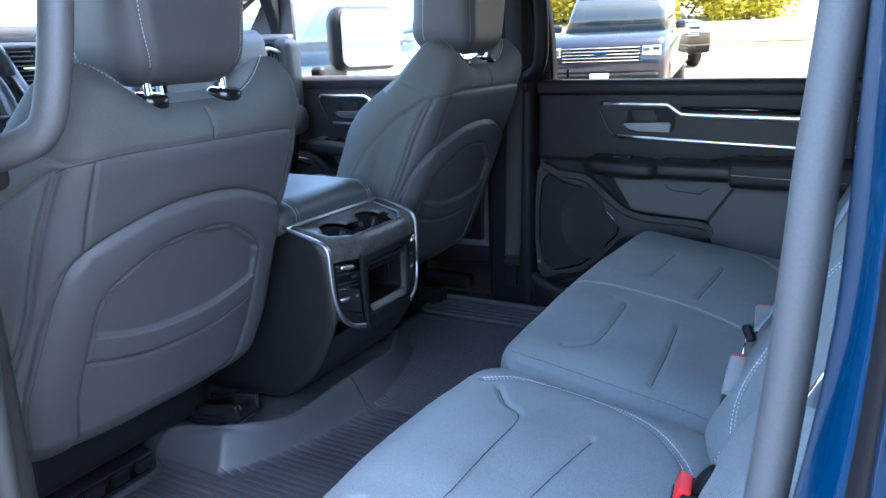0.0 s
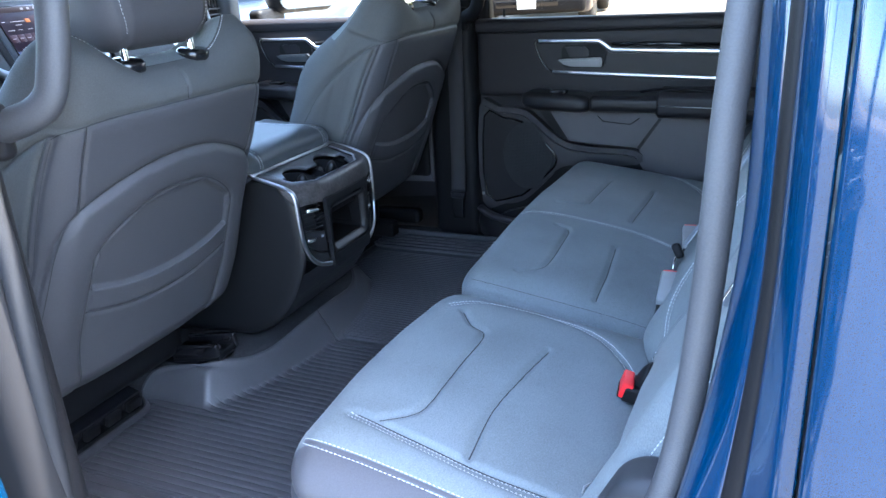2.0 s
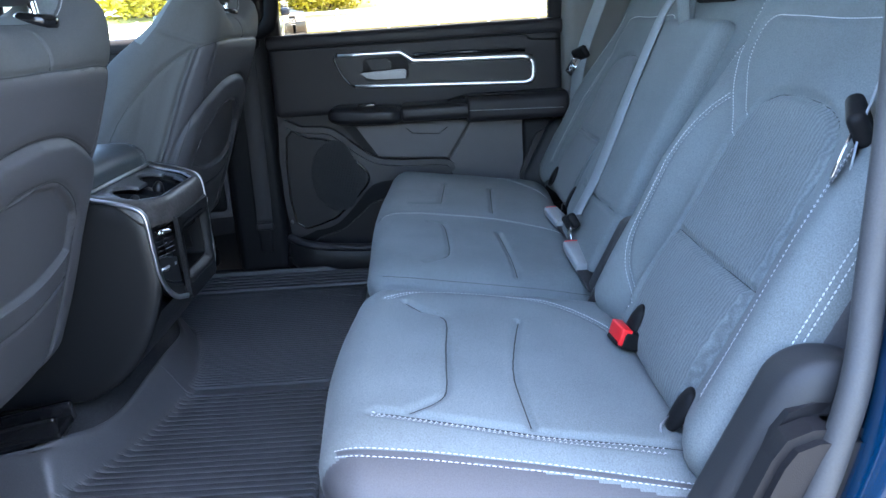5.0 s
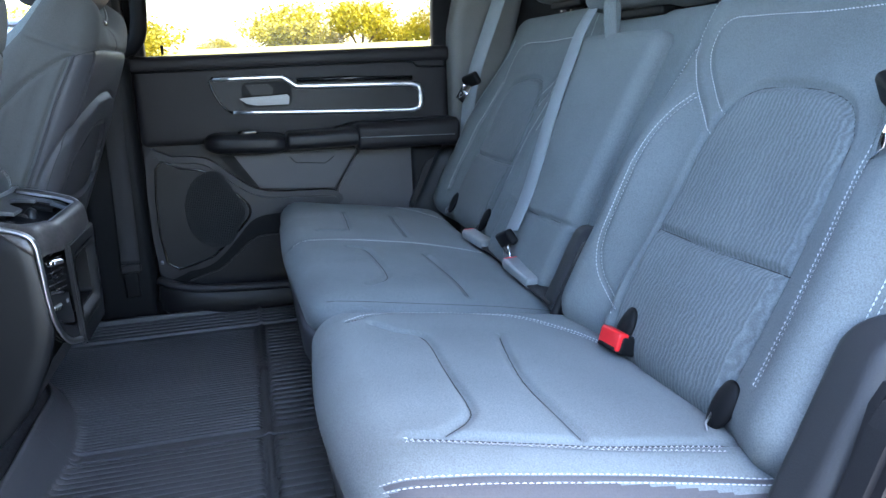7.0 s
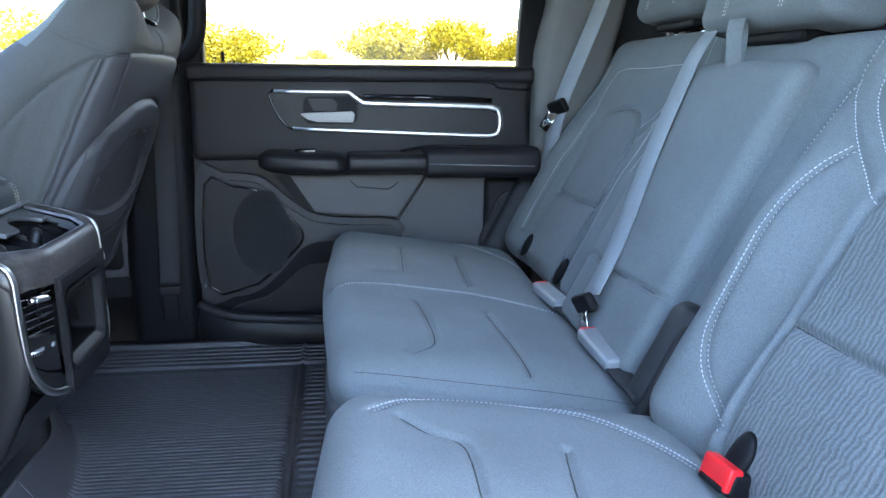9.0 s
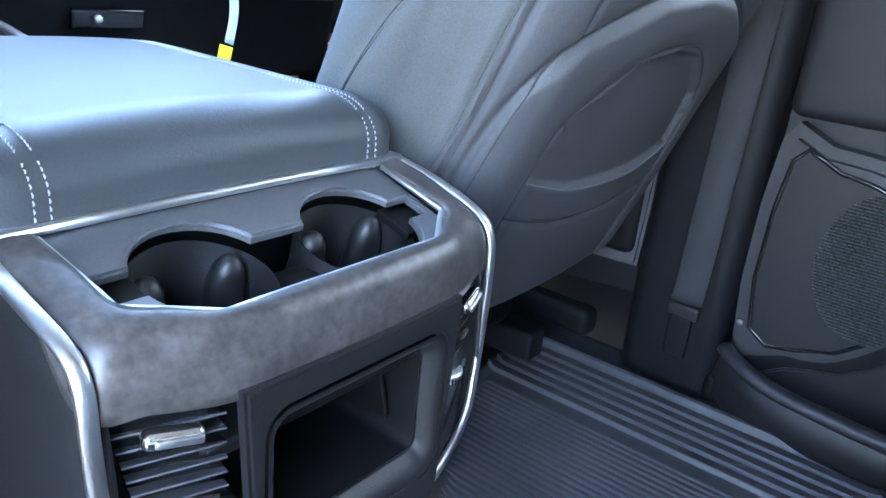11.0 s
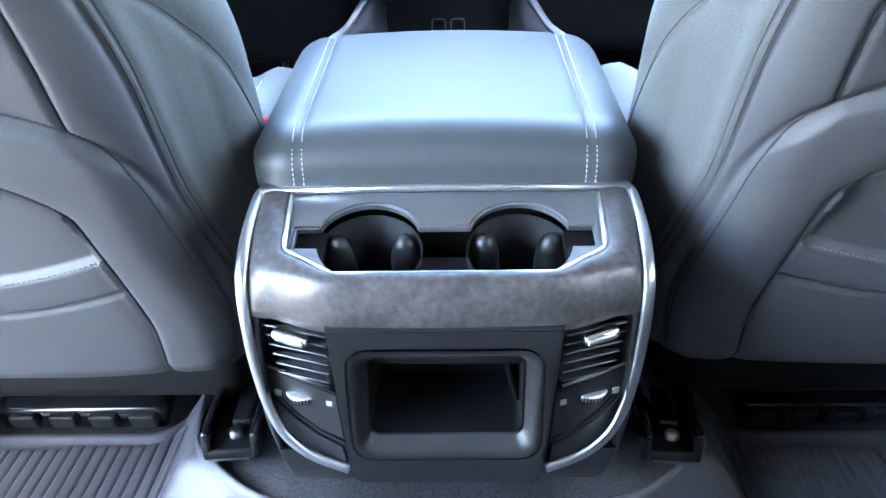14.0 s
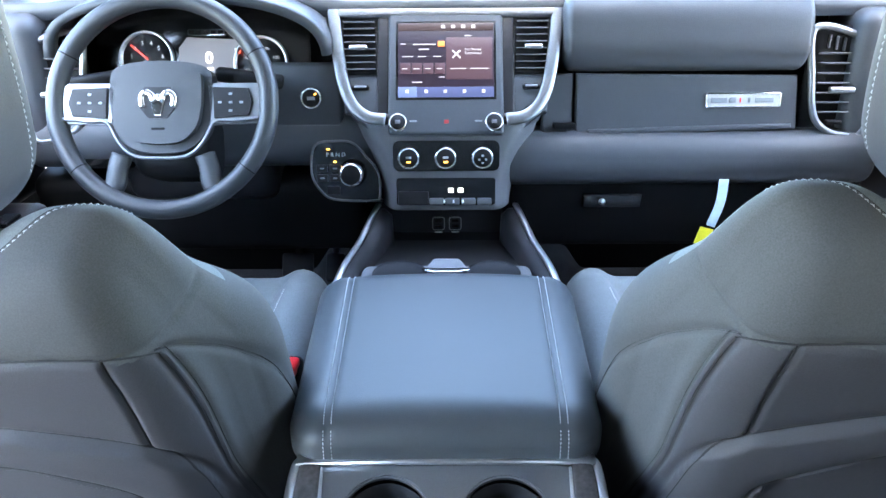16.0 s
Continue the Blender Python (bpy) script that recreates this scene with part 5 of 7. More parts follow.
block("bin_shelf", (0, -0.045, 0.357), (0.112, 0.014, 0.005), 0.002, BIN_SHADE, console)
block("bin_fin", (0.054, -0.068, 0.333), (0.004, 0.05, 0.055), 0.0015, BIN_SHADE, console, rot=(0, -14, 0))
# air vents
for s in (-1, 1):
    vm = lambda x, z, out=0.0: (s * x, float(face_y(x)) - out, z)
    ang = s * 18.8
    block("vent_back", (s * 0.122, float(face_y(0.122)) + 0.028, 0.362), (0.066, 0.02, 0.115), 0.004, PLASTIC_DARK, console, rot=(0, 0, ang))
    for i in range(8):
        z = 0.408 - i * 0.0092
        block("vent_slat", vm(0.121 - 0.0010 * i, z, -0.010), (0.060 - 0.0018 * i, 0.018, 0.0015), 0.0006, SLAT, console, rot=(-14, 0, ang))
    block("vent_tab", vm(0.123, 0.388, 0.003), (0.032, 0.012, 0.0105), 0.005, BRIGHT_CHROME, console, "bright silver vent tab", rot=(0, s * -6, ang), k=3)
    block("vent_tab_inlay", vm(0.123, 0.388, 0.0092), (0.024, 0.003, 0.005), 0.0014, CHROME, console, rot=(0, s * -6, ang))
    plane = lambda out: frame_of((math.cos(radians(ang)), math.sin(radians(ang)), 0), (0, 0, 1), (math.sin(radians(ang)), -math.cos(radians(ang)), 0), vm(0.118, 0.0, out))
    wind = -1 if s > 0 else 1
    flat = lambda pts: [(s * (x - 0.118) / math.cos(radians(ang)), z) for x, z in pts][::wind]
    plate("dial_panel", flat([(0.1535, 0.347), (0.089, 0.3335), (0.085, 0.284), (0.108, 0.290), (0.126, 0.302), (0.142, 0.318), (0.1525, 0.334)]), 0.004, plane(-0.007), CONSOLE_BLACK, console, bevel=0.0012)
    plate("lower_cheek", flat([(0.1525, 0.332), (0.142, 0.316), (0.126, 0.300), (0.108, 0.288), (0.085, 0.280), (0.081, 0.257), (0.104, 0.259), (0.122, 0.265), (0.138, 0.279), (0.149, 0.300)]), 0.007, plane(-0.008), CONSOLE_BLACK, console, bevel=0.003)
    sweep("panel_edge", [vm(0.150, 0.3475, -0.004), vm(0.122, 0.3415, -0.0045), vm(0.096, 0.3355, -0.006)], strip_profile(0.0016, 0.003), CHROME, console)
    wheel_m = pose(*vm(0.121, 0.322, -0.0135), 6, 0, ang)
    lathe("vent_dial", [(0.013, 0.0036), (0.0155, 0.0030), (0.016, 0.001), (0.016, -0.001), (0.0155, -0.0030), (0.013, -0.0036)], wheel_m, CHROME, console, "ribbed silver vent wheel", n=36)
    for k in range(9):
        a = radians(-90 - 40 + 10 * k)
        block("wheel_rib", tuple(wheel_m @ Vector((0.0162 * math.cos(a), 0.0162 * math.sin(a), -0.0005))), (0.0012, 0.0012, 0.005), 0.0003, PLASTIC_DARK, console)
    for x in (0.143, 0.097):
        block("dial_mark", vm(x, 0.322, -0.0022), (0.006, 0.0015, 0.006), 0.0005, BUCKLE_GREY, console, rot=(0, 0, ang))

# armrest lid
arm = thing("armrest", "padded blue-grey vinyl armrest lid with double white stitching", "armrest")


def adisp(q, nrm):
    p = q[:, :2]
    return (groove(p, [[(s * 0.132, -0.2), (s * 0.134, 0.2)] for s in (-1, 1)], 0.006, 0.003) + 0.010 * (1 - (q[:, 0] / 0.18) ** 2)) * np.clip(nrm[:, 2], 0, 1)


apad = Pad((0.36, 0.385, 0.075), (0.04, 0.045, 0.03), (70, 60, 4), adisp, lambda q: np.stack([q[:, 0] * (1 + 0.045 * q[:, 1] / 0.19), q[:, 1], q[:, 2] - 0.35 * np.maximum(0, q[:, 1] - 0.1) ** 2], 1), pose(0, 0.193, 0.472), k=6)
apad.make("lid", ARM_VINYL, arm)
rows = [[(s * (0.132 + d), -0.185), (s * (0.133 + d), 0.0), (s * (0.134 + d), 0.18)] for s in (-1, 1) for d in (-0.0045, 0.0045)]
stitches("stitching", lambda p: apad.on(np.column_stack([p[:, 0], p[:, 1], np.full(len(p), 0.0375)])), rows, arm, step=0.0046, width=0.0013)
rows = [[(s * (0.132 + d), -0.035), (s * (0.132 + d), 0.03)] for s in (-1, 1) for d in (-0.0045, 0.0045)]
stitches("stitching", lambda p: apad.on(np.column_stack([p[:, 0], np.full(len(p), -0.1925), p[:, 1]])), rows, arm, step=0.0046, width=0.0013)

# ---- front of the console: rails, tray ----
front = thing("console_tray", "black open storage tray with silver rails below the dashboard", "tray")
for s in (-1, 1):
    c = smooth_line([(s * 0.170, 0.36, 0.44), (s * 0.162, 0.46, 0.455), (s * 0.146, 0.58, 0.452), (s * 0.130, 0.66, 0.470), (s * 0.122, 0.70, 0.476)], 6)
    sweep("side_rail", c - np.array([0, 0, 0.05]), strip_profile(0.042, 0.13), PLASTIC, front)
    sweep("rail_trim", c + np.array([s * 0.008, 0, 0.018]), strip_profile(0.011, 0.006), CHROME, front, "silver rail trim")
plate("tray_back", [(-0.135, 0.30), (0.135, 0.30), (0.14, 0.47), (-0.14, 0.47)], 0.01, facing_back(0.80), PLASTIC, front, bevel=0.003)
block("tray_floor", (0, 0.60, 0.385), (0.28, 0.40, 0.03), 0.01, PLASTIC_DARK, front)
block("tray_step", (0, 0.772, 0.36), (0.25, 0.03, 0.045), 0.008, GLOSS_BLACK, front)
block("cup_bar", (0, 0.44, 0.445), (0.28, 0.10, 0.05), 0.015, PLASTIC_GREY, front, k=3)
plate("cup_clip", [(-0.036, 0.0), (0.036, 0.0), (0.020, 0.026), (-0.020, 0.026)], 0.006, frame_of((1, 0, 0), (0, 0.94, 0.34), (0, -0.34, 0.94), (0, 0.462, 0.468)), PLASTIC_GREY, front, bevel=0.002)
sweep("clip_trim", [(-0.038, 0.458, 0.474), (-0.02, 0.452, 0.472), (0.02, 0.452, 0.472), (0.038, 0.458, 0.474)], strip_profile(0.005, 0.004), BRIGHT_CHROME, front)
for s in (-1, 1):
    lathe("cup_ring", [(0.040, 0.0), (0.044, 0.003), (0.044, -0.01), (0.040, -0.05), (0.039, -0.05)], pose(s * 0.075, 0.445, 0.472), PLASTIC_DARK, front, n=24)
    u = thing("charge_port", "pair of small charging sockets with pale outlines", "socket", "charging sockets")
    m = facing_back(0.788) @ Matrix.Translation((s * 0.017, 0.42, 0))
    sweep("outline", [np.array(m.to_3x3() @ Vector((x, z, 0.003))) + np.array(m.translation) for x, z in rounded_rect(-0.012, -0.014, 0.012, 0.014, 0.005, 3)], strip_profile(0.0018, 0.0018), BUCKLE_GREY, u, up=(0, -1, 0.01), closed=True)
    for z in (-0.006, 0.006):
        block("socket", (s * 0.017, 0.787, 0.42 + z), (0.014, 0.004, 0.005), 0.0012, GLOSS_BLACK, u)
    block("mark", (s * 0.017, 0.787, 0.40), (0.016, 0.003, 0.003), 0.001, WHITE_INK, u)

# ---- dashboard ----
dash = thing("dashboard", "dark grey moulded dashboard with silver trim", "dashboard")
SM = frame_of((1, 0, 0), (0, 0.5, 0.866), (0, -0.866, 0.5), (0, 0.674, 0.657))      # tilted centre stack
HM = frame_of((1, 0, 0), (0, 0.15, 0.989), (0, -0.989, 0.15), (0, 0.664, 0.60))      # upright lower stack
PM = frame_of((1, 0, 0), (0, 0.15, 0.989), (0, -0.989, 0.15), (0.4, 0.74, 0.68))     # passenger side


def local(m, pts, c=0.0):
    a = np.array(m)
    return np.array([a[:3, :3] @ np.array([x, y, c]) + a[:3, 3] for x, y in pts])


def on(m, a, b, c):
    return m @ Matrix.Translation((a, b, c))


def lump(name, m, a, b, c, s, r, mat, parent, label="", k=2, rot=(0, 0, 0)):
    return Pad(s, r, (1, 1, 1), None, None, on(m, a, b, c) @ pose(0, 0, 0, *rot), k=k).make(name, mat, parent, label)


# top deck, reaching to the windscreen
def top_deck(u, v):
    x = -0.84 + 1.68 * u
    y = 0.775 + 0.52 * v
    hood = 0.035 * np.exp(-((x + 0.46) / 0.2) ** 4) * (1 - v) ** 0.5
    return np.stack([x, y - 0.10 * (2 * u - 1) ** 2 * v, 0.855 + 0.012 * np.sin(math.pi * v) + hood - 0.02 * v], 1)


sheet("dash_top", top_deck, 60, 20, DASH_VINYL, dash, thick=0.03)
# passenger side: padded roll, film panel, lower roll
def roll(name, x0, x1, y, z0, z1, depth, mat, label=""):
    return Pad((x1 - x0, depth, z1 - z0), (0.02, 0.05, min(0.055, (z1 - z0) * 0.45)), (20, 3, 4), None, None, pose((x0 + x1) / 2, y + depth / 2, (z0 + z1) / 2, -9), k=5).make(name, mat, dash, label)


roll("upper_pad", 0.208, 0.660, 0.728, 0.724, 0.866, 0.16, DASH_VINYL, "soft padded dashboard roll")
plate("film_panel", [(-0.160, -0.066), (0.250, -0.056), (0.242, 0.045), (-0.162, 0.05)], 0.012, on(PM, 0, 0, -0.012), DASH_VINYL, dash, "grey satin glove box lid", 0.003)
lump("panel_edge", PM, 0.05, -0.051, 0.003, (0.375, 0.010, 0.008), 0.003, DASH_VINYL, dash, rot=(0, 0, 1.4))
plate("side_panel", [(-0.225, -0.066), (-0.166, -0.066), (-0.168, 0.05), (-0.215, 0.05)], 0.012, on(PM, 0, 0, -0.014), DASH_VINYL, dash, bevel=0.003)
plate("cubby", rounded_rect(-0.220, -0.060, -0.176, -0.048, 0.002), 0.003, on(PM, 0, 0, -0.002), PLASTIC, dash, bevel=0.001)
roll("lower_roll", 0.10, 0.80, 0.690, 0.518, 0.622, 0.16, DASH_VINYL, "soft lower dashboard roll")
roll("lower_roll", -0.80, -0.11, 0.715, 0.55, 0.66, 0.16, DASH_VINYL, "soft lower dashboard roll")
block("under_panel", (0.46, 0.83, 0.47), (0.70, 0.16, 0.18), 0.03, PLASTIC_DARK, dash, rot=(10, 0, 0))
block("under_panel", (-0.50, 0.86, 0.45), (0.66, 0.16, 0.18), 0.03, PLASTIC_DARK, dash, rot=(10, 0, 0))
block("start_panel", (-0.265, 0.748, 0.69), (0.15, 0.03, 0.125), 0.01, DASH_VINYL, dash, "dark panel round the start button", rot=(-9, 0, 0))
block("start_panel_lip", (-0.265, 0.728, 0.640), (0.14, 0.008, 0.006), 0.002, PLASTIC_GREY, dash)
block("cowl", (0, 0.98, 0.60), (1.66, 0.24, 0.50), 0.05, PLASTIC_DARK, dash)
block("bulkhead", (0, 1.28, 0.45), (1.74, 0.06, 0.9), 0.02, PLASTIC_DARK, dash)
latch = thing("glove_box_latch", "small black latch with a bright lock below the dashboard", "latch")
block("latch_plate", (0.32, 0.735, 0.488), (0.115, 0.012, 0.03), 0.004, GLOSS_BLACK, latch, rot=(10, 0, 0))
lathe("lock", [(0.002, 0.006), (0.006, 0.005), (0.007, 0.0)], frame_of((1, 0, 0), (0, 0, 1), (0, -1, 0), (0.30, 0.727, 0.488)), CHROME, latch, n=14)
badge = thing("dash_badge", "silver nameplate with unreadable raised bars on the dashboard", "badge")
bx, bz = 0.146, 0.001
plate("plate", rounded_rect(bx - 0.068, bz - 0.0125, bx + 0.068, bz + 0.0125, 0.004), 0.003, on(PM, 0, 0, 0), BADGE, badge, bevel=0.001)
sweep("rim", local(PM, rounded_rect(bx - 0.068, bz - 0.0125, bx + 0.068, bz + 0.0125, 0.004), 0.003), strip_profile(0.003, 0.003), BRIGHT_CHROME, badge, up=(0, -1, 0.15), closed=True)
for i, (dx, wd, mt) in enumerate(((-0.045, 0.03, BUCKLE_GREY), (-0.020, 0.012, BUCKLE_GREY), (-0.006, 0.003, RED), (0.010, 0.005, BUCKLE_GREY), (0.038, 0.034, BUCKLE_GREY))):
    lump("bar", PM, bx + dx, bz, 0.004, (wd, 0.009, 0.002), 0.0008, mt, badge)

# centre stack
stack_edge = [(-0.218, 0.235), (-0.205, 0.14), (-0.192, 0.07), (-0.172, 0.022), (-0.145, 0.0), (-0.118, -0.02), (0.118, -0.02), (0.145, 0.0), (0.172, 0.022), (0.192, 0.07), (0.205, 0.14), (0.218, 0.235)]
plate("stack_frame", stack_edge, 0.05, on(SM, 0, 0, -0.058), DASH_VINYL, dash, "dark grey centre stack surround", 0.012)
chrome = smooth_line([(-0.205, 0.226), (-0.194, 0.136), (-0.183, 0.073), (-0.166, 0.034), (-0.140, 0.013), (-0.108, 0.008)], 6)
for s in (-1, 1):
    sweep("silver_trim", local(SM, chrome * np.array([s, 1]), 0.0), strip_profile(0.022, 0.010), STACK_TRIM, dash, "satin silver edge trim", up=(0, -0.866, 0.5))
lump("top_bar", SM, 0.004, 0.206, -0.002, (0.40, 0.018, 0.014), 0.005, STACK_TRIM, dash, "satin silver bar above the vents", k=3)


def wings(u, v):
    b = 0.075 - 0.175 * v
    half = np.interp(b, [-0.10, -0.075, -0.02, 0.01, 0.035, 0.06, 0.075], [0.115, 0.117, 0.128, 0.144, 0.158, 0.166, 0.168])
    e = 2 * u - 1
    back = 0.055 * np.clip((np.abs(e) - 0.72) / 0.28, 0, 1) ** 2 + 0.010
    a = np.array(HM)
    return (a[:3, :3] @ np.stack([e * half, b, -back])).T + a[:3, 3]


sheet("stack_apron", wings, 48, 24, PLASTIC_GREY, dash, "satin grey lower stack with swept wings", thick=0.004)
for s in (-1, 1):
    # vents beside the screen
    lump("vent_back", SM, s * 0.155, 0.145, -0.007, (0.060, 0.104, 0.006), 0.002, PLASTIC_DARK, dash)
    for i in range(8):
        lump("vent_slat", SM, s * (0.153 + 0.0006 * i), 0.101 + i * 0.0125, 0.0015, (0.056, 0.0020, 0.010), 0.0006, PLASTIC_GREY, dash, rot=(20, 0, 0))
    lump("vent_tab", SM, s * 0.157, 0.1385, 0.007, (0.034, 0.009, 0.010), 0.004, BRIGHT_CHROME, dash, "bright silver vent tab", k=3)
    lump("vent_lower", SM, s * 0.146, 0.055, -0.010, (0.072, 0.07, 0.014), 0.005, DASH_VINYL, dash)
    lump("vent_wheel", SM, s * 0.153, 0.068, -0.001, (0.032, 0.010, 0.008), 0.0045, PLASTIC_DARK, dash, k=4)
    lump("wheel_ribs", SM, s * 0.153, 0.068, 0.003, (0.022, 0.004, 0.003), 0.0012, STACK_TRIM, dash)
    lump("stack_pillar", SM, s * 0.112, 0.10, -0.006, (0.022, 0.20, 0.012), 0.004, PLASTIC, dash)
lump("screen_bezel", SM, 0.0, 0.096, -0.004, (0.206, 0.232, 0.016), 0.006, DASH_VINYL, dash, "dark grey screen surround", k=3)
block("dash_button", (0.219, 0.731, 0.637), (0.042, 0.010, 0.011), 0.002, PLASTIC_DARK, dash)
lump("speaker_grille", SM, 0.03, 0.245, -0.03, (0.20, 0.03, 0.03), 0.008, PLASTIC_DARK, dash)

# touch screen
SCREEN_BG = glowing("screen_plum", (0.035, 0.022, 0.04), 0.020)
SCREEN_PANEL = glowing("screen_rose", (0.13, 0.070, 0.085), 0.021)
SCREEN_BLUE = glowing("screen_blue", (0.10, 0.12, 0.26), 0.024)
SCREEN_WHITE = glowing("screen_white", (0.85, 0.80, 0.82), 0.030)
SCREEN_ORANGE = glowing("screen_orange", (0.9, 0.30, 0.08), 0.040)
SCREEN_HEAD = glowing("screen_brown", (0.10, 0.065, 0.065), 0.020)
screen = thing("touch_screen", "lit touch screen with radio and phone panels", "screen")


def tile(name, x0, y0, x1, y1, c, mat, parent, m=SM, t=0.0008, label=""):
    return lump(name, m, (x0 + x1) / 2, (y0 + y1) / 2, c, (abs(x1 - x0), abs(y1 - y0), t), t * 0.3, mat, parent, label, k=1)


tile("glass_edge", -0.089, 0.043, 0.090, 0.188, 0.0042, GLOSS_BLACK, screen)
tile("display", -0.085, 0.047, 0.086, 0.184, 0.0045, SCREEN_BG, screen)
tile("status_bar", -0.085, 0.170, 0.086, 0.184, 0.0052, SCREEN_HEAD, screen)
tile("menu_bar", -0.085, 0.047, 0.086, 0.066, 0.0052, SCREEN_BLUE, screen)
tile("menu_key", -0.085, 0.047, -0.052, 0.066, 0.0058, glowing("screen_key", (0.2, 0.26, 0.5), 0.028), screen)
tile("phone_panel", 0.001, 0.080, 0.083, 0.157, 0.0052, SCREEN_PANEL, screen)
for x0, y0, x1, y1 in ((-0.058, 0.1435, -0.018, 0.1450), (-0.048, 0.134, -0.03, 0.136), (-0.081, 0.144, -0.072, 0.146), (0.034, 0.159, 0.046, 0.161), (-0.06, 0.0735, -0.042, 0.0755),
                       (-0.078, 0.121, -0.058, 0.1225), (-0.050, 0.121, -0.036, 0.1225), (-0.022, 0.121, -0.008, 0.1225), (-0.012, 0.083, -0.002, 0.0845), (0.008, 0.0985, 0.036, 0.1000), (0.044, 0.0985, 0.076, 0.1000)):
    tile("text_bar", x0, y0, x1, y1, 0.0062, SCREEN_WHITE, screen)
for i in range(4):
    tile("preset_key", -0.081 + 0.0205 * i, 0.090, -0.063 + 0.0205 * i, 0.110, 0.0058, SCREEN_PANEL, screen)
    tile("text_bar", -0.078 + 0.0205 * i, 0.0985, -0.068 + 0.0205 * i, 0.1000, 0.0066, SCREEN_WHITE, screen)
tile("album_dot", -0.014, 0.140, -0.002, 0.150, 0.0062, SCREEN_ORANGE, screen)
for i in range(5):
    tile("menu_icon", -0.072 + 0.034 * i, 0.0545, -0.066 + 0.034 * i, 0.0605, 0.0064, SCREEN_WHITE, screen)
for i in range(4):
    tile("status_icon", -0.008 + 0.018 * i, 0.174, -0.001 + 0.018 * i, 0.180, 0.006, SCREEN_WHITE, screen)
for a, ln in ((45, 0.02), (-45, 0.02)):
    Pad((ln, 0.003, 0.0008), 0.0003, (1, 1, 1), None, None, on(SM, 0.019, 0.126, 0.0062) @ pose(0, 0, 0, 0, 0, a), k=1).make("phone_icon", SCREEN_WHITE, screen)


def knob(name, m, a, b, r, h, parent_label, mark, ring_mat=BRIGHT_CHROME, face=PLASTIC_DARK):
    root = thing(name, parent_label, "knob", "dashboard knobs")
    mm = on(m, a, b, 0)
    lathe("ring", [(r * 0.80, h * 0.95), (r * 0.88, h), (r * 0.94, h * 0.97), (r, h * 0.6), (r * 1.02, 0), (r * 1.02, -0.004)], mm, ring_mat, root, "bright ribbed ring", n=32)
    lathe("face", [(0.0005, h * 1.01), (r * 0.78, h * 1.01), (r * 0.82, h * 0.9)], mm, face, root, n=28)
    for i, (dx, dy, w, hh, mat) in enumerate(mark):
        lump("mark", mm, dx, dy, h * 1.03, (w, hh, 0.0012), 0.0004, mat, root)
    return root


AMBER = glowing("amber_light", (1.0, 0.42, 0.05), 0.256)
for s in (-1, 1):
    knob("radio_knob", SM, s * 0.085, 0.0, 0.0165, 0.016, "black radio knob with a bright rim", [(0, 0, 0.009, 0.007, PLASTIC_GREY), (0, 0.001, 0.006, 0.0015, BUCKLE_GREY)])
    lump("button_mark", SM, s * 0.058, 0.004, 0.0045, (0.013, 0.003, 0.001), 0.0003, BUCKLE_GREY, dash)
lump("hazard_mark", SM, 0.001, 0.003, 0.0045, (0.008, 0.007, 0.001), 0.0003, material("hazard_red", (0.3, 0.02, 0.02), 0.4), dash, "small red hazard button mark")
plate("climate_panel", rounded_rect(-0.096, -0.027, 0.096, 0.028, 0.012), 0.006, on(HM, 0, 0, -0.006), GLOSS_BLACK, dash, "glossy black climate control panel", 0.002)
for i, a in enumerate((-0.067, -0.001, 0.065)):
    mk = [(0, 0.002, 0.010, 0.004, BUCKLE_GREY), (0, -0.006, 0.007, 0.0025, AMBER)] if i < 2 else [(0.0, 0.005, 0.004, 0.004, BUCKLE_GREY), (-0.006, -0.002, 0.004, 0.004, BUCKLE_GREY), (0.006, -0.002, 0.004, 0.004, BUCKLE_GREY), (0, -0.008, 0.004, 0.003, BUCKLE_GREY)]
    knob("climate_knob", HM, a, -0.002, 0.020, 0.014, "black climate knob with a bright rim", mk)
plate("switch_panel", rounded_rect(-0.091, -0.090, 0.089, -0.040, 0.005), 0.006, on(HM, 0, 0, -0.007), GLOSS_BLACK, dash, "glossy black switch panel", 0.002)
lump("switch_cover", HM, -0.06, -0.076, 0.002, (0.056, 0.026, 0.006), 0.003, PLASTIC, dash)
for i in range(4):
    lump("switch", HM, -0.018 + 0.029 * i, -0.082, 0.002, (0.026, 0.012, 0.007), 0.002, PLASTIC_GREY, dash)
for i in range(3):
    lump("switch_mark", HM, -0.004 + 0.017 * i, -0.081, 0.0062, (0.003, 0.006, 0.001), 0.0003, WHITE_INK, dash)
LIT = glowing("white_light", (1, 0.97, 0.92), 0.240)
for a in (0.008, 0.026):
    lump("lit_icon", HM, a, -0.062, 0.0002, (0.009, 0.008, 0.001), 0.0003, LIT, dash)

# start button and gear selector
knob("start_button", frame_of((1, 0, 0), (0, 0.15, 0.989), (0, -0.989, 0.15), (-0.245, 0.725, 0.693)), 0, 0, 0.020, 0.008, "round black start button with a silver ring", [(0, 0, 0.014, 0.006, BUCKLE_GREY), (0.008, 0.008, 0.004, 0.003, AMBER)])
GM = frame_of((1, 0, 0), (0, 0.2, 0.98), (0, -0.98, 0.2), (-0.178, 0.688, 0.562))
pod = thing("gear_selector", "black rotary gear selector with a silver knob", "gear selector")
pod_edge = smooth_line([(-0.064, 0.05), (-0.03, 0.058), (0.005, 0.055), (0.03, 0.03), (0.052, 0.0), (0.054, -0.045), (0.04, -0.053), (-0.03, -0.05), (-0.055, -0.035), (-0.072, 0.0)], 4, True)
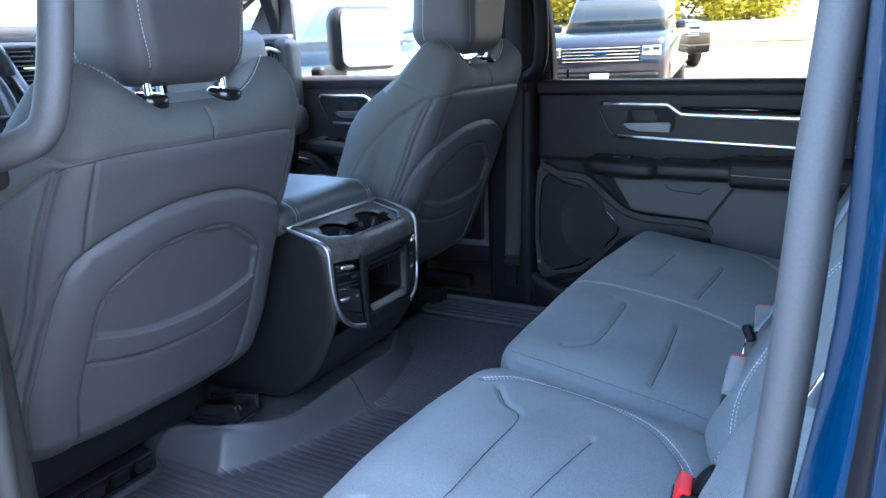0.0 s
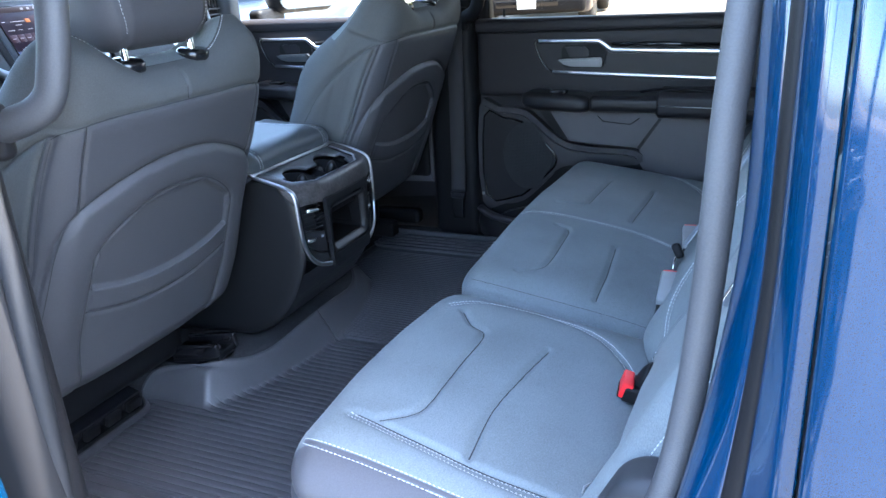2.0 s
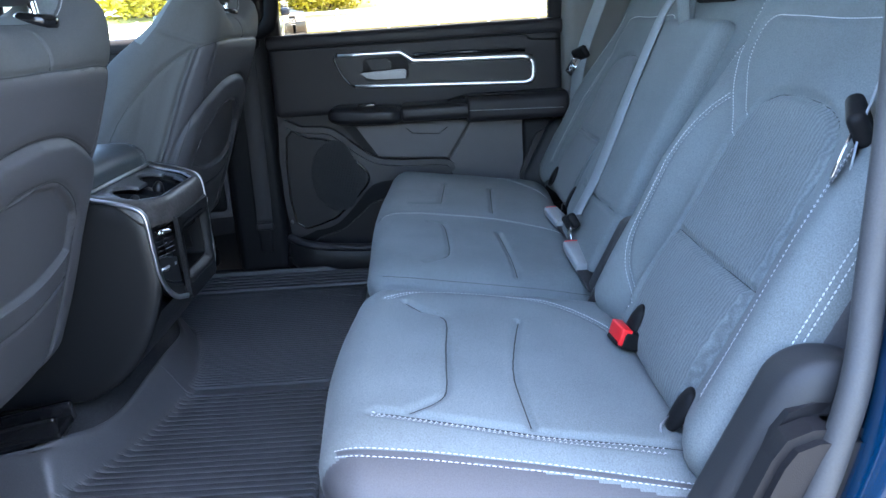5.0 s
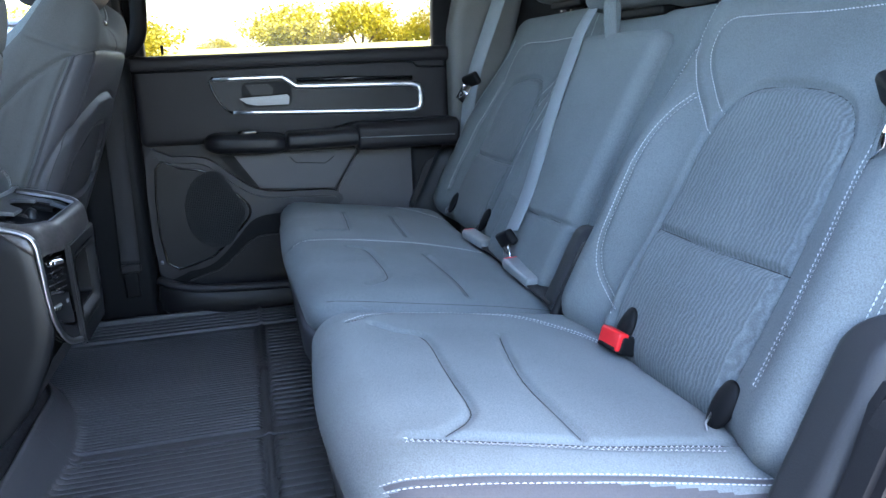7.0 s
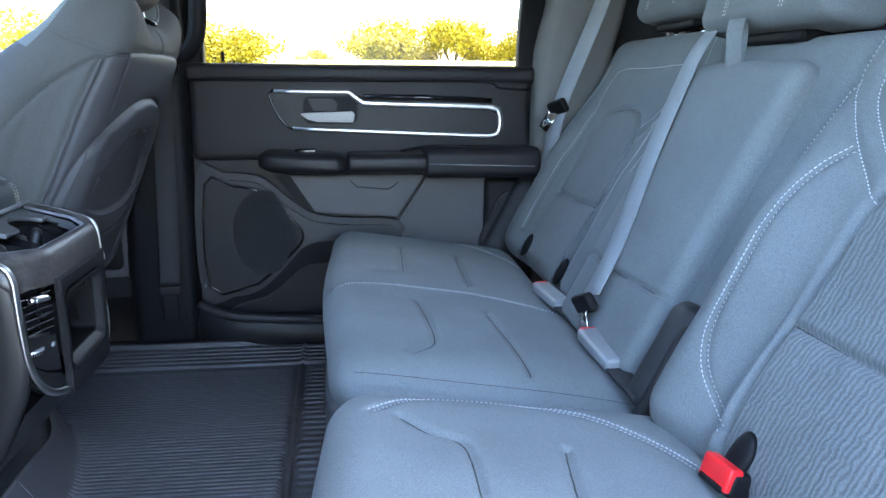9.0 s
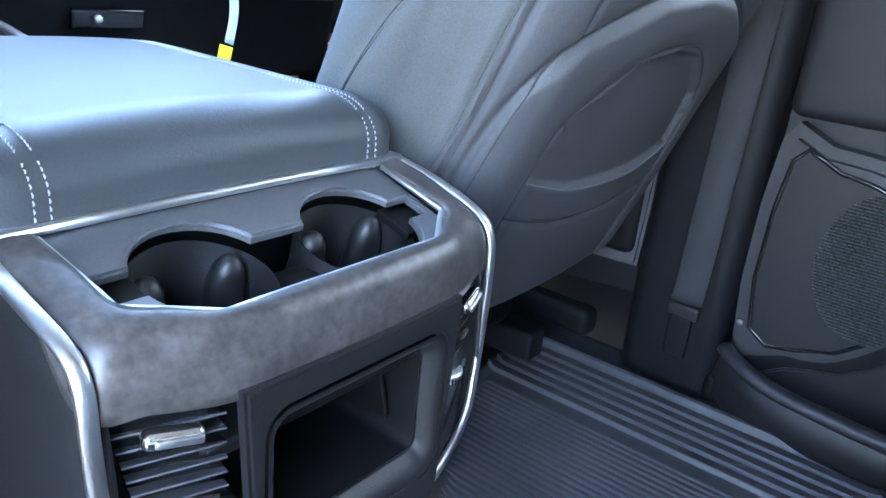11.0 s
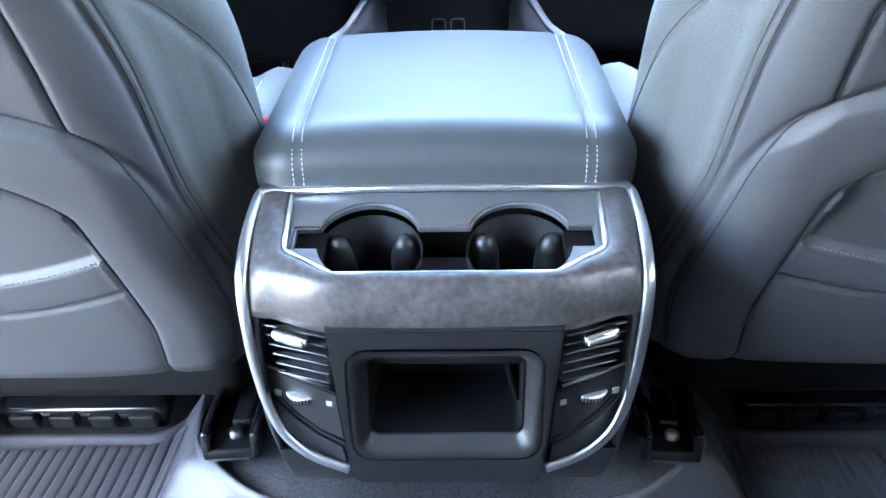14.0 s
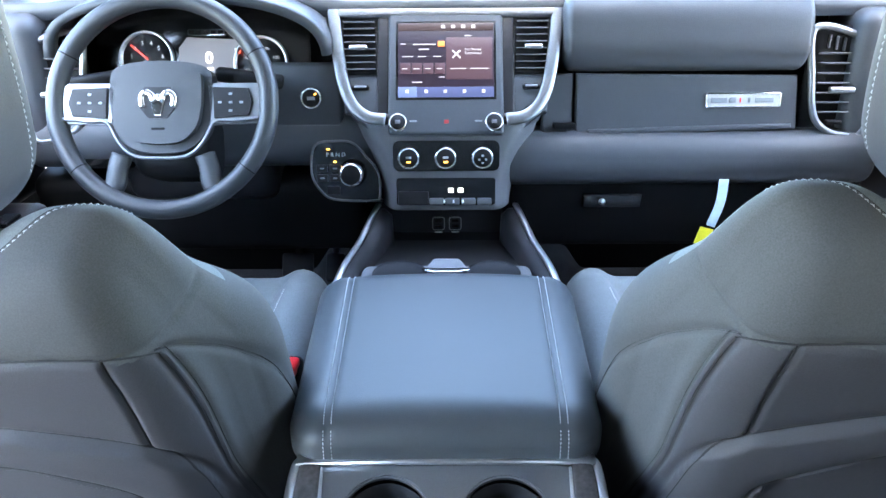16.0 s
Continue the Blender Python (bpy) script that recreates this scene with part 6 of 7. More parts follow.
plate("pod_panel", pod_edge, 0.02, on(GM, 0, 0, -0.026), GLOSS_BLACK, pod, bevel=0.004)
sweep("pod_rim", local(GM, pod_edge, -0.004), strip_profile(0.004, 0.004), PLASTIC_GREY, pod, up=(0, -0.98, 0.2), closed=True)
lathe("selector_knob", [(0.001, 0.026), (0.018, 0.026), (0.021, 0.024), (0.023, 0.018), (0.0245, 0.004), (0.026, 0.0), (0.026, -0.004)], on(GM, 0.004, -0.001, 0), BRIGHT_CHROME, pod, "silver rotary knob", n=36)
lathe("knob_face", [(0.001, 0.0268), (0.017, 0.0268), (0.018, 0.026)], on(GM, 0.004, -0.001, 0), PLASTIC_DARK, pod, n=30)


def lettering(name, text, size, m, mat, parent):
    cu = bpy.data.curves.new(name, "FONT")
    cu.body, cu.size, cu.align_x, cu.align_y, cu.extrude = text, size, "CENTER", "CENTER", 0.0002
    tmp = bpy.data.objects.new(name, cu)
    scene.collection.objects.link(tmp)
    me = bpy.data.meshes.new_from_object(tmp.evaluated_get(bpy.context.evaluated_depsgraph_get()))
    bpy.data.objects.remove(tmp)
    me.transform(m)
    me.materials.clear()
    me.materials.append(mat)
    ob = new(name, me)
    ob.parent = parent
    return ob


lettering("gear_letters", "P R N D", 0.0105, on(GM, -0.026, 0.033, -0.0055), WHITE_INK, pod)
for row, (words, zz) in enumerate((("No Phones", 0.1345), ("Connected", 0.1275))):
    lettering("screen_words", words, 0.0066, on(SM, 0.049, zz, 0.0062), SCREEN_WHITE, screen)
lump("gear_light", GM, -0.040, 0.043, -0.0055, (0.006, 0.0025, 0.001), 0.0003, AMBER, pod)
lump("gear_light", GM, -0.028, 0.020, -0.0055, (0.006, 0.0025, 0.001), 0.0003, AMBER, pod)
for i in range(2):
    for j in range(2):
        lump("drive_button", GM, -0.052 + 0.024 * i, 0.008 - 0.018 * j, -0.004, (0.02, 0.014, 0.004), 0.0015, PLASTIC, pod)
        lump("button_mark", GM, -0.052 + 0.024 * i, 0.008 - 0.018 * j, -0.0017, (0.008, 0.003, 0.0008), 0.0002, BUCKLE_GREY, pod)
lump("drive_button", GM, -0.032, -0.033, -0.004, (0.024, 0.016, 0.004), 0.0015, PLASTIC, pod)

# instrument cluster
CM = frame_of((1, 0, 0), (0, 0.3, 0.954), (0, -0.954, 0.3), (-0.46, 0.82, 0.75))
cl = thing("instrument_cluster", "instrument cluster with two round dials and a lit display", "instruments")
plate("cluster_panel", rounded_rect(-0.21, -0.085, 0.20, 0.095, 0.03), 0.01, on(CM, 0, 0, -0.02), GLOSS_BLACK, cl, bevel=0.003)
DIAL = material("dial_face", (0.03, 0.03, 0.033), 0.4)
DIAL_WHITE = glowing("dial_white", (0.9, 0.92, 0.95), 0.013)
for s, c in ((-1, (-0.113, 0.0)), (1, (0.106, -0.010))):
    dial = lathe("dial", [(0.001, 0.0), (0.046, 0.0), (0.047, 0.002)], on(CM, *c, -0.009), DIAL, cl, "round dial with white figures", n=40)
    lathe("dial_rim", [(0.046, 0.0), (0.048, 0.010), (0.052, 0.010), (0.053, 0.0)], on(CM, *c, -0.009), CHROME, dial, "silver dial rim", n=40)
    for i in range(25):
        a = radians(225 - 270 * i / 24)
        lump("tick", CM, c[0] + 0.041 * math.cos(a), c[1] + 0.041 * math.sin(a), -0.0075, (0.007 if i % 4 == 0 else 0.0045, 0.0015, 0.0008), 0.0002, DIAL_WHITE, dial, rot=(0, 0, math.degrees(a)))
    figs = "01234567" if s < 0 else ("20", "40", "60", "80", "100", "120")
    for i, d in enumerate(figs):
        a = radians(205 - 230 * i / (len(figs) - 1))
        lettering("figure", d, 0.011 if s < 0 else 0.0085, on(CM, c[0] + 0.030 * math.cos(a), c[1] + 0.030 * math.sin(a), -0.007), DIAL_WHITE, dial)
    lump("needle", CM, c[0] - 0.014, c[1] + 0.012, -0.005, (0.042, 0.002, 0.0015), 0.0005, glowing("needle_red", (0.9, 0.05, 0.03), 0.112), dial, "red needle", rot=(0, 0, -40))
plate("cluster_display", [(-0.052, -0.04), (0.062, -0.05), (0.066, 0.035), (-0.035, 0.04), (-0.052, 0.02)], 0.002, on(CM, 0, 0, -0.01), glowing("cluster_grey", (0.30, 0.30, 0.34), 0.016), cl, "lit grey display", 0)
lettering("speed_figure", "0", 0.03, on(CM, 0.006, 0.0, -0.006), LIT, cl)
lettering("speed_unit", "MPH", 0.007, on(CM, 0.006, -0.02, -0.006), LIT, cl)
lump("warning_light", CM, 0.063, 0.012, -0.006, (0.007, 0.006, 0.001), 0.0003, glowing("warning_red", (1, 0.08, 0.05), 0.192), cl)
for b in (0.015, -0.005, -0.02):
    lump("warning_mark", CM, 0.058, b, -0.006, (0.004, 0.008, 0.001), 0.0003, WHITE_INK, cl)
plate("cluster_badge", rounded_rect(-0.036, -0.006, 0.036, 0.006, 0.003), 0.002, on(CM, 0.002, 0.049, -0.008), BRIGHT_CHROME, cl, bevel=0.0008)
for i in range(5):
    lump("badge_bar", CM, -0.026 + 0.014 * i, 0.049, -0.005, (0.009, 0.006, 0.001), 0.0003, PLASTIC_DARK, cl)


def hood(u, v):
    a = math.pi * (0.02 + 0.96 * u)
    r = 1 + 0.10 * v
    return np.stack([-0.46 - 0.255 * np.cos(a) * r, 0.72 + 0.16 * v - 0.02 * np.sin(a), 0.745 + 0.135 * np.sin(a) ** 0.6 * r], 1)


sheet("cluster_hood", hood, 40, 8, DASH_VINYL, dash, "dark hood over the instruments", thick=0.015)

# side vents
for s in (-1, 1):
    vent = thing("side_air_vent", "black slatted air vent in a satin silver frame", "air vent", "dashboard side vents")
    fx = lambda a, b, c=0.0: (s * (0.4 + a), 0.74 - 0.0 + 0.15 * b - c, 0.68 + 0.989 * b)
    loop = smooth_line([(0.258, 0.128), (0.262, 0.05), (0.272, -0.02), (0.295, -0.05), (0.33, -0.062), (0.365, -0.055), (0.372, 0.04), (0.362, 0.095), (0.32, 0.122)], 5, True)
    sweep("silver_frame", np.array([fx(a, b, 0.01) for a, b in loop]), strip_profile(0.012, 0.010), STACK_TRIM, vent, up=(0, -1, 0.15), closed=True)
    block("vent_back", fx(0.315, 0.03, -0.02), (0.11, 0.02, 0.20), 0.02, PLASTIC_DARK, vent)
    for i in range(7):
        block("vent_slat", fx(0.318, -0.022 + 0.0175 * i, 0.0), (0.085, 0.016, 0.003), 0.001, PLASTIC_GREY, vent, rot=(-15, 0, 0))
    for i in range(5):
        block("vent_blade", fx(0.29 + 0.014 * i, 0.105 - 0.003 * i, 0.0), (0.003, 0.014, 0.024), 0.001, PLASTIC_GREY, vent)
    block("vent_tab", fx(0.318, 0.022, 0.014), (0.045, 0.014, 0.010), 0.004, CHROME, vent, k=3)
    block("vent_wheel", fx(0.312, -0.038, 0.008), (0.03, 0.01, 0.008), 0.003, PLASTIC_DARK, vent)
block("dash_end", (0.775, 0.80, 0.72), (0.09, 0.16, 0.24), 0.03, DASH_VINYL, dash)
block("dash_end", (-0.775, 0.80, 0.72), (0.09, 0.16, 0.24), 0.03, DASH_VINYL, dash)

tag = thing("paper_tag", "pale paper tag with a yellow end hanging below the dashboard", "tag")
sweep("tag_strip", smooth_line([(0.515, 0.69, 0.545), (0.512, 0.685, 0.50), (0.498, 0.68, 0.455)], 5), strip_profile(0.018, 0.0006), material("tag_paper", (0.55, 0.68, 0.85), 0.7, stain=(30, 0.1)), tag, up=(0, -1, 0))
block("tag_end", (0.487, 0.678, 0.435), (0.026, 0.002, 0.035), 0.0006, material("tag_yellow", (0.85, 0.75, 0.03), 0.6), tag, rot=(0, 15, 0))
# pedals
for x, w in ((-0.36, 0.075), (-0.27, 0.045)):
    p = thing("pedal", "dark rubber faced pedal in the driver's footwell", "pedal", "pedals")
    block("pedal_pad", (x, 1.0, 0.22), (w, 0.02, 0.07), 0.008, MAT_RUBBER, p, rot=(-30, 0, 0))
    tube("pedal_arm", [(x, 1.01, 0.22), (x, 1.08, 0.34), (x, 1.12, 0.45)], 0.008, STEEL, p)

# steering wheel
WM = frame_of((1, 0, 0), (0, 0.407, 0.914), (0, -0.914, 0.407), (-0.477, 0.615, 0.71))
wheel = thing("steering_wheel", "black leather steering wheel with satin silver spokes", "steering wheel")
circ = local(WM, [(0.180 * math.cos(a), 0.178 * math.sin(a)) for a in np.linspace(0, 2 * math.pi, 97)[:-1]], 0.0)
LEATHER = material("wheel_leather", (0.030, 0.032, 0.035), 0.4, grain=(900, 0.08), stain=(8, 0.1), bump=0.25)
sweep("rim", circ, ring(0.0165, 14), LEATHER, wheel, up=(0, -0.914, 0.407), closed=True)
for a in (-38, 218, 28, 152):
    aa = radians(a)
    seam = local(WM, [(0.180 * math.cos(aa), 0.178 * math.sin(aa)), (0.180 * math.cos(aa + 0.012), 0.178 * math.sin(aa + 0.012))], 0.0)
    sweep("rim_seam", seam, ring(0.0169, 14), PLASTIC_DARK, wheel, up=(0, -0.914, 0.407))
hub_edge = smooth_line([(-0.086, 0.035), (-0.075, 0.060), (-0.03, 0.070), (0.03, 0.070), (0.075, 0.060), (0.086, 0.035), (0.082, -0.03), (0.062, -0.065), (0.03, -0.082), (-0.03, -0.082), (-0.062, -0.065), (-0.082, -0.03)], 4, True)
plate("hub", hub_edge, 0.045, on(WM, 0, 0, -0.025), LEATHER, wheel, "smooth grey airbag hub", 0.014)
lip = smooth_line([(-0.165, -0.026), (-0.12, -0.030), (-0.090, -0.033), (-0.070, -0.066), (-0.045, -0.088), (0, -0.092), (0.045, -0.088), (0.070, -0.066), (0.090, -0.033), (0.12, -0.030), (0.165, -0.026)], 6)
sweep("silver_lip", local(WM, lip, 0.008), strip_profile(0.006, 0.006), STACK_TRIM, wheel, up=(0, -0.914, 0.407))
for s in (-1, 1):
    spoke = plate("spoke", [(s * x, y) for x, y in ((0.075, 0.034), (0.165, 0.034), (0.172, 0.0), (0.165, -0.032), (0.08, -0.036))][::-s], 0.014, on(WM, 0, 0, -0.008), STACK_TRIM, wheel, "satin silver spoke", 0.004)
    plate("switch_pad", [(s * x, y) for x, y in ((0.088, 0.026), (0.148, 0.024), (0.155, 0.0), (0.148, -0.022), (0.09, -0.026))][::-s], 0.005, on(WM, 0, 0, 0.006), PLASTIC, spoke, bevel=0.0015)
    for dx, dy in ((0.10, 0.0), (0.118, 0.0), (0.118, 0.014), (0.118, -0.014), (0.136, 0.0)):
        lump("switch_mark", WM, s * dx, dy, 0.0115, (0.006, 0.004, 0.001), 0.0003, BUCKLE_GREY, spoke)
    c = smooth_line([(s * 0.070, -0.085), (s * 0.078, -0.11), (s * 0.082, -0.135), (s * 0.10, -0.158)], 5)
    sweep("lower_spoke", local(WM, c, -0.004), strip_profile(0.034, 0.018), LEATHER, wheel, up=(0, -0.914, 0.407))
    st = thing("control_stalk", "black control stalk behind the steering wheel", "stalk", "steering stalks")
    block("stalk", (-0.477 + s * 0.13, 0.70, 0.735), (0.12, 0.025, 0.025), 0.008, PLASTIC_DARK, st, rot=(0, s * 8, 0))
lump("column_shroud", WM, 0, -0.06, -0.09, (0.13, 0.12, 0.14), 0.03, PLASTIC_DARK, wheel, k=4)
sweep("emblem", local(WM, 0.7 * smooth_line([(-0.036, -0.014), (-0.038, 0.012), (-0.026, 0.022), (-0.014, 0.014), (-0.010, 0.002), (0, 0.012), (0.010, 0.002), (0.014, 0.014), (0.026, 0.022), (0.038, 0.012), (0.036, -0.014)], 5), 0.022), strip_profile(0.010, 0.006), BRIGHT_CHROME, wheel, "plain bright emblem shape", up=(0, -0.914, 0.407))
plate("emblem_field", [(-0.032, 0.012), (-0.022, 0.024), (0.022, 0.024), (0.032, 0.012), (0.030, -0.010), (0.016, -0.028), (-0.016, -0.028), (-0.030, -0.010)][::-1], 0.003, on(WM, 0, 0, 0.0185), PLASTIC, wheel, bevel=0.001)
plate("emblem_core", [(-0.013, 0.006), (0.0, 0.012), (0.013, 0.006), (0.006, -0.024), (-0.006, -0.024)][::-1], 0.005, on(WM, 0, 0, 0.019), BRIGHT_CHROME, wheel, bevel=0.0015)
lump("airbag_mark", WM, 0, -0.045, 0.0205, (0.022, 0.004, 0.001), 0.0003, PLASTIC_DARK, wheel)
block("lower_column_panel", (-0.477, 0.80, 0.56), (0.30, 0.10, 0.16), 0.03, PLASTIC, dash)
block("light_switch_panel", (-0.64, 0.735, 0.60), (0.10, 0.03, 0.08), 0.01, GLOSS_BLACK, dash)

# ---- right-hand doors ----


def door(label, name):
    """A door's inner panel, built for the rear door: (a, b) are metres towards the rear and up."""
    root = tagged(new(name), label, "door", kind="structure")

    def at(x):
        return frame_of((0, -1, 0), (0, 0, 1), (-1, 0, 0), (x, 0, 0))
    plate("panel", [(0.10, 0.025), (0.955, 0.10), (0.97, 0.40), (0.965, 0.685), (0.11, 0.69), (0.105, 0.4)], 0.05, at(0.905), PLASTIC, root, bevel=0.01)
    block("sill_roll", (0.862, -0.545, 0.672), (0.07, 0.86, 0.045), 0.018, DOOR_VINYL, root, k=4)
    # padded upper panel with its upper moulding line
    Pad((0.05, 0.84, 0.205), (0.016, 0.02, 0.02), (2, 20, 6), None, None, pose(0.856, -0.545, 0.565), k=3).make("upper_pad", DOOR_VINYL, root)
    sweep("upper_line", smooth_line([(0.830, -0.13, 0.655), (0.829, -0.6, 0.656), (0.829, -0.84, 0.655), (0.829, -0.88, 0.64), (0.831, -0.96, 0.636)], 5), strip_profile(0.006, 0.006), PLASTIC_DARK, root)
    # chrome bezel and its dark inlay
    bez = [(0.326, 0.629), (0.504, 0.628), (0.540, 0.601), (0.855, 0.594), (0.876, 0.586), (0.882, 0.572), (0.882, 0.540), (0.876, 0.527), (0.858, 0.521), (0.60, 0.531), (0.368, 0.541)]
    plate("bezel_inlay", [(0.312, 0.634), *bez[1:10], (0.372, 0.538), (0.333, 0.572)][::-1], 0.008, at(0.832), PLASTIC, root, "dark textured inlay", 0.002)
    pts = np.vstack([np.linspace(p, q, 5)[:-1] for p, q in zip(np.array(bez[:-1]), np.array(bez[1:]))] + [np.array(bez[-1:])])
    wdt = np.interp(np.arange(len(pts)), [0, 8, 13, len(pts) - 5, len(pts) - 1], [0.7, 1.0, 1.25, 0.8, 0.55])
    sweep("silver_bezel", np.stack([np.full(len(pts), 0.822), -pts[:, 0], pts[:, 1]], 1), strip_profile(0.0135, 0.007), BEZEL, root, "bright silver bezel line", up=(-1, 0, 0), scale=wdt)
    sweep("upper_ridge", [(0.826, -0.54, 0.618), (0.824, -0.70, 0.616), (0.826, -0.86, 0.610)], strip_profile(0.012, 0.010), GLOSS_BLACK, root, up=(-1, 0, 0))
    sweep("inlay_edge", [(0.8235, -a, b) for a, b in ((0.325, 0.635), (0.314, 0.622), (0.322, 0.598), (0.335, 0.570), (0.352, 0.548), (0.368, 0.540))], strip_profile(0.005, 0.005), GLOSS_BLACK, root, up=(-1, 0, 0))
    h = plate("handle_cup", rounded_rect(0.395, 0.552, 0.525, 0.618, 0.018), 0.004, at(0.8245), PLASTIC_DARK, root, bevel=0.001)
    plate("cup_inner", [(0.405, 0.612), (0.465, 0.612), (0.478, 0.60), (0.474, 0.583), (0.42, 0.583)][::-1], 0.003, at(0.8205), PLASTIC, h, bevel=0.001)
    lv = plate("lever", [(0.388, 0.576), (0.400, 0.578), (0.512, 0.582), (0.518, 0.575), (0.514, 0.556), (0.43, 0.557), (0.405, 0.563)][::-1], 0.016, at(0.818), HANDLE, root, "silver pull lever", 0.005)
    # armrest: switch pod, middle, padded rear
    Pad((0.11, 0.215, 0.052), (0.03, 0.045, 0.02), (4, 6, 2), None, lambda q: q + np.stack([0.10 * np.maximum(0, q[:, 1]) , 0 * q[:, 0], 0.05 * q[:, 1]], 1), pose(0.79, -0.395, 0.462), k=5).make("switch_pod", PLASTIC, root)
    block("window_switch", (0.775, -0.40, 0.49), (0.03, 0.05, 0.012), 0.004, GLOSS_BLACK, root)
    Pad((0.12, 0.20, 0.046), (0.02, 0.012, 0.018), (3, 4, 2), None, None, pose(0.79, -0.595, 0.462), k=4).make("armrest_middle", PLASTIC, root)
    Pad((0.13, 0.29, 0.075), (0.03, 0.012, 0.022), (4, 10, 3), None, None, pose(0.79, -0.825, 0.462), k=4).make("armrest_pad", DOOR_VINYL, root)
    sweep("pad_seam", [(0.7245, -0.69, 0.462), (0.7245, -0.95, 0.455)], strip_profile(0.002, 0.003), BUCKLE_GREY, root, up=(-1, 0, 0))
    sweep("pad_top_line", smooth_line([(0.80, -0.63, 0.487), (0.765, -0.68, 0.50), (0.75, -0.75, 0.502), (0.748, -0.96, 0.496)], 5), strip_profile(0.006, 0.006), PLASTIC_DARK, root)
    # lower storage flap, with the dark recess beside it
    plate("flap_recess", [(0.318, 0.428), (0.362, 0.428), (0.420, 0.336), (0.405, 0.328), (0.385, 0.340)][::-1], 0.004, at(0.8345), PLASTIC_DARK, root, bevel=0.001)
    plate("flap", [(0.358, 0.425), (0.417, 0.334), (0.62, 0.320), (0.690, 0.425)][::-1], 0.012, at(0.832), FLAP_GREY, root, "grey storage flap", 0.003)
    sweep("flap_outline", [(0.818, -a, b) for a, b in ((0.505, 0.413), (0.52, 0.397), (0.60, 0.390), (0.625, 0.408))], strip_profile(0.0022, 0.002), PLASTIC_DARK, root, up=(-1, 0, 0))
    plate("rear_lower_panel", [(0.70, 0.425), (0.63, 0.318), (0.62, 0.29), (0.70, 0.15), (0.945, 0.16), (0.955, 0.42)][::-1], 0.016, at(0.836), FLAP_GREY, root, "grey lower panel", 0.005)
    block("lower_trim", (0.835, -0.89, 0.30), (0.05, 0.10, 0.25), 0.02, PLASTIC_DARK, root)
    # speaker with surround
    sur = smooth_line([(0.134, 0.436), (0.20, 0.435), (0.275, 0.428), (0.312, 0.407), (0.358, 0.367), (0.412, 0.332), (0.486, 0.320), (0.62, 0.313), (0.625, 0.272), (0.447, 0.262), (0.412, 0.258), (0.381, 0.243), (0.343, 0.202), (0.303, 0.161), (0.263, 0.134), (0.211, 0.124), (0.134, 0.126)], 3, True)
    plate("speaker_surround", sur[::-1], 0.045, at(0.842), LIT_PLASTIC, root, bevel=0.018)
    gr = smooth_line([(0.158, 0.410), (0.22, 0.406), (0.270, 0.397), (0.291, 0.384), (0.327, 0.351), (0.364, 0.316), (0.383, 0.292), (0.383, 0.268), (0.363, 0.242), (0.327, 0.208), (0.291, 0.175), (0.257, 0.157), (0.158, 0.156)], 3, True)
    sp = plate("speaker_grille", gr[::-1], 0.006, at(0.7985), PLASTIC, root, "black speaker cover", 0.003)
    disc = [(0.295 + 0.078 * math.cos(a), 0.290 + 0.105 * math.sin(a)) for a in np.linspace(0, 2 * math.pi, 41)[:-1]]
    disc = [(min(a, 0.372 - 0.55 * max(0, abs(b - 0.282) - 0.012)), b) for a, b in disc]
    plate("speaker_mesh", disc[::-1], 0.0025, at(0.7930), GRILLE, sp, "perforated mesh over the loudspeaker", 0.001)
    sweep("grille_rim", np.stack([np.full(len(gr), 0.795), -gr[:, 0], gr[:, 1]], 1), strip_profile(0.007, 0.007), GLOSS_BLACK, root, up=(-1, 0, 0), closed=True)
    lathe("screw", [(0.001, 0.004), (0.005, 0.003), (0.006, 0.0)], frame_of((0, -1, 0), (0, 0, 1), (-1, 0, 0), (0.80, -0.143, 0.158)), STEEL, root, n=10)
    # map pocket along the bottom
    # Dark plate that stands in for the shade in the gap above the pocket.
    plate("pocket_shade", rounded_rect(0.15, 0.03, 0.66, 0.28, 0.02), 0.004, at(0.852), PLASTIC_DARK, root, bevel=0.001)
    plate("pocket_back", smooth_line([(0.62, 0.04), (0.62, 0.200), (0.45, 0.200), (0.407, 0.198), (0.380, 0.189), (0.340, 0.155), (0.285, 0.113), (0.21, 0.092), (0.19, 0.04)], 2, True), 0.006, at(0.844), PLASTIC, root, bevel=0.003)
    lip = smooth_line([(0.80, -0.13, 0.11), (0.775, -0.17, 0.098), (0.762, -0.24, 0.085), (0.758, -0.40, 0.075), (0.762, -0.60, 0.07), (0.78, -0.70, 0.07)], 5)
    # Lip lighter than the pocket front, to paint in the light from above.
    sweep("pocket_lip", lip, strip_profile(0.026, 0.020), LIT_PLASTIC, root)
    sweep("pocket_front", lip + np.array([0.012, 0, -0.045]), strip_profile(0.03, 0.085), PLASTIC, root)
    block("kick_strip", (0.82, -0.5, 0.035), (0.05, 0.78, 0.05), 0.015, PLASTIC_DARK, root, k=3)
    lathe("lock_pin", [(0.002, 0.022), (0.004, 0.020), (0.004, 0.0), (0.006, -0.002)], pose(0.868, -0.205, 0.70), PLASTIC_DARK, root, n=10)
    # window frame
    for y, w in ((-0.135, 0.05), (-0.965, 0.06)):
        Pad((0.05, w, 0.52), 0.012, (1, 1, 8), None, lambda q: q + np.stack([-cab_lean(q[:, 2] + 0.92), 0 * q[:, 0], 0 * q[:, 0]], 1), pose(0.885, y, 0.92), k=2).make("window_frame", PLASTIC_DARK, root)
    block("window_frame", (0.755, -0.55, 1.15), (0.05, 0.86, 0.05), 0.015, PLASTIC_DARK, root)
    return root


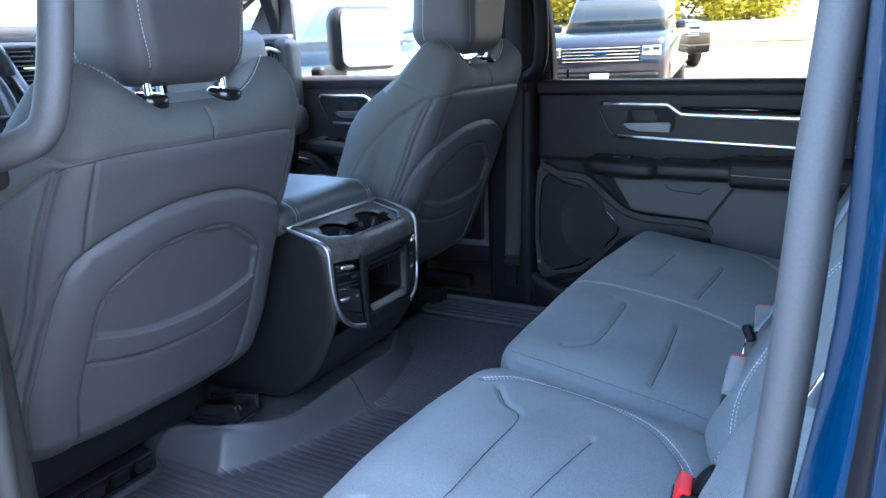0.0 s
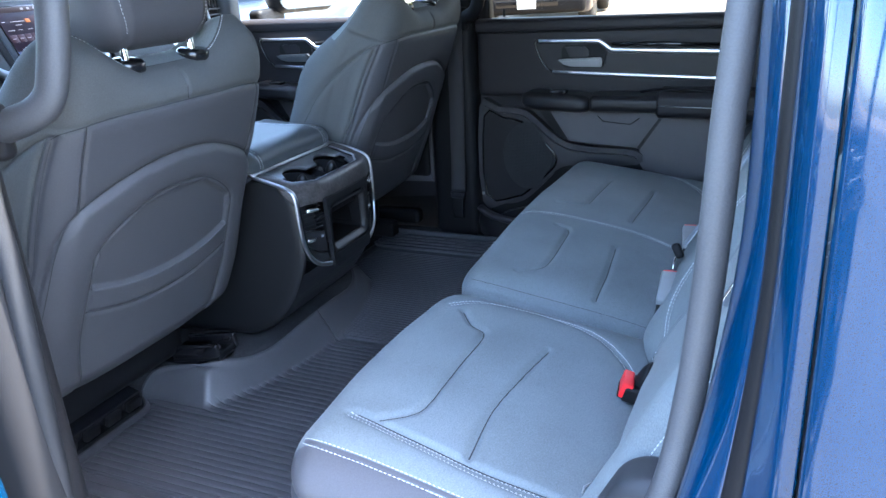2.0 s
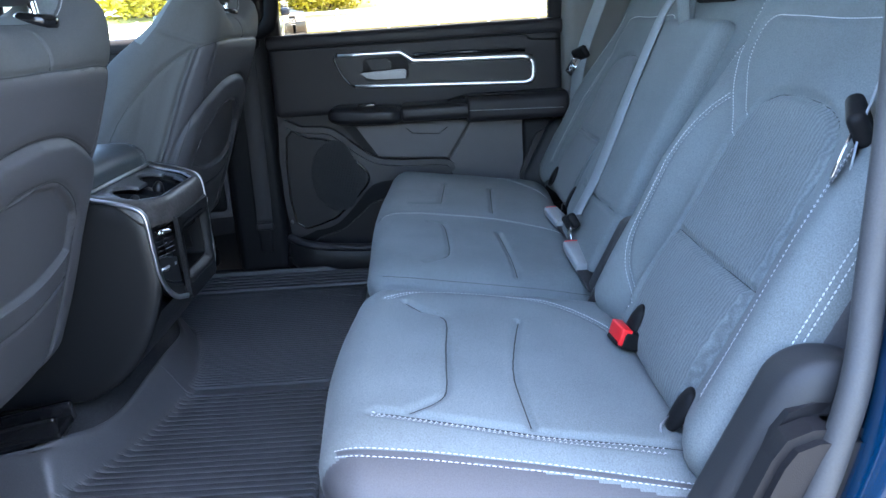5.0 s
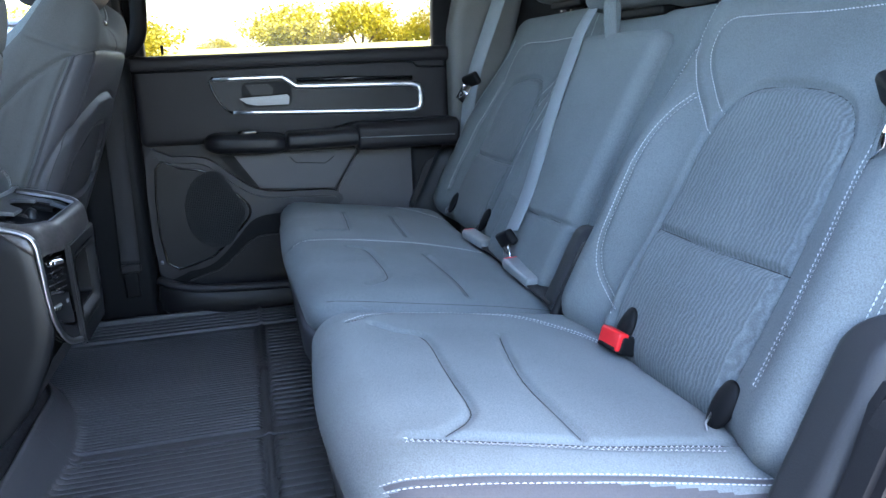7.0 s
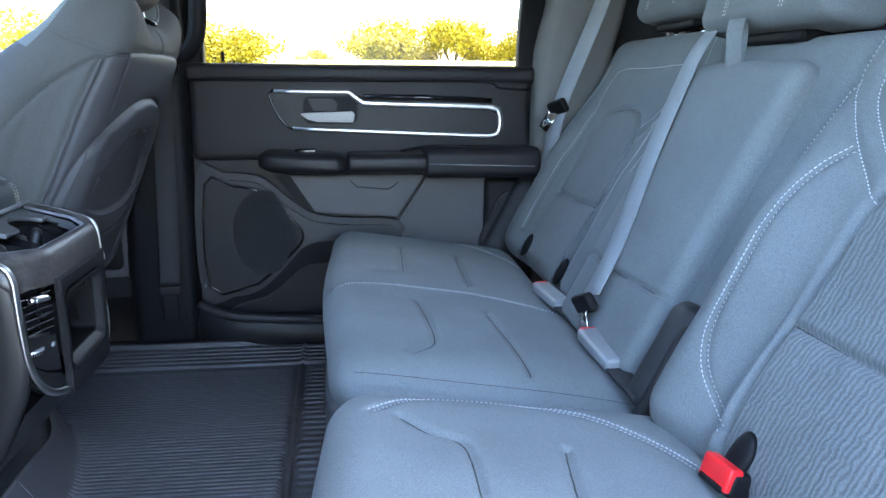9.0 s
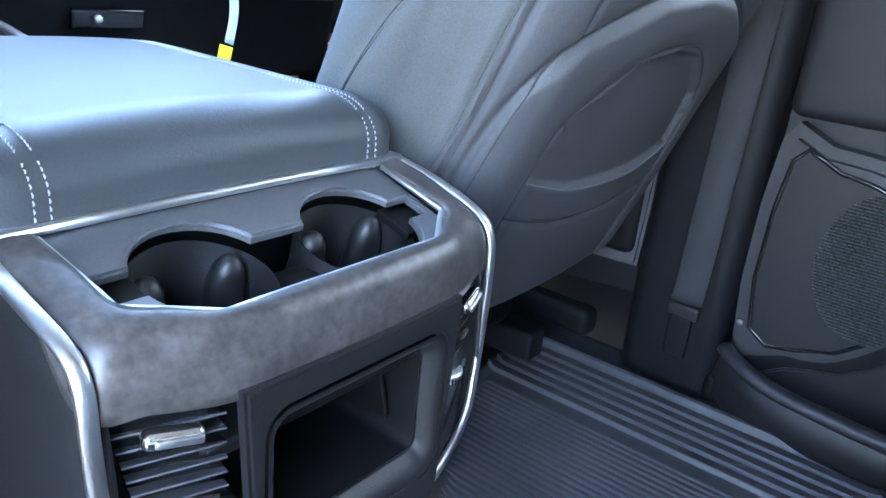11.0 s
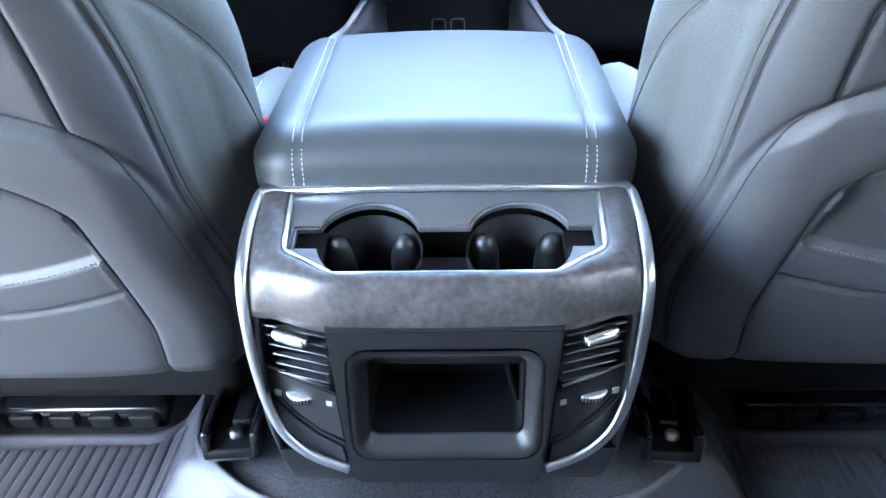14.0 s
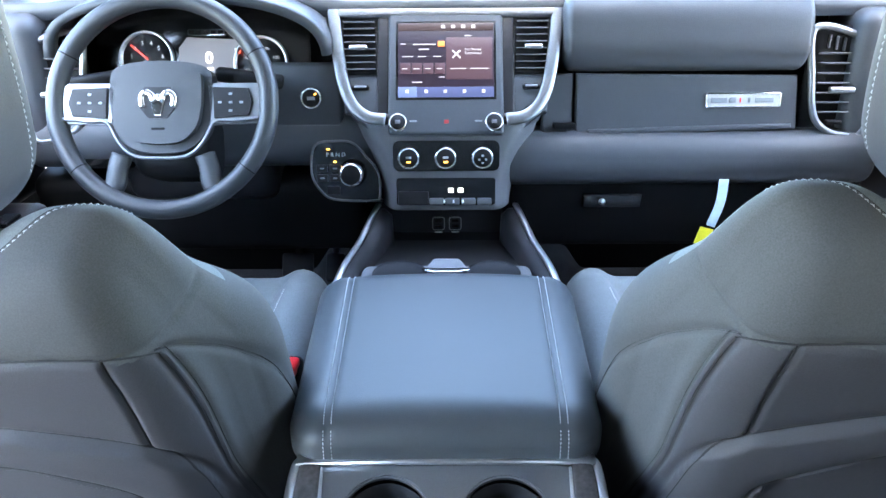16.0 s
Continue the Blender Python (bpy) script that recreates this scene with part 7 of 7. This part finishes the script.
GRILLE = material("speaker_cloth", (0.010, 0.010, 0.011), 0.6, stain=(8, 0.1))
_t = GRILLE.node_tree
_v, _b, _c = _t.nodes.new("ShaderNodeTexVoronoi"), _t.nodes.new("ShaderNodeBump"), _t.nodes.new("ShaderNodeTexCoord")
_v.inputs["Scale"].default_value, _v.inputs["Randomness"].default_value = 220, 0.0
_b.inputs["Strength"].default_value, _b.inputs["Distance"].default_value = 1.0, 0.003
_t.links.new(_c.outputs["Object"], _v.inputs["Vector"])
_t.links.new(_v.outputs["Distance"], _b.inputs["Height"])
_t.links.new(_b.outputs[0], _t.nodes["Principled BSDF"].inputs["Normal"])
rear_door = door("black inner panel of the closed rear door with silver bezel", "door_1")
front_door = copy_thing(rear_door, pose(0, 0.987, 0.02))
front_door.name = "door_2"
front_door["label"] = "black inner panel of the closed front passenger door"
left_door = copy_thing(rear_door, pose(0, 0.987, 0.02))
left_door.matrix_basis = pose(0, 0.987, 0.02) @ Matrix.Diagonal((-1, 1, 1, 1))
left_door.name = "door_3"
left_door["label"] = "black inner panel of the closed driver's door"
# the rear left door, swung wide open on its front edge
open_door = copy_thing(rear_door, pose(0, 0, 0))
open_door.matrix_basis = pose(-1.01, -0.12, 0, 0, 0, -90) @ pose(0.93, 0.11, 0) @ Matrix.Diagonal((-1, 1, 1, 1))
open_door.name = "door_4"
open_door["label"] = "black inner panel of the wide open rear left door"
skin = tagged(block("wall_door_skin", (0, 0, 0), (0.02, 0.88, 0.80), 0.009, PAINT, k=3), "blue painted outer skin of the open rear door", "door skin", kind="structure")
skin.matrix_basis = pose(-1.01, -0.12, 0, 0, 0, -90) @ pose(0, -0.44, 0.29)

# belt on the right-hand centre pillar
pb = thing("seat_belt", "dark grey front seat belt on the centre pillar", "seat belt", "front seat belts")
sweep("webbing", smooth_line([(0.70, -0.10, 1.05), (0.745, -0.09, 0.8), (0.775, -0.075, 0.5), (0.772, -0.07, 0.25), (0.768, -0.068, 0.17)], 6), strip_profile(0.046, 0.003), WEBBING_DARK, pb, up=(-1, -0.2, 0))
block("anchor_loop", (0.765, -0.068, 0.158), (0.012, 0.05, 0.022), 0.005, PLASTIC, pb, k=3)
block("anchor_plate", (0.768, -0.066, 0.115), (0.008, 0.035, 0.07), 0.003, PLASTIC_DARK, pb)
for s in (-1, 1):
    g = thing("grab_handle", "dark grey plastic grab handle on the pillar", "grab handle", "grab handles")
    y0 = -0.20 if s < 0 else -0.155
    c = smooth_line([(s * 0.80, y0 + 0.06, 0.70), (s * 0.765, y0 + 0.005, 0.725), (s * 0.752, y0 - 0.015, 0.78), (s * 0.735, y0 - 0.02, 0.88), (s * 0.715, y0 - 0.015, 0.98), (s * 0.715, y0 + 0.03, 1.03), (s * 0.72, y0 + 0.07, 1.05)], 6)
    # Left handle takes a lighter colour in place of the light falling on it.
    sweep("handle", c, ring(0.020, 14, 0.017), RUBBER if s < 0 else PLASTIC_DARK, g, up=(s, 0, 0.02))
    for z, yy in ((0.70, 0.065), (1.05, 0.075)):
        block("end_cap", (s * 0.795 if z < 1 else s * 0.725, y0 + yy, z), (0.03, 0.05, 0.07), 0.012, PILLAR_TRIM if s < 0 else PLASTIC_DARK, g, k=3)
gh = thing("grab_handle", "pale grey grab handle on the front pillar", "grab handle", "grab handles")
sweep("handle", smooth_line([(0.79, 1.04, 0.93), (0.75, 1.02, 0.93), (0.72, 0.92, 0.99), (0.69, 0.78, 1.06), (0.72, 0.74, 1.10)], 6), ring(0.016, 12), LIGHT_TRIM, gh)
for x, y, z in ((0.795, 1.04, 0.93), (0.725, 0.735, 1.105)):
    block("end_cap", (x, y, z), (0.03, 0.05, 0.05), 0.01, LIGHT_TRIM, gh, k=3)

# door mirror outside the passenger window
mir = thing("door_mirror", "black door mirror outside the passenger window", "mirror")
mm = pose(1.12, 0.68, 0.835, 0, 0, -25)
Pad((0.28, 0.12, 0.23), (0.05, 0.055, 0.06), (4, 3, 4), None, None, mm, k=5).make("housing", PLASTIC_DARK, mir)
MIRROR = material("mirror_glass", (0.13, 0.16, 0.19), 0.02, 1.0)
plate("mirror_glass", rounded_rect(-0.122, -0.098, 0.122, 0.098, 0.03), 0.004, mm @ frame_of((1, 0, 0), (0, 0, 1), (0, -1, 0), (0, -0.058, 0)), MIRROR, mir, bevel=0.001)
block("arm", (0.98, 0.74, 0.715), (0.16, 0.06, 0.06), 0.02, PLASTIC_DARK, mir, k=3)

# ---- outside ----
LEAN = math.tan(radians(1.6))        # the car park rises to the right of the cab


def ground_z(x, y=0.0):
    return -0.65 + LEAN * x


LOT = material("lot_concrete", (0.200, 0.168, 0.130), 0.9, grain=(40, 0.15), stain=(0.5, 0.18))
GRASS = material("dry_grass", (0.24, 0.23, 0.07), 0.95, grain=(8, 0.35), stain=(0.3, 0.25))
tagged(sheet("ground", lambda u, v: np.stack([-900 + 1800 * u, -900 + 1800 * v, ground_z(-900 + 1800 * u)], 1), 40, 40, LOT), "sunlit pale concrete car park", "ground", kind="structure")
# Added out of view: dark ground that cuts light bounced into the doorway.
DARK_GROUND = material("bounce_cut_ground", (0.06, 0.06, 0.062), 0.85, grain=(60, 0.25), stain=(0.7, 0.2))
tagged(sheet("ground_bounce_cut", lambda u, v: np.stack([-40 + 39.2 * u, -60 + 120 * v, ground_z(-40 + 39.2 * u) + 0.012], 1), 20, 20, DARK_GROUND), "unseen dark ground added beside the truck to cut bounced light", "road", kind="structure")
tagged(sheet("ground_verge", lambda u, v: np.stack([38 + 60 * u, -120 + 260 * v, ground_z(38 + 60 * u) + 0.05 + 1.4 * step01(u * 4) + 0 * v], 1), 20, 20, GRASS), "rising grass verge behind the fence", "verge", kind="structure")

LEAF = material("leaves", (0.34, 0.30, 0.02), 0.7, grain=(2, 0.4), stain=(0.5, 0.3))
BARK = material("bark", (0.12, 0.09, 0.06), 0.9, grain=(30, 0.3))


def tree_meshes(seed):
    rnd = random.Random(seed)
    bm = bmesh.new()
    tips = []

    def limb(a, b, ra, rb):
        d = (b - a)
        q = d.to_track_quat("Z", "Y").to_matrix().to_4x4()
        bmesh.ops.create_cone(bm, cap_ends=True, segments=7, radius1=ra, radius2=rb, depth=d.length, matrix=Matrix.Translation((a + b) / 2) @ q)
    top = Vector((rnd.uniform(-0.2, 0.2), rnd.uniform(-0.2, 0.2), 1.0))
    limb(Vector((0, 0, -0.3)), top, 0.16, 0.11)
    for i in range(7):
        a = 2 * math.pi * i / 7 + rnd.uniform(-0.3, 0.3)
        b = top + Vector((math.cos(a) * rnd.uniform(1.0, 2.0), math.sin(a) * rnd.uniform(1.0, 2.0), rnd.uniform(0.6, 2.4)))
        limb(top - Vector((0, 0, rnd.uniform(0, 0.5))), b, 0.08, 0.03)
        tips.append(b)
        for j in range(2):
            c = b + Vector((rnd.uniform(-0.9, 0.9), rnd.uniform(-0.9, 0.9), rnd.uniform(0.1, 0.9)))
            limb(b, c, 0.03, 0.012)
            tips.append(c)
    vs, fs = [], []
    for t in tips:
        for k in range(260):
            g = Vector((rnd.gauss(0, 0.5), rnd.gauss(0, 0.5), rnd.gauss(0, 0.4)))
            c = t + g
            s = rnd.uniform(0.07, 0.16)
            u = Vector((rnd.uniform(-1, 1), rnd.uniform(-1, 1), rnd.uniform(-1, 1))).normalized()
            w = u.orthogonal().normalized()
            o = len(vs)
            vs += [c + u * s, c + w * s * 0.6, c - u * s, c - w * s * 0.6]
            fs.append((o, o + 1, o + 2, o + 3))
    return bm, vs, fs


def tree(seed, x, y, k):
    root = thing("tree", "broad yellow-green leafy tree beyond the car park", "tree", "trees along the car park")
    bm, vs, fs = tree_meshes(seed)
    part("trunk", bm, BARK, root, smooth=True)
    c = link("crown", vs, fs, LEAF, root, smooth=False)
    root.matrix_basis = pose(x, y, ground_z(x), 0, 0, seed * 40) @ Matrix.Diagonal((k * 1.05, k * 1.05, k * 0.98, 1))
    return root


first = [tree(i + 1, x, y, 1.05) for i, (x, y) in enumerate(((56.0, -3.9), (57.0, -9.4), (56.0, -15.3)))]
spots = [(66, -21.0, 1.0), (70, -27, 1.1), (66, 1.5, 0.55), (48, 6.2, 0.9), (47, 9.6, 1.0), (49, 13.2, 1.0), (50, 17.5, 1.1), (52, 22.5, 1.1), (50, 28, 1.2), (54, 35, 1.2), (52, 43, 1.3), (75, -36, 1.2), (61, -6.6, 0.78), (62, -12.4, 0.72)]
for i, (x, y, k) in enumerate(spots):
    copy_thing(first[i % 3], pose(x, y, ground_z(x), 0, 0, 70 * i) @ Matrix.Diagonal((k / 0.9, k / 0.9, k / 1.1, 1)))

FENCE = material("white_fence", (0.8, 0.8, 0.78), 0.5, stain=(3, 0.05))
fence = thing("fence", "white rail fence along the grass verge", "fence")
for i in range(34):
    y = -20 + 2.4 * i
    block("post", (36.5, y, ground_z(36.5) + 0.55), (0.13, 0.13, 1.1), 0.02, FENCE, fence, k=1)
    for z in (0.35, 0.65, 0.95):
        block("rail", (36.5, y + 1.2, ground_z(36.5) + z), (0.05, 2.27, 0.14), 0.01, FENCE, fence, k=1)

TYRE = material("tyre", (0.02, 0.02, 0.02), 0.8, grain=(60, 0.2))
CAR_GLASS = material("car_glass", (0.03, 0.04, 0.05), 0.05, stain=(1, 0.1), coat=1.0)


def parked_car(label, paint, length, height, bonnet, m, group="parked cars", grille_bars=5):
    """A parked off-roader or truck, its nose towards local +x, its wheels at z = 0."""
    root = tagged(new("parked_car"), label, "car", group)
    half = 0.98
    def shell(name, prof, w0, w1, mat):
        vs, fs, n = [], [], len(prof)
        ws = [(-1, 0.10), (-0.96, 0.03), (-0.88, 0.0), (0.88, 0.0), (0.96, 0.03), (1, 0.10)]
        cx, cz = np.mean([p[0] for p in prof]), np.mean([p[1] for p in prof])
        for f, ins in ws:
            for x, z in prof:
                w = w0 + (w1 - w0) * np.clip((z - 0.9) / 0.9, 0, 1)
                vs.append((x + (cx - x) * ins * 0.25, f * w, z + (cz - z) * ins * 0.5))
        for i in range(len(ws) - 1):
            for j in range(n):
                fs.append((i * n + j, i * n + (j + 1) % n, (i + 1) * n + (j + 1) % n, (i + 1) * n + j))
        fs += [tuple(range(n))[::-1], tuple(range((len(ws) - 1) * n, len(ws) * n))]
        return link(name, vs, fs, mat, root)
    L = length
    shell("body", [(-L / 2, 0.45), (L / 2 - 0.1, 0.42), (L / 2, 0.6), (L / 2, bonnet - 0.12), (L / 2 - 0.12, bonnet), (L / 2 - 1.25, bonnet + 0.06), (-L / 2 + 0.05, bonnet + 0.05), (-L / 2, bonnet - 0.1)], half, half, paint)
    shell("cabin_glass", [(L / 2 - 1.3, bonnet + 0.03), (L / 2 - 2.0, height - 0.08), (-L / 2 + 0.5, height - 0.08), (-L / 2 + 0.25, bonnet + 0.03)], half - 0.05, half - 0.22, CAR_GLASS)
    shell("roof", [(L / 2 - 1.95, height - 0.10), (L / 2 - 2.15, height), (-L / 2 + 0.6, height), (-L / 2 + 0.4, height - 0.10)], half - 0.2, half - 0.22, paint)
    for y in (-1, 1):
        for x in (L / 2 - 0.95, -L / 2 + 1.0):
            w = lathe("wheel", [(0.20, -0.12), (0.36, -0.12), (0.40, -0.08), (0.40, 0.08), (0.36, 0.12), (0.20, 0.12)], frame_of((1, 0, 0), (0, 0, 1), (0, -1, 0), (x, y * 0.86, 0.40)), TYRE, root, n=24)
            lathe("rim", [(0.03, 0.13), (0.19, 0.10), (0.22, 0.125), (0.23, 0.10)], frame_of((1, 0, 0), (0, 0, y), (0, -y, 0), (x, y * 0.86, 0.40)), CHROME, w, n=20)
        block("headlight", (L / 2 - 0.02, y * 0.78, bonnet - 0.2), (0.08, 0.30, 0.16), 0.03, BRIGHT_CHROME, root, k=3)
        block("mirror", (L / 2 - 1.75, y * 1.08, bonnet + 0.12), (0.12, 0.16, 0.14), 0.04, paint, root, k=3)
    block("grille", (L / 2 + 0.0, 0, bonnet - 0.24), (0.05, 1.22, 0.26), 0.02, PLASTIC_DARK, root)
    for i in range(grille_bars):
        block("grille_bar", (L / 2 + 0.03, 0, bonnet - 0.34 + 0.05 * i), (0.03, 1.2, 0.018), 0.005, BRIGHT_CHROME, root)
    block("grille_badge", (L / 2 + 0.05, 0, bonnet - 0.24), (0.03, 0.2, 0.085), 0.012, PAINT, root, k=3)
    block("bumper", (L / 2, 0, 0.56), (0.2, 1.84, 0.24), 0.07, PLASTIC_DARK, root, k=3)
    block("intake", (L / 2 + 0.09, 0, 0.60), (0.03, 1.0, 0.10), 0.01, GLOSS_BLACK, root)
    block("number_plate", (L / 2 + 0.115, 0, 0.60), (0.01, 0.30, 0.15), 0.003, WHITE_INK, root)
    root.matrix_basis = m
    return root


NAVY = material("navy_car_paint", (0.012, 0.02, 0.045), 0.3, 0.4, stain=(1, 0.1), coat=1.0)
BLACK_CAR = material("bronze_car_paint", (0.035, 0.025, 0.015), 0.3, 0.4, stain=(1, 0.1), coat=1.0)
SILVER_CAR = material("silver_blue_paint", (0.05, 0.07, 0.10), 0.3, 0.5, stain=(1, 0.1), coat=1.0)
lean_deg = -2.6


def car_pose(x, y, turn):
    return Matrix.Translation((x, y, ground_z(x))) @ pose(0, 0, 0, 0, lean_deg, 0) @ pose(0, 0, 0, 0, 0, turn)


parked_car("dark navy off-roader with a chrome barred grille, parked facing the cab", NAVY, 5.3, 1.95, 1.2, car_pose(13.4, 3.2, 188))
parked_car("black and bronze pickup parked further off", BLACK_CAR, 5.6, 1.95, 1.25, car_pose(23.0, 5.4, 214), grille_bars=4)
parked_car("silver-blue pickup parked beside the cab", SILVER_CAR, 5.5, 1.95, 1.2, car_pose(4.6, 3.75, 196))
